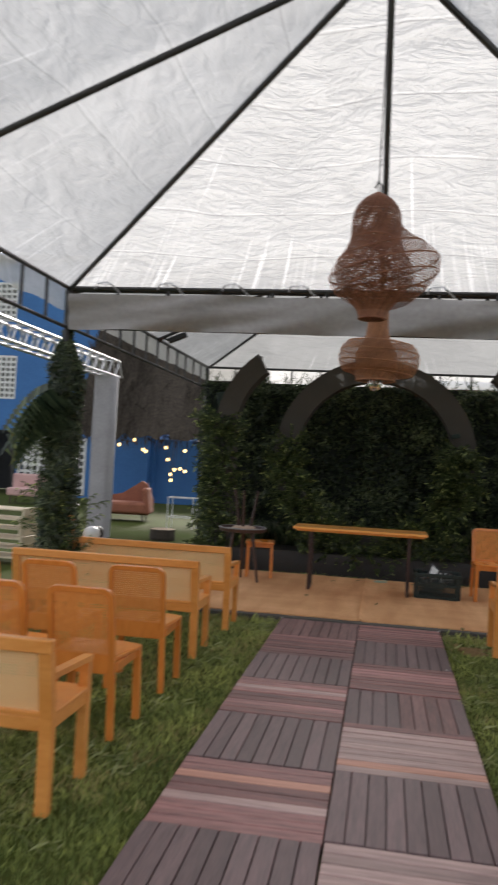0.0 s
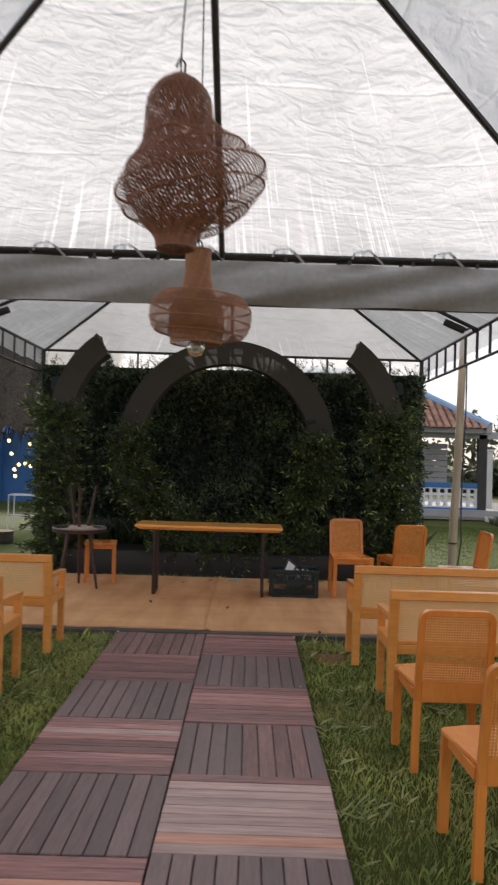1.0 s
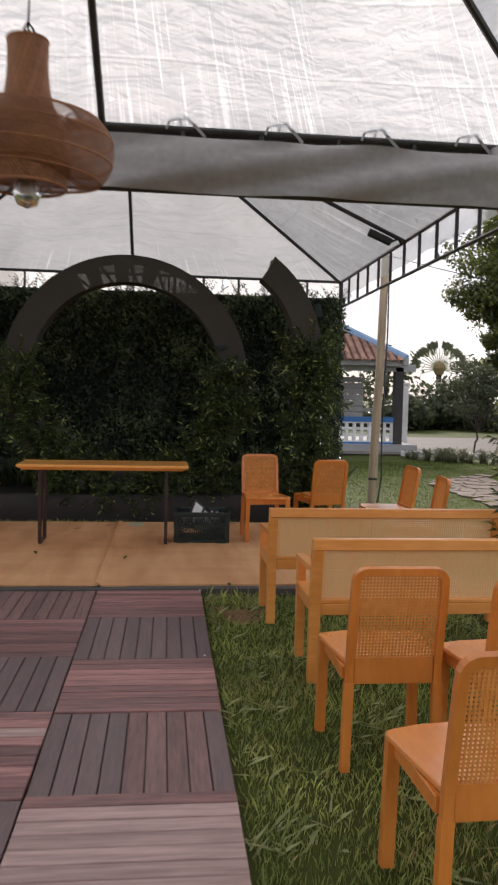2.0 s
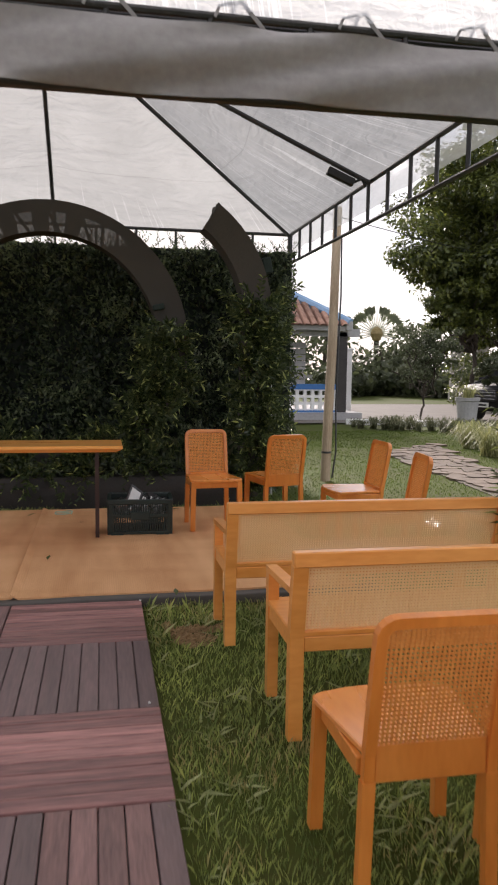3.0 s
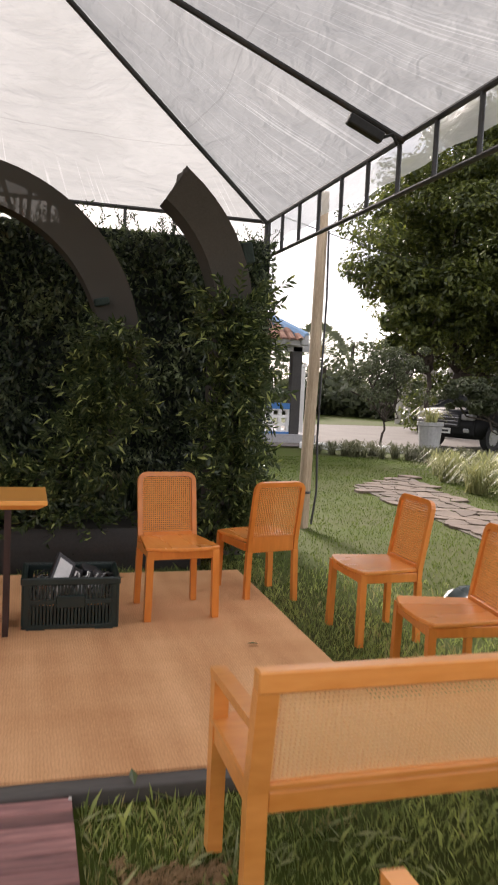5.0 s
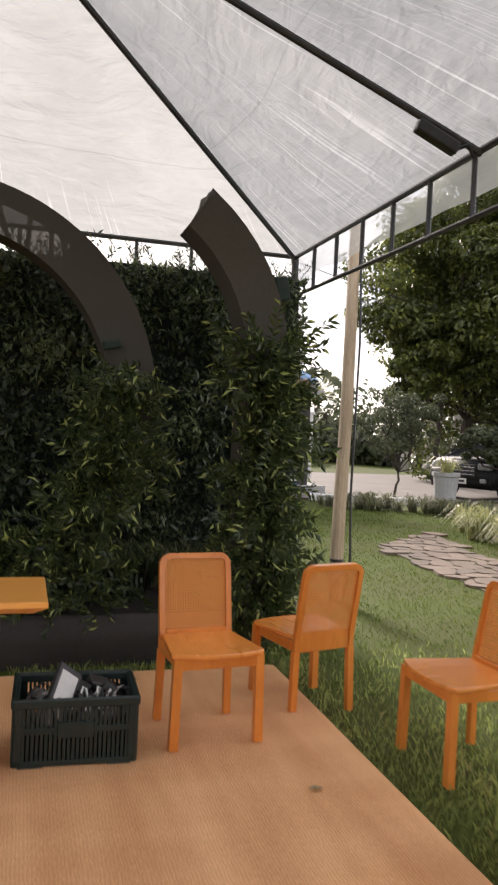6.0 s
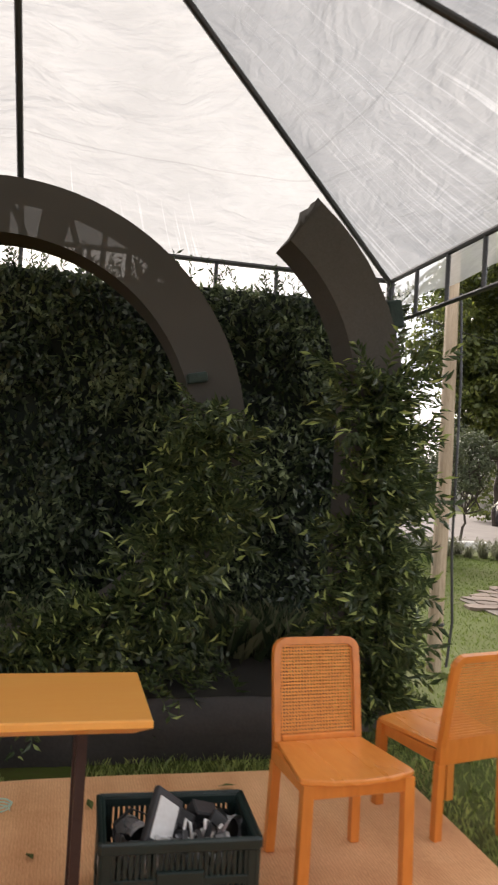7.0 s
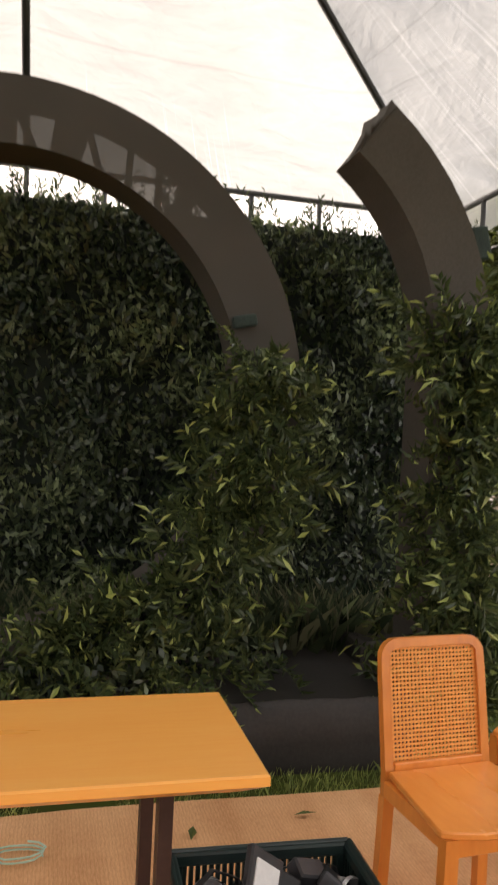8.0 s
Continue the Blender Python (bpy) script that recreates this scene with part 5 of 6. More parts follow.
crate = thing("plastic_crate", "dark green slotted plastic crate full of gear", "crate", pose(0.828, 9.775, 0.038, 0, 0, -2))
CW, CD, CH = 0.505, 0.345, 0.278
part("floor_panel", Shape().box((0, 0, 0.012), (CW - 0.03, CD - 0.03, 0.02), 0.003), CRATE_PLASTIC, crate)
for name, ln, m in (("long_side", CW, pose(0, -CD / 2, 0)), ("long_side", CW, pose(0, CD / 2, 0, 0, 0, 180)), ("short_side", CD, pose(-CW / 2, 0, 0, 0, 0, -90)), ("short_side", CD, pose(CW / 2, 0, 0, 0, 0, 90))):
    s = Shape()
    s.box((0, 0.004, 0.012), (ln, 0.020, 0.024), 0.003).box((0, 0.004, 0.148), (ln, 0.018, 0.028), 0.003).box((0, 0.002, CH - 0.018), (ln + 0.012, 0.030, 0.036), 0.006)
    for sx in (-1, 1):
        s.box((sx * (ln / 2 - 0.018), 0.004, CH / 2), (0.036, 0.020, CH - 0.01), 0.004)
    s.box((0, -0.002, 0.150), (ln * 0.30, 0.020, 0.066), 0.004)
    for sx in (-1, 1):
        s.box((sx * ln * 0.36, 0.004, -0.004), (ln * 0.20, 0.022, 0.016), 0.003)
        s.tube([(sx * (ln / 2 - 0.004), 0.006, 0.02), (sx * (ln / 2 - 0.004), 0.006, CH - 0.01)], 0.012, 8)
    s.tube([(-ln / 2, -0.004, CH - 0.003), (ln / 2, -0.004, CH - 0.003)], 0.009, 8)
    bars = int(ln / 0.021)
    for k in range(bars):
        x = -ln / 2 + 0.04 + (ln - 0.08) * k / (bars - 1)
        s.box((x, 0.006, 0.08), (0.012, 0.012, 0.115))
        s.box((x, 0.006, 0.205), (0.0115, 0.012, 0.095))
    part(name, s, CRATE_PLASTIC, crate, "moulded slotted side", m=m, kind="stuff")
gear_rng = random.Random(5)
panel = thing("light_panel", "small white panel lamp with black frame", "lamp", pose(0.775, 9.735, 0.318, 58, 38, 20))
part("frame", Shape().box((0, 0, 0), (0.130, 0.190, 0.024), 0.005), BLACK_PLASTIC, panel)
part("panel", Shape().box((0, -0.004, 0.0135), (0.092, 0.140, 0.005), 0.001), WHITE_PANEL, panel)
LAMP_CAN = surface("brushed_lamp_can", (0.34, 0.34, 0.35), (0.58, 0.58, 0.59), 0.28, 8, metal=0.55, bump=0.05)
for x, y, z, turn, tip in ((0.665, 9.70, 0.215, 72, 84), (0.80, 9.69, 0.225, -80, 78), (0.935, 9.70, 0.215, 84, 82), (0.995, 9.83, 0.225, 40, 80), (0.86, 9.85, 0.215, -60, 84), (0.70, 9.86, 0.210, 20, 86)):
    can = thing("spot_lamp", "grey metal can spotlight lying in the crate", "lamp", pose(x, y, z, tip, 0, turn), group="spotlights in the crate")
    part("can", Shape().lathe([(0, -0.095), (0.03, -0.095), (0.052, -0.07), (0.058, 0.05), (0.064, 0.06), (0.062, 0.072), (0.054, 0.04), (0, 0.03)], 20), LAMP_CAN, can)
    part("lens", Shape().lathe([(0, 0.045), (0.052, 0.042), (0.052, 0.036)], 20), BLACK_PLASTIC, can, "dark lamp lens")
    part("yoke", Shape().bar([(0.066, 0, 0.0), (0.070, 0.05, -0.02), (0.0, 0.085, -0.03), (-0.070, 0.05, -0.02), (-0.066, 0, 0.0)], (0, 0, 1), 0.004, 0.018), BLACK_PLASTIC, can)
for x, y, z, turn in ((0.93, 9.830, 0.30, 20), (0.99, 9.820, 0.275, 70), (0.84, 9.790, 0.30, -30)):
    box = thing("power_box", "black plug box with cables in the crate", "power box", pose(x, y, z, gear_rng.uniform(10, 40), 20, turn), group="plug boxes in the crate")
    part("case", Shape().box((0, 0, 0), (0.10, 0.06, 0.045), 0.006), BLACK_PLASTIC, box)
for k in range(3):
    pts = [(0.85 + 0.03 * k, 9.710, 0.24)]
    for j in range(9):
        pts.append((pts[-1][0] + gear_rng.uniform(-0.02, 0.035), pts[-1][1] + gear_rng.uniform(-0.035, 0.035), 0.27 + 0.05 * math.sin(j * 0.8 + k)))
    single("cable", Shape().tube(pts, 0.005, 6), WHITE_PANEL if k < 2 else BLACK_PLASTIC, "loose cable coiled on the gear in the crate", "cable", group="cables in the crate")


# ---------------------------------------------------------------- woven pendants
def woven(profile, strands, width, c, turns=0.35, squash=1.0):
    """A basket: strands run both ways round the outline, with hoops between."""
    s = Shape()
    rows = len(profile)
    for way in (-1, 1):
        for k in range(strands):
            a0 = 2 * math.pi * k / strands
            vs = []
            for i, (r, z) in enumerate(profile):
                a = a0 + way * turns * 2 * math.pi * i / (rows - 1)
                rr = r + 0.002 * way
                da = width / max(rr, 0.03) / 2
                vs += [(c[0] + rr * math.cos(a - da), c[1] + squash * rr * math.sin(a - da), c[2] + z), (c[0] + rr * math.cos(a + da), c[1] + squash * rr * math.sin(a + da), c[2] + z)]
            s.add(vs, [(2 * i, 2 * i + 1, 2 * i + 3, 2 * i + 2) for i in range(rows - 1)])
    return s


def hoop(r, z, c, rad=0.004, squash=1.0):
    pts = [(c[0] + r * math.cos(2 * math.pi * k / 32), c[1] + squash * r * math.sin(2 * math.pi * k / 32), c[2] + z) for k in range(33)]
    return Shape().tube(pts, rad, 5, False)


def profile_of(keys, steps=36):
    """Smooth outline through a few (height, radius) keys."""
    zs_, rs_ = [k[0] for k in keys], [k[1] for k in keys]
    grads = [(rs_[min(i + 1, len(rs_) - 1)] - rs_[max(i - 1, 0)]) / (zs_[min(i + 1, len(zs_) - 1)] - zs_[max(i - 1, 0)]) for i in range(len(keys))]
    out = []
    for i in range(steps + 1):
        z = zs_[0] + (zs_[-1] - zs_[0]) * i / steps
        k = min(max(0, sum(1 for q in zs_ if q <= z + 1e-9) - 1), len(keys) - 2)
        d = zs_[k + 1] - zs_[k]
        u = (z - zs_[k]) / d
        r = (2 * u ** 3 - 3 * u * u + 1) * rs_[k] + (u ** 3 - 2 * u * u + u) * d * grads[k] + (3 * u * u - 2 * u ** 3) * rs_[k + 1] + (u ** 3 - u * u) * d * grads[k + 1]
        out.append((max(0.008, r), z))
    return out


def pendant(label, c, inner, outer, tilt, hoops, mat, cable_top, strands=70):
    """A dense inner basket inside a wider, openly woven shell that hangs a little askew."""
    t = thing("pendant_lamp", label, "pendant lamp", group="woven pendant lamps")
    part("inner_basket", woven(profile_of(inner), 70, 0.0046, c, 0.36), mat, t, kind="stuff")
    askew = Matrix.Translation((c[0] + outer[0], c[1] + outer[1], c[2] + outer[2])) @ Matrix.Rotation(radians(tilt), 4, "Y")
    shell = part("outer_shell", woven(profile_of(outer[3]), strands, 0.0046, (0, 0, 0), 0.36, 0.9), mat, t, "openly woven outer shell", m=askew, kind="stuff")
    for z, r in outer[3][1:-1]:
        part("hoop", hoop(r, z, (0, 0, 0), 0.0035, 0.9), mat, shell)
    for r, z in hoops:
        part("hoop", hoop(r, z, c), mat, t)
    top = c[2] + inner[-1][0]
    part("cable", Shape().tube([(c[0], c[1], top - 0.03), (c[0] + 0.002, c[1] + 0.002, top + 0.12), cable_top], 0.003, 6), BLACK_PLASTIC, t)
    part("hook", Shape().tube([(c[0] + 0.012, c[1], top - 0.01), (c[0] + 0.014, c[1], top + 0.03), (c[0], c[1], top + 0.05), (c[0] - 0.014, c[1], top + 0.02)], 0.004, 6), BLACK_PLASTIC, t)
    return t


pendant("large brown woven rattan lamp with a domed top and bulging shell", (0.085, 3.74, 2.165),
        [(-0.035, 0.056), (0.0, 0.066), (0.05, 0.110), (0.13, 0.160), (0.20, 0.150), (0.28, 0.108), (0.35, 0.103), (0.42, 0.094), (0.465, 0.062), (0.498, 0.012)],
        (0.044, 0.03, 0.155, [(-0.135, 0.080), (-0.09, 0.156), (-0.03, 0.220), (0.03, 0.234), (0.10, 0.186), (0.16, 0.126), (0.215, 0.100)]), -13,
        [(0.057, -0.035), (0.104, 0.30)], RATTAN, (0.07, 4.50, 4.22))
low = pendant("smaller tan woven rattan lamp with a bulb", (0.097, 4.52, 1.955),
              [(0.0, 0.100), (0.05, 0.110), (0.14, 0.104), (0.22, 0.064), (0.29, 0.052), (0.375, 0.051)],
              (0.012, 0.05, 0.115, [(-0.088, 0.120), (-0.07, 0.180), (-0.02, 0.206), (0.04, 0.204), (0.085, 0.17), (0.105, 0.10)]), 4,
              [(0.101, 0.0), (0.105, 0.14), (0.112, 0.06), (0.052, 0.375)], RATTAN_PALE, (0.075, 4.52, 4.22), 96)
part("liner", Shape().lathe([(0.082, 0.05), (0.088, 0.09), (0.080, 0.14), (0.052, 0.22)], 24, (0.097, 4.52, 1.955)), surface("tan_paper_liner", (0.38, 0.20, 0.11), (0.48, 0.27, 0.15), 0.8, 10), low, "tan paper liner")
smooth_part("bulb", Shape().lathe([(0.012, 0.06), (0.016, 0.03), (0.034, 0.0), (0.036, -0.02), (0.026, -0.045), (0, -0.056)], 20, (0.097, 4.52, 1.955)), LAMP_GLASS, low, "clear glass bulb")
part("socket", Shape().lathe([(0, 0.11), (0.018, 0.11), (0.018, 0.05), (0, 0.05)], 12, (0.097, 4.52, 1.955)), BLACK_PLASTIC, low)

# ---------------------------------------------------------------- plants on the front posts, pole, far steel pole
post_rng = np.random.default_rng(31)


def post_greenery(x, y, foot, top, r0):
    t = thing("post_greenery", "dark conifer branches bound round the tent post", "greenery", group="greenery on the tent posts")
    cnt = 17000
    z = post_rng.uniform(0.0, top, cnt)
    a = post_rng.uniform(0, 2 * np.pi, cnt)
    body = r0 * (1.0 + 0.45 * np.clip(1 - z / 0.9, 0, 1)) * np.clip((top - z) / 0.35, 0.25, 1)
    wob = np.array([1 + 0.5 * noise.noise((math.cos(b) * 0.8, math.sin(b) * 0.8, c * 2.2)) for b, c in zip(a, z)])
    r = body * wob * np.sqrt(post_rng.uniform(0.15, 1, cnt))
    p = np.stack([x + r * np.cos(a), y + r * np.sin(a), z], axis=1)
    nn = np.stack([np.cos(a), np.sin(a), np.full(cnt, 0.4)], axis=1)
    part("leaf_mass", quads_mesh("leaf_mass", leaf_cloud(p, nn, 0.075, 0.016, post_rng, -0.3, 0.6), IVY_LEAF), None, t, kind="stuff")
    pr = random.Random(int(abs(x) * 100))
    for _ in range(40):
        zz, aa = pr.uniform(0.05, 1.3), pr.uniform(0, 6.28)
        d = Vector((math.cos(aa), math.sin(aa), pr.uniform(-0.3, 0.6)))
        part("sprig", pr.choice(SPRIGS), None, t, kind="stuff", m=Matrix.Translation((x + 0.1 * math.cos(aa), y + 0.1 * math.sin(aa), zz)) @ d.to_track_quat("Z", "X").to_matrix().to_4x4() @ Matrix.Scale(pr.uniform(0.7, 1.1), 4))


post_greenery(-2.74, 7.13, 0, 2.62, 0.17)
post_greenery(2.90, 7.13, 0, 2.50, 0.17)
frond_rng = random.Random(8)
fronds = thing("palm_fronds", "drooping dark palm fronds tied to the tent post", "greenery")
for k in range(16):
    a, reach, z0 = frond_rng.uniform(2.0, 4.4), frond_rng.uniform(0.35, 0.62), frond_rng.uniform(1.75, 2.15)
    s = Shape()
    for q in range(18):
        u = q / 17
        p = Vector((-2.74 + reach * u * math.cos(a), 7.13 + reach * u * math.sin(a), z0 + 0.15 * u - 0.55 * u * u))
        for sg in (-1, 1):
            o = Vector((-math.sin(a) * sg, math.cos(a) * sg, -0.9)) * 0.20 * (1.1 - 0.6 * u)
            s.add([p, p + Vector((math.cos(a), math.sin(a), 0)) * 0.05, p + o], [(0, 1, 2)])
    part("frond", s, IVY_LEAF, fronds)

pole = thing("wooden_pole", "weathered leaning wooden pole with a black cable", "pole")
part("shaft", Shape().tube([(3.280, 12.69, -0.1), (3.325, 12.77, 0.8), (3.380, 12.85, 1.6), (3.425, 12.95, 2.4), (3.480, 13.07, 3.4)], [0.060, 0.060, 0.058, 0.056, 0.054], 12), POLE_WOOD, pole)
part("cable", Shape().tube([(3.340, 12.60, 0.02), (3.400, 12.65, 0.35), (3.410, 12.73, 0.9), (3.435, 12.77, 1.6), (3.480, 12.85, 2.3), (3.510, 12.97, 3.0)], 0.011, 6), BLACK_PLASTIC, pole, "black cable running down the pole")
part("strap", Shape().lathe([(0.062, 0.0), (0.066, 0.01), (0.062, 0.025)], 12, (3.295, 12.71, 0.32)), BLACK_PLASTIC, pole)
single("tripod_pole", Shape().tube([(2.385, 11.8, -0.05), (2.355, 11.8, 1.55)], 0.016, 10), ALUMINIUM, "thin aluminium stand behind the arch", "stand")

# ---------------------------------------------------------------- lighting truss and buildings across the lawn
truss = thing("lighting_truss", "white aluminium box truss on a cloth-covered column", "truss")
for dy, dz in ((-0.14, 0.14), (0.14, 0.14), (-0.14, -0.14), (0.14, -0.14)):
    part("chord", Shape().tube([(-4.85 + dy, 6.5, 3.03 + dz), (-4.85 + dy, 14.0, 3.03 + dz)], 0.024, 8), ALUMINIUM, truss)
for k in range(21):
    y = 6.6 + 0.36 * k
    s = Shape()
    for dx in (-0.14, 0.14):
        s.tube([(-4.85 + dx, y, 2.89), (-4.85 + dx, y + 0.18, 3.17)], 0.012, 5, False).tube([(-4.85 + dx, y + 0.18, 3.17), (-4.85 + dx, y + 0.36, 2.89)], 0.012, 5, False)
    s.tube([(-4.99, y, 3.17), (-4.71, y + 0.18, 3.17)], 0.010, 5, False).tube([(-4.99, y, 2.89), (-4.71, y + 0.18, 2.89)], 0.010, 5, False)
    part("lacing", s, ALUMINIUM, truss, kind="stuff")
s = Shape()
for j in range(15):
    z = 2.88 - 2.90 * j / 14
    for k in range(24):
        a = 2 * math.pi * k / 24
        w = 0.012 * noise.noise((math.cos(a) * 2, math.sin(a) * 2, z * 1.3))
        ca, sa = math.cos(a), math.sin(a)
        q = 0.18 / max(abs(ca), abs(sa)) ** 0.85 + w
        s.v.append((-4.83 + q * ca * 0.95, 13.72 + q * sa * 0.95, z))
s.f = [(j * 24 + k, j * 24 + (k + 1) % 24, (j + 1) * 24 + (k + 1) % 24, (j + 1) * 24 + k) for j in range(14) for k in range(24)]
smooth_part("column_cover", s, VALANCE, truss, "grey cloth sleeve")


def lattice_screen(w, h, cols, rows, m, parent, depth=0.10):
    """White pierced-block screen."""
    px, pz = w / cols, h / rows
    s = Shape()
    for i in range(cols + 1):
        s.box((-w / 2 + px * i, 0, h / 2), (px * 0.38, depth, h + pz * 0.3))
    for j in range(rows + 1):
        s.box((0, 0, pz * j), (w, depth * 0.96, pz * 0.38))
    return part("block_screen", s, WHITE_PAINT, parent, "white pierced concrete blocks", m=m, kind="stuff")


def wall_with_gaps(x0, x1, z1, y, thick, gaps):
    """An upright wall along x, pierced by openings (x0, x1, z0, z1)."""
    s = Shape()
    xs_ = sorted({x0, x1, *[g_[0] for g_ in gaps], *[g_[1] for g_ in gaps]})
    zs_ = sorted({0.0, z1, *[g_[2] for g_ in gaps], *[g_[3] for g_ in gaps]})
    for a, b in zip(xs_[:-1], xs_[1:]):
        for c, d in zip(zs_[:-1], zs_[1:]):
            if not any(g_[0] <= a and b <= g_[1] and g_[2] <= c and d <= g_[3] for g_ in gaps):
                s.box(((a + b) / 2, y, (c + d) / 2), (b - a, thick, d - c))
    return s


blue_house = thing("blue_building", "tall bright blue building with white pierced screens", "building")
openings = [(-12.9, -11.95, 5.65, 6.85), (-12.9, -11.85, 3.1, 4.45), (-11.55, -9.3, 0.1, 1.86), (-12.9, -11.66, 0.0, 2.05)]
part("wall", wall_with_gaps(-16, -7.2, 7.6, 24.1, 0.25, openings), BLUE_PAINT, blue_house, kind="stuff")
part("side_wall", Shape().box((-7.2, 27, 2.6), (0.25, 5.6, 5.2)), BLUE_PAINT, blue_house)
part("back_room", Shape().box((-11.6, 26.6, 3.7), (8.6, 0.2, 7.4)), DARK_WALL, blue_house)
part("roof", Shape().box((-11.6, 26.0, 7.68), (9.2, 4.4, 0.14)), GREY_WALL, blue_house)
for (a, b, c, d), cols, rows in zip(openings[:3], (5, 6, 10), (7, 8, 8)):
    lattice_screen(b - a, d - c, cols, rows, pose((a + b) / 2, 24.02, c), blue_house)
for x in (-11.70, -12.85):
    part("door_post", Shape().box((x, 24.0, 1.02), (0.08, 0.3, 2.05)), DARK_WALL, blue_house)

low_wall = thing("blue_wall", "low bright blue garden wall strung with warm bulbs", "wall", kind="structure")
part("wall", Shape().box((-4.6, 24.5, 0.98), (5.2, 0.2, 2.05), 0.02), BLUE_PAINT, low_wall)
hut = thing("thatched_hut", "dark palm-thatched shelter beside the blue wall", "hut")
th = Shape()
for j in range(9):
    v = j / 8
    for k in range(40):
        u = k / 39
        th.v.append((-8.2 + 5.0 * u + 0.2 * v, 19.8 + 0.3 * math.sin(u * 9) + 2.2 * (1 - v), 5.4 - 3.45 * v + 0.25 * noise.noise((u * 20, v * 3, 1.0))))
th.f = [(j * 40 + k, j * 40 + k + 1, (j + 1) * 40 + k + 1, (j + 1) * 40 + k) for j in range(8) for k in range(39)]
part("thatch", th, THATCH, hut)
straw_rng = np.random.default_rng(12)
sp = np.stack([straw_rng.uniform(-8.2, -3.1, 3200), straw_rng.uniform(19.4, 20.6, 3200), straw_rng.uniform(1.8, 5.2, 3200)], axis=1)
sp[:, 1] += (sp[:, 2] - 1.9) * 0.62
part("straw", quads_mesh("straw", leaf_cloud(sp, np.tile(np.array([0.0, -1.0, 0.3]), (3200, 1)), 0.55, 0.03, straw_rng, 1.6, 0.2), THATCH), None, hut, kind="stuff")
for x in (-7.6, -3.6):
    part("post", Shape().tube([(x, 20.6, -0.1), (x, 20.6, 2.6)], 0.07, 8), BARK, hut)
festoon = thing("string_lights", "warm glowing festoon bulbs hanging from the thatch", "string lights")
for x, z in ((-6.6, 1.72), (-6.2, 1.86), (-5.95, 1.62), (-5.88, 1.58), (-5.35, 1.70), (-5.28, 1.40), (-5.1, 1.15), (-4.95, 1.18), (-5.2, 1.03), (-5.18, 0.88), (-4.85, 1.64), (-4.82, 1.12)):
    m = pose(x, 19.55, z)
    smooth_part("bulb", Shape().lathe([(0, 0.05), (0.03, 0.03), (0.042, 0), (0.03, -0.03), (0, -0.045)], 10), BULB_GLOW, festoon, m=m)
    part("wire", Shape().tube([(0, 0, 0.04), (0, 0.25, 2.15 - z)], 0.006, 5), BLACK_PLASTIC, festoon, m=m)
for x, y, turn in ((-5.7, 17.6, 8),):
    arm = thing("lounge_chair", "rust-red upholstered garden lounge chair on the lawn", "chair", pose(x, y, -0.02, 0, 0, turn))
    side = [(-0.72, 0.10), (0.50, 0.10), (0.60, 0.22), (0.62, 0.46), (0.46, 0.84), (0.34, 0.90), (0.20, 0.80), (-0.10, 0.60), (-0.55, 0.50), (-0.72, 0.44)]
    part("shell", Shape().prism([(p, q) for p, q in side], 0.26, 0.36, "y"), RUST_CLOTH, arm, "curved high-backed shell")
    part("seat", Shape().box((-0.06, -0.08, 0.30), (1.24, 0.66, 0.26), 0.06), RUST_CLOTH, arm)
    part("end_wing", Shape().box((0.54, -0.05, 0.46), (0.14, 0.62, 0.60), 0.05, Matrix.Rotation(-0.15, 4, "Y")), RUST_CLOTH, arm)
    for sx in (-1, 1):
        for sy in (-1, 1):
            part("leg", Shape().tube([(sx * 0.45, sy * 0.24, 0.20), (sx * 0.48, sy * 0.26, 0.0)], 0.02, 6), DARK_WOOD, arm)

# ---------------------------------------------------------------- porch house across the lawn
house = thing("porch_house", "small porch house with terracotta hip roof and blue trim", "house")
HY, HX = 23.2, 6.98
part("plinth", Shape().box((2.2, HY + 2.0, 0.06), (10.2, 4.6, 0.26)), GREY_WALL, house)
part("back_wall", wall_with_gaps(-2.8, HX - 1.9, 2.5, HY + 2.6, 0.2, [(5.0, 5.6, 0.9, 2.1)]), GREY_WALL, house)
part("slat_wall", Shape().box((5.2, HY + 1.9, 1.3), (0.12, 1.2, 2.2)), DARK_WALL, house)
for k in range(9):
    part("bar", Shape().box((4.2 + 0.13 * k, HY + 1.2, 1.35), (0.025, 0.025, 2.1)), DARK_WALL, house)
for k in range(7):
    part("clapboard", Shape().box((5.75, HY + 1.25, 0.95 + 0.17 * k), (0.8, 0.03, 0.15), 0.01), GREY_WALL, house)
for x in (HX - 0.18, HX - 3.4, HX - 6.6):
    part("pillar", Shape().box((x, HY, 1.15), (0.24, 0.24, 2.3), 0.01), DARK_WALL, house)
part("beam", Shape().box((2.2, HY, 2.28), (10.1, 0.24, 0.20)), GREY_WALL, house)
part("gutter", Shape().box((1.95, HY - 0.36, 2.38), (9.9, 0.10, 0.13), 0.01), GREY_WALL, house)
part("sill_band", Shape().box((HX - 1.8, HY, 0.86), (3.0, 0.16, 0.14)), BLUE_PAINT, house)
part("base_band", Shape().box((HX - 1.8, HY, 0.17), (3.0, 0.16, 0.14)), BLUE_PAINT, house)
lattice_screen(2.95, 0.55, 14, 3, pose(HX - 1.8, HY, 0.24), house, 0.12)
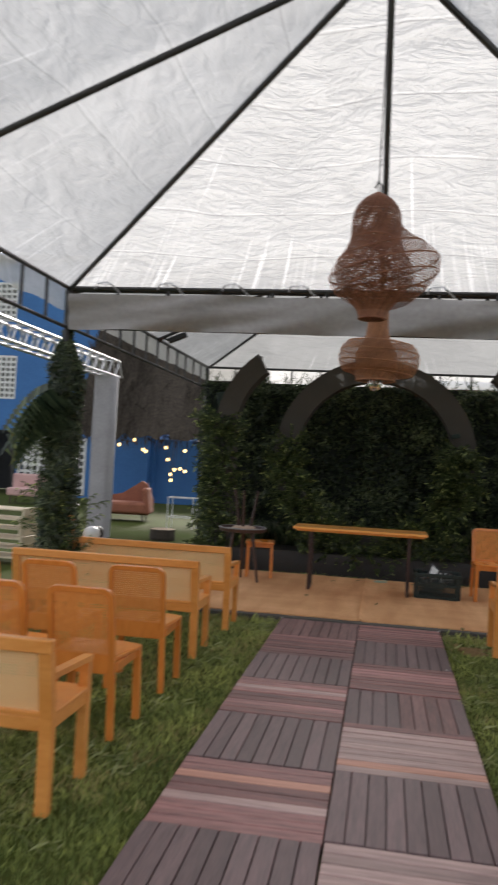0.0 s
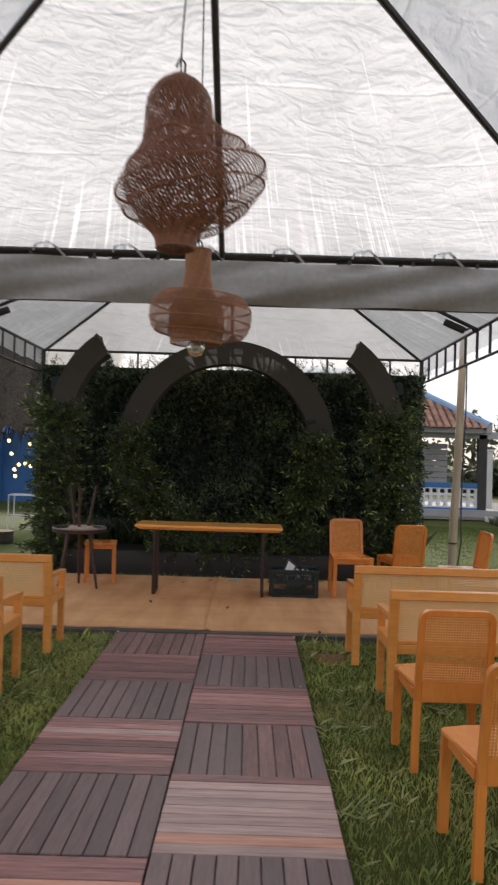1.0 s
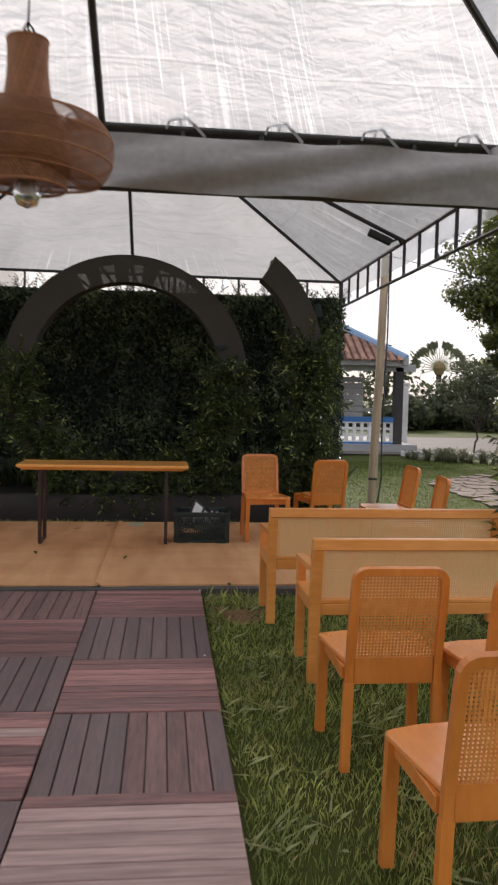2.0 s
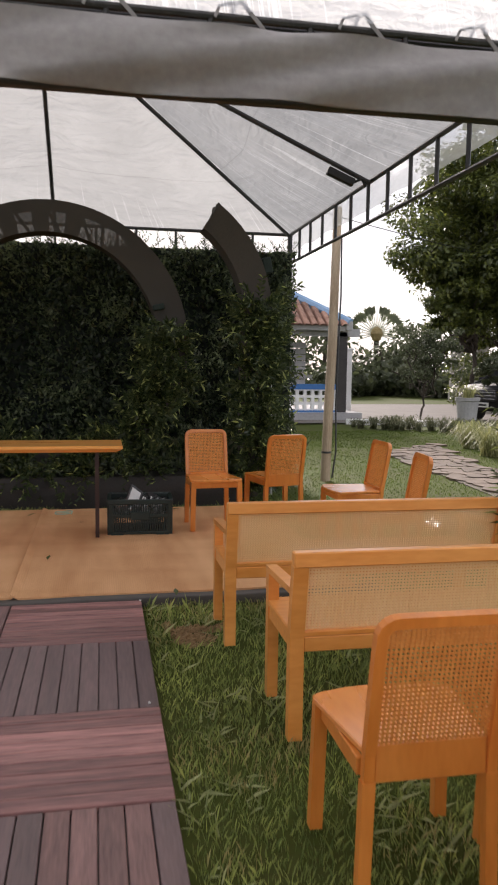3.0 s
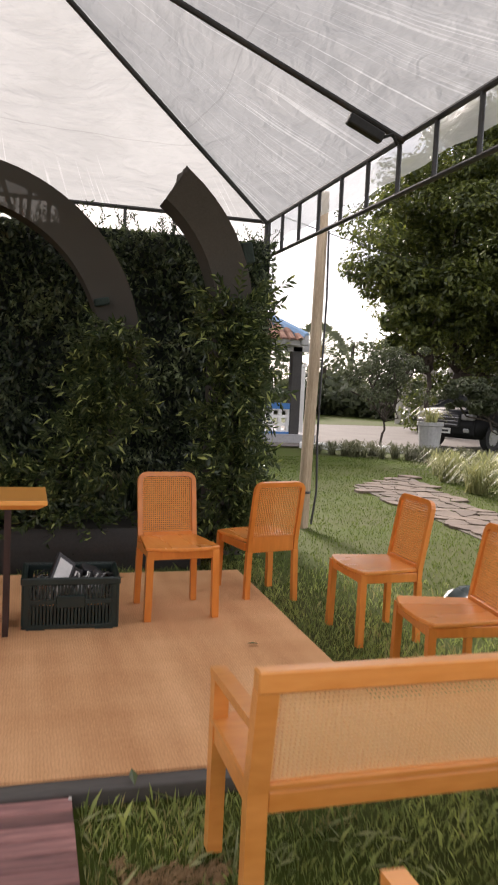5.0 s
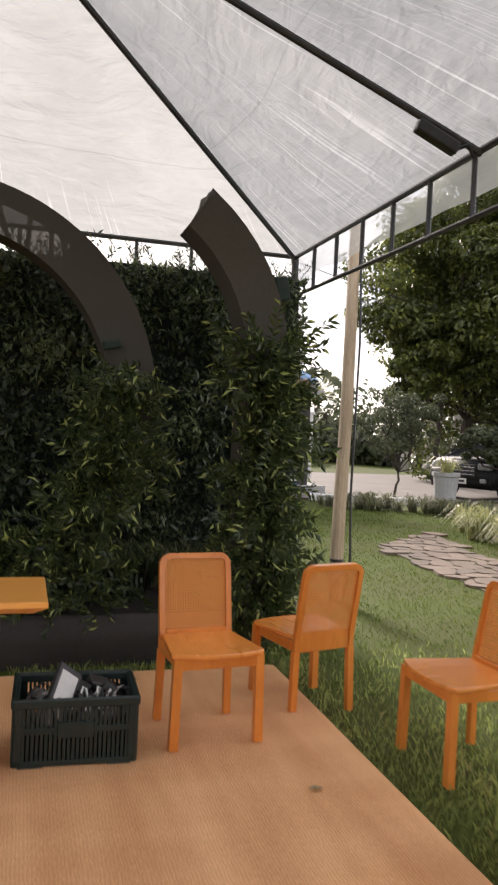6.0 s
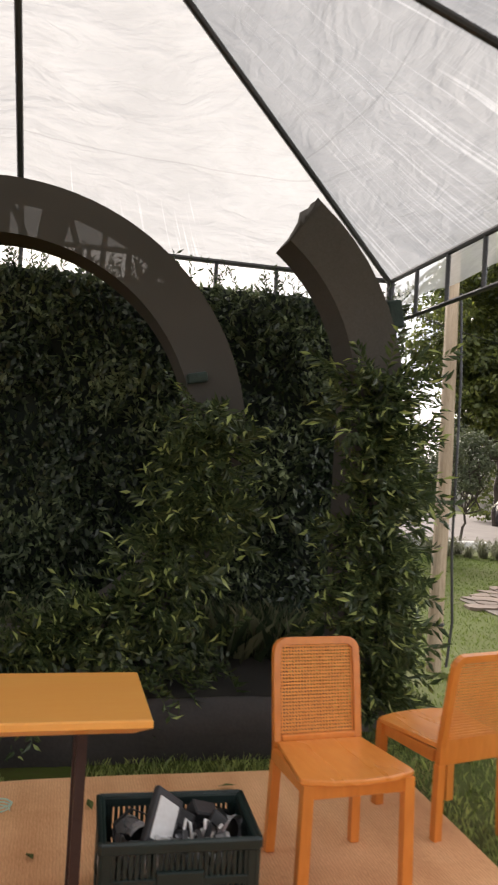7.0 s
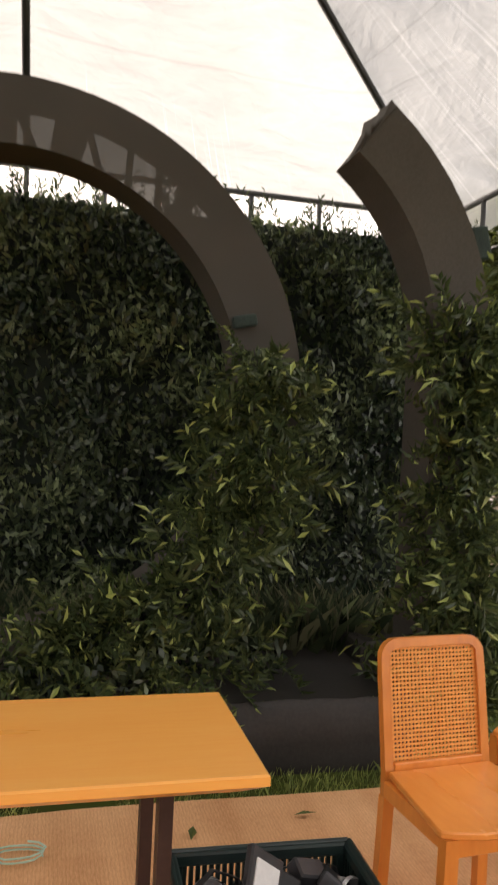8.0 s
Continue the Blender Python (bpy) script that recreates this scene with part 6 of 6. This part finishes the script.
roof = part("roof", Shape().add([(-3.0, HY - 0.5, 2.46), (6.86, HY - 0.4, 2.46), (6.86, HY + 5.3, 2.46), (-3.0, HY + 5.4, 2.46), (0.2, HY + 2.4, 4.1), (4.35, HY + 2.4, 4.1)], [(0, 1, 5, 4), (1, 2, 5), (2, 3, 4, 5), (3, 0, 4), (3, 2, 1, 0)]), TERRACOTTA, house, "weathered terracotta tiles")
tile_shape = Shape()
for k in range(5):
    a = math.pi * k / 4
    tile_shape.v += [(0.09 * math.cos(a), -0.2, 0.07 * math.sin(a)), (0.075 * math.cos(a), 0.2, 0.055 * math.sin(a))]
tile_shape.f = [(2 * k, 2 * k + 1, 2 * k + 3, 2 * k + 2) for k in range(4)]
tile_mesh = tile_shape.mesh("roof_tile", TERRACOTTA)
slope = math.atan2(1.64, 2.9)
for i in range(15):
    for j in range(9):
        x, v = 3.9 + 0.2 * i, j / 9
        if x < 6.80 - 2.5 * v:
            part("roof_tile", tile_mesh, None, roof, m=pose(x, HY - 0.42 + 2.9 * v, 2.52 + 1.64 * v, math.degrees(slope), 0, 0))
part("hip_cap", Shape().tube([(6.88, HY - 0.42, 2.52), (5.6, HY + 0.98, 3.34), (4.35, HY + 2.4, 4.2)], [0.12, 0.12, 0.12], 8), PALE_BLUE, house, "pale blue painted hip ridge")
part("ridge_cap", Shape().tube([(4.35, HY + 2.4, 4.18), (0.2, HY + 2.4, 4.18)], 0.15, 8), PALE_BLUE, house)
part("corner_block", Shape().box((6.85, HY - 0.36, 2.44), (0.2, 0.2, 0.24), 0.03), GREY_WALL, house)
pier = thing("gate_pier", "slim pale rendered pier beside the porch", "pier")
part("shaft", Shape().box((7.34, 24.3, 0.9), (0.19, 0.19, 1.9), 0.02), WHITE_PAINT, pier)
part("cap", Shape().box((7.34, 24.3, 1.88), (0.25, 0.25, 0.06), 0.015), WHITE_PAINT, pier)
single("kerb", Shape().box((7.7, 21.6, 0.02), (2.4, 0.22, 0.16), 0.03, Matrix.Rotation(-0.3, 4, "Z")), WHITE_PAINT, "pale concrete kerb at the edge of the drive", "kerb", kind="structure")


# ---------------------------------------------------------------- trees
def limb(s, a, b, r0, r1, wander, rng, n=6):
    pts = [Vector(a).lerp(Vector(b), k / n) + Vector((rng.uniform(-1, 1), rng.uniform(-1, 1), rng.uniform(-1, 1))) * wander * math.sin(math.pi * k / n) for k in range(n + 1)]
    s.tube(pts, [r0 + (r1 - r0) * k / n for k in range(n + 1)], 8)
    return pts


def tree(name, label, base, height, trunk_r, crown, clumps, leaves, leaf, mat, seed, bark=BARK, fork=0.35):
    """crown: centre and half sizes; clumps of leaves hang on the limbs with gaps between."""
    r, nr = random.Random(seed), np.random.default_rng(seed)
    t = thing(name, label, "tree")
    b = Vector(base)
    s = Shape()
    c, h = Vector(crown[0]), Vector(crown[1])
    top = Vector((b.x, b.y, b.z + height * fork))
    limb(s, b - Vector((0, 0, 0.2)), top, trunk_r, trunk_r * 0.7, 0.08, r)
    centres = []
    for _ in range(clumps):
        while True:
            q = Vector((r.uniform(-1, 1), r.uniform(-1, 1), r.uniform(-1, 1)))
            if 0.25 < q.length < 1:
                break
        q = q.normalized() * q.length ** 0.6 * (1 + 0.85 * noise.noise(q.normalized() * 2.6 + Vector((seed, 0, 0))))
        centres.append(c + Vector((q.x * h.x, q.y * h.y, q.z * h.z)))
    for q in centres[: min(18, max(6, clumps // 5))]:
        limb(s, top, q, trunk_r * 0.4, 0.02, 0.25, r)
    part("trunk", s, bark, t)
    per = leaves // clumps
    size = min(h.x, h.z) * (0.34 if clumps < 200 else 0.24)
    pts, nn = [], []
    for q in centres:
        d = nr.normal(0, 1, (per, 3))
        d /= np.linalg.norm(d, axis=1)[:, None]
        rr = size * r.uniform(0.6, 1.25) * nr.uniform(0.3, 1.0, per)[:, None] ** 0.5
        pts.append(np.array(q) + d * rr * np.array([1.15, 1.15, 0.75]))
        nn.append(d * 0.6 + np.array([0, 0, 0.6]))
    part("crown", quads_mesh("crown", leaf_cloud(np.concatenate(pts), np.concatenate(nn), leaf, leaf * 0.48, nr, 0.5, 0.5), mat), None, t, kind="stuff")
    return t


tree("shade_tree", "large spreading shade tree with dark glossy leaves", (14.1, 28.0, -0.3), 5.4, 0.21, ((15.2, 27.6, 6.15), (3.75, 3.9, 3.6)), 460, 190000, 0.19, TREE_LEAF, 11, fork=0.42)
tree("shade_tree", "leafy tree hanging over the lawn edge", (12.6, 27.2, -0.3), 4.4, 0.10, ((11.35, 26.4, 3.85), (0.9, 1.0, 1.45)), 90, 15000, 0.20, TREE_LEAF, 12, fork=0.5)
tree("small_tree", "slender young tree in the border bed", (8.35, 21.4, -0.08), 1.8, 0.035, ((8.35, 21.4, 1.75), (0.85, 0.85, 0.62)), 60, 7000, 0.085, FAR_LEAF, 13, fork=0.4)
tree("shrub", "rounded dark shrub above the parked car", (11.95, 21.35, -0.1), 1.3, 0.05, ((11.35, 21.4, 1.38), (1.45, 0.55, 0.50)), 70, 11000, 0.10, FAR_LEAF, 14)
for k, (x, y, r) in enumerate(((15.6, 34.6, 0.30), (17.0, 35.2, 0.34), (18.7, 36.0, 0.30), (20.5, 35.5, 0.34), (22.6, 36.5, 0.33))):
    palm = thing("royal_palm", "tall palm with a smooth pale grey trunk", "palm", group="row of pale palm trunks")
    part("trunk", Shape().tube([(x, y, -0.6), (x, y, 1.0), (x + 0.05, y, 4.0), (x + 0.08, y, 8.5), (x + 0.1, y, 9.5)], [r * 1.15, r, r * 0.95, r * 0.8, r * 0.45], 12), PALE_BARK, palm)
    s = Shape()
    for j in range(14):
        a = 2 * math.pi * j / 14
        for q in range(10):
            u0, u1 = q / 10, (q + 1) / 10
            p0 = Vector((x + 2.6 * u0 * math.cos(a), y + 2.6 * u0 * math.sin(a), 9.5 + 1.3 * u0 - 2.4 * u0 * u0))
            p1 = Vector((x + 2.6 * u1 * math.cos(a), y + 2.6 * u1 * math.sin(a), 9.5 + 1.3 * u1 - 2.4 * u1 * u1))
            o = Vector((-math.sin(a), math.cos(a), -0.5)) * 0.5 * (1 - 0.7 * u0)
            s.add([p0, p1, p1 + o, p1 * 0.3 + p0 * 0.7 + o], [(0, 1, 2, 3)])
            o = Vector((math.sin(a), -math.cos(a), -0.5)) * 0.5 * (1 - 0.7 * u0)
            s.add([p0, p1, p1 + o, p1 * 0.3 + p0 * 0.7 + o], [(0, 1, 2, 3)])
    part("fronds", s, PALM_LEAF, palm)

fan = thing("travellers_palm", "fan-shaped palm with radiating pale leaf stalks", "palm")
FX, FY, FZ = 17.95, 51.05, 3.0
part("trunk", Shape().tube([(FX, FY, -0.1), (FX, FY, FZ + 0.3)], [0.13, 0.18], 10), BARK, fan)
part("leaf_base", Shape().lathe([(0, -0.55), (0.26, -0.4), (0.42, 0.0), (0.32, 0.3), (0, 0.5)], 16, (FX, FY, FZ + 0.5)), surface("ochre_leaf_bases", (0.20, 0.15, 0.06), (0.32, 0.25, 0.11), 0.8, 6), fan)
for k in range(21):
    a = radians(-18 + 216 * k / 20)
    d = Vector((math.cos(a), 0, math.sin(a)))
    c = Vector((FX, FY, FZ + 0.5))
    part("stalk", Shape().tube([c + d * 0.3, c + d * 1.30], [0.045, 0.03], 5), surface("pale_stalk", (0.5, 0.5, 0.38), (0.62, 0.62, 0.48), 0.6, 5) if k == 0 else bpy.data.materials["pale_stalk"], fan)
    if k % 3 == 1 or k in (0, 2, 20):
        continue
    s = Shape()
    o = Vector((-d.z, 0.15, d.x)) * 0.15
    for q in range(6):
        u = 1.22 + 0.17 * q
        dr = Vector((0, 0, -0.05 * q * q))
        for sg in (-1, 1):
            s.add([c + d * u + dr, c + d * (u + 0.32) + dr, c + d * (u + 0.45) + o * sg + dr, c + d * (u + 0.12) + o * sg + dr], [(0, 1, 2, 3)])
    part("leaf", s, PALM_LEAF, fan)

far_rng = np.random.default_rng(77)
for name, label, spots in (("far_woods", "hazy belt of trees beyond the drive", [(x, 48 + 6 * math.sin(x * 0.7), 2.6 + 1.4 * math.sin(x * 1.9) + 0.9 * math.sin(x * 0.63), 2.6) for x in np.arange(3, 46, 1.5)]),
                           ("far_shrubs", "low shrubs along the far side of the drive", [(x, 40 + 1.5 * math.sin(x), 1.0 + 0.4 * math.sin(x * 1.7), 1.2) for x in np.arange(6, 34, 0.9)])):
    pts, nn = [], []
    for x, y, h, w in spots:
        d = far_rng.normal(0, 1, (520, 3))
        d /= np.linalg.norm(d, axis=1)[:, None]
        pts.append(np.array([x, y, h * 0.55]) + d * np.array([w * 0.9, w * 0.8, h * 0.6]) * far_rng.uniform(0.4, 1.1, 520)[:, None])
        nn.append(d)
    belt = thing(name, label, "woods", kind="stuff")
    part("crowns", quads_mesh("crowns", leaf_cloud(np.concatenate(pts), np.concatenate(nn), 0.42, 0.26, far_rng, 0.2, 0.6), FAR_LEAF), None, belt, kind="stuff")
    if name == "far_woods":
        s = Shape()
        for x, y, h, w in spots:
            s.tube([(x, y, 0), (x + 0.2, y, h)], 0.12, 5)
        part("trunks", s, BARK, belt, kind="stuff")
single("far_wall", Shape().box((20, 44, 0.45), (50, 0.2, 0.95)), GREY_WALL, "low grey boundary wall beyond the drive", "wall", kind="structure")

# planter tub and car at the drive
tub = thing("planter_tub", "pale concrete tub with a spiky plant", "planter", pose(9.58, 21.5, -0.03))
part("tub", Shape().lathe([(0, 0), (0.22, 0), (0.28, 0.60), (0.31, 0.62), (0.31, 0.70), (0.27, 0.70), (0.26, 0.58), (0, 0.58)], 20), GREY_WALL, tub)
part("plant", tuft_mesh(55, 0.5, 40, 0.035), None, tub, m=pose(0, 0, 0.58))


def car(m):
    t = thing("parked_car", "dark grey compact utility car parked by the bed", "car", m)
    prof = [(-2.1, 0.30), (2.05, 0.30), (2.12, 0.50), (2.10, 0.78), (1.95, 0.95), (1.05, 1.08), (0.45, 1.56), (-1.35, 1.62), (-1.95, 1.15), (-2.12, 0.95), (-2.14, 0.5)]
    bm = bmesh.new()
    s = Shape().prism(prof, -0.86, 0.86, "y")
    vs = [bm.verts.new(v) for v in s.v]
    for f in s.f:
        bm.faces.new([vs[i] for i in f])
    for v in bm.verts:
        if v.co.z > 1.1:
            v.co.y *= 0.80
    bmesh.ops.bevel(bm, geom=bm.edges[:], offset=0.07, segments=3, affect="EDGES")
    bmesh.ops.recalc_face_normals(bm, faces=bm.faces[:])
    me = bpy.data.meshes.new("body")
    bm.to_mesh(me)
    bm.free()
    me.materials.append(CAR_PAINT)
    me.polygons.foreach_set("use_smooth", [True] * len(me.polygons))
    part("body", me, None, t)
    part("windscreen", Shape().add([(1.06, -0.70, 1.11), (1.06, 0.70, 1.11), (0.52, 0.60, 1.545), (0.52, -0.60, 1.545)], [(0, 1, 2, 3)]), CAR_GLASS, t)
    for sy in (-1, 1):
        part("side_window", Shape().add([(0.85, sy * 0.862, 1.10), (-1.5, sy * 0.862, 1.12), (-1.2, sy * 0.735, 1.52), (0.42, sy * 0.735, 1.50)], [(0, 1, 2, 3)]), CAR_GLASS, t)
        part("headlight", Shape().box((2.0, sy * 0.62, 0.82), (0.20, 0.36, 0.15), 0.04), GREY_PLASTIC, t, "clear headlight")
        part("fog_light", Shape().box((2.10, sy * 0.62, 0.50), (0.06, 0.16, 0.10), 0.02), CHROME, t)
        part("mirror", Shape().box((0.80, sy * 1.0, 1.12), (0.12, 0.20, 0.14), 0.03), CAR_PAINT, t)
        for wx in (1.30, -1.30):
            wheel = part("wheel", Shape().tube([(wx, sy * 0.70, 0.33), (wx, sy * 0.88, 0.33)], 0.33, 20), RUBBER, t)
            part("rim", Shape().tube([(wx, sy * 0.80, 0.33), (wx, sy * 0.89, 0.33)], 0.21, 14), CHROME, wheel)
    grille = part("grille", Shape().box((2.09, 0, 0.72), (0.10, 0.86, 0.30), 0.04), BLACK_PLASTIC, t)
    for k in range(3):
        part("grille_bar", Shape().box((2.145, 0, 0.63 + 0.085 * k), (0.02, 0.82, 0.022), 0.005), CHROME, grille)
    plate = part("number_plate", Shape().box((2.15, 0, 0.47), (0.02, 0.42, 0.13), 0.004), WHITE_PANEL, t)
    part("plate_bar", Shape().box((2.163, 0, 0.47), (0.004, 0.32, 0.05)), BLACK_PLASTIC, plate)
    return t


car(pose(12.35, 23.3, -0.03, 0, 0, 206))

# fallen leaves on the carpet
drop_rng = random.Random(17)
leaf_one = Shape().add([(0, -0.045, 0.0), (0.016, 0, 0.006), (0, 0.045, 0.002), (-0.016, 0, 0.007)], [(0, 1, 2, 3)]).mesh("fallen_leaf", SPRIG_LEAF)
for x, y in ((0.76, 10.55), (0.95, 10.3), (0.58, 10.5), (1.2, 10.62), (-0.4, 10.3), (0.95, 7.95), (1.55, 8.35), (-0.62, 9.1), (0.35, 10.1), (1.75, 9.2), (0.15, 8.9), (-0.1, 10.5)):
    ob = new("fallen_leaf", leaf_one)
    ob.matrix_basis = pose(x, y, 0.044, drop_rng.uniform(-12, 12), drop_rng.uniform(-12, 12), drop_rng.uniform(0, 360))
    tagged(ob, "small green leaf fallen on the carpet", "leaf", "fallen leaves")

coil = [(0.075 * (1 + 0.12 * math.sin(k * 1.7)) * math.cos(k * 0.55), 0.055 * (1 + 0.15 * math.cos(k * 1.1)) * math.sin(k * 0.55), 0.006 + 0.0012 * k) for k in range(26)]
single("strap_coil", Shape().tube(coil, 0.0035, 5), surface("pale_green_strap", (0.30, 0.46, 0.36), (0.42, 0.58, 0.47), 0.5, 20), "coil of pale green plastic strapping on the carpet", "strap", m=pose(0.18, 10.49, 0.036))

# overhead wire seen beyond the tent
single("overhead_wire", Shape().tube([(3.3 + 2.2 * k, 22 + 1.0 * k, 5.4 - 0.12 * k + 0.02 * (k - 4) ** 2) for k in range(9)], 0.012, 5), BLACK_PLASTIC, "thin black overhead wire", "wire")

# ---------------------------------------------------------------- walkway planks
deck = thing("deck_walkway", "walkway of dark and reddish wooden deck squares", "walkway", kind="structure")
TILE = 0.740
plank_w = TILE / 9
plank_meshes = {}
for kind_, mat in (("across", DECK_RED), ("along", DECK_GREY)):
    size = (TILE - 0.004, plank_w - 0.0045, 0.022) if kind_ == "across" else (plank_w - 0.0045, TILE - 0.004, 0.022)
    plank_meshes[kind_] = Shape().box((0, 0, 0), size, 0.003).mesh("plank", mat)
for extra, mat in (("pale", DECK_PALE), ("orange", DECK_ORANGE)):
    plank_meshes[extra] = plank_meshes["across"].copy()
    plank_meshes[extra].materials[0] = mat
SPECIAL = {(1, 4, j): "pale" for j in (0, 2, 3, 4, 5, 6, 7)}
SPECIAL.update({(1, 6, j): "pale" for j in range(2, 9)})
SPECIAL.update({(1, 4, 1): "orange", (0, 5, 6): "orange", (0, 3, 6): "pale", (0, 5, 3): "pale"})
plank_meshes["red_along"] = plank_meshes["along"].copy()
plank_meshes["red_along"].materials[0] = surface("faded_red_deck", (0.13, 0.075, 0.072), (0.29, 0.165, 0.15), 0.62, 4, (8, 0.7, 1), 14, 0.12, vary=0.2)
deck_rng = random.Random(3)
rows_y = {0: [7.925, 7.22, 6.52, 5.80, 5.045, 4.31], 1: [7.92, 7.245, 6.465, 5.778, 5.064, 4.335]}
for ys_ in rows_y.values():
    ys_ += [ys_[-1] - 0.735 * k for k in range(1, 8)]
for col, cx in ((0, -0.371), (1, 0.372)):
    for k, (y1, y2) in enumerate(zip(rows_y[col][:-1], rows_y[col][1:])):
        cy, deep = (y1 + y2) / 2, y1 - y2
        across = (k + col) % 2 == 1
        dz, yaw = deck_rng.uniform(-0.004, 0.004), deck_rng.uniform(-0.5, 0.5)
        joist = part("joist", Shape().box((0, 0, -0.022), (TILE - 0.004, deep - 0.004, 0.02)), LEG_STEEL, deck, "dark frame under the planks", m=pose(cx, cy, 0.0 + dz, 0, 0, yaw))
        for j in range(9):
            o = (j - 4) * plank_w
            kind_ = "across" if across else ("red_along" if (col == 1 and k == 3 and j > 3 and j < 8) or (k == 0) else "along")
            kind_ = SPECIAL.get((col, k, j), kind_)
            at_ = (0, o * deep / TILE, 0.0) if across else (o, 0, 0.0)
            m = pose(at_[0], at_[1], deck_rng.uniform(-0.0015, 0.0015))
            m = m @ Matrix.Diagonal((1, deep / TILE, 1, 1))
            part("plank", plank_meshes[kind_], None, deck, m=pose(cx, cy, 0.0 + dz, 0, 0, yaw) @ m)
for x, y in ((0.735, 7.905), (0.70, 6.50), (-0.735, 7.905)):
    single("cap_screw", Shape().lathe([(0.0, 0.010), (0.004, 0.009), (0.006, 0.006), (0.006, 0.0)], 10), WHITE_PANEL, "small white screw cap on the walkway planks", "screw cap", group="screw caps", m=pose(x, y, 0.010))
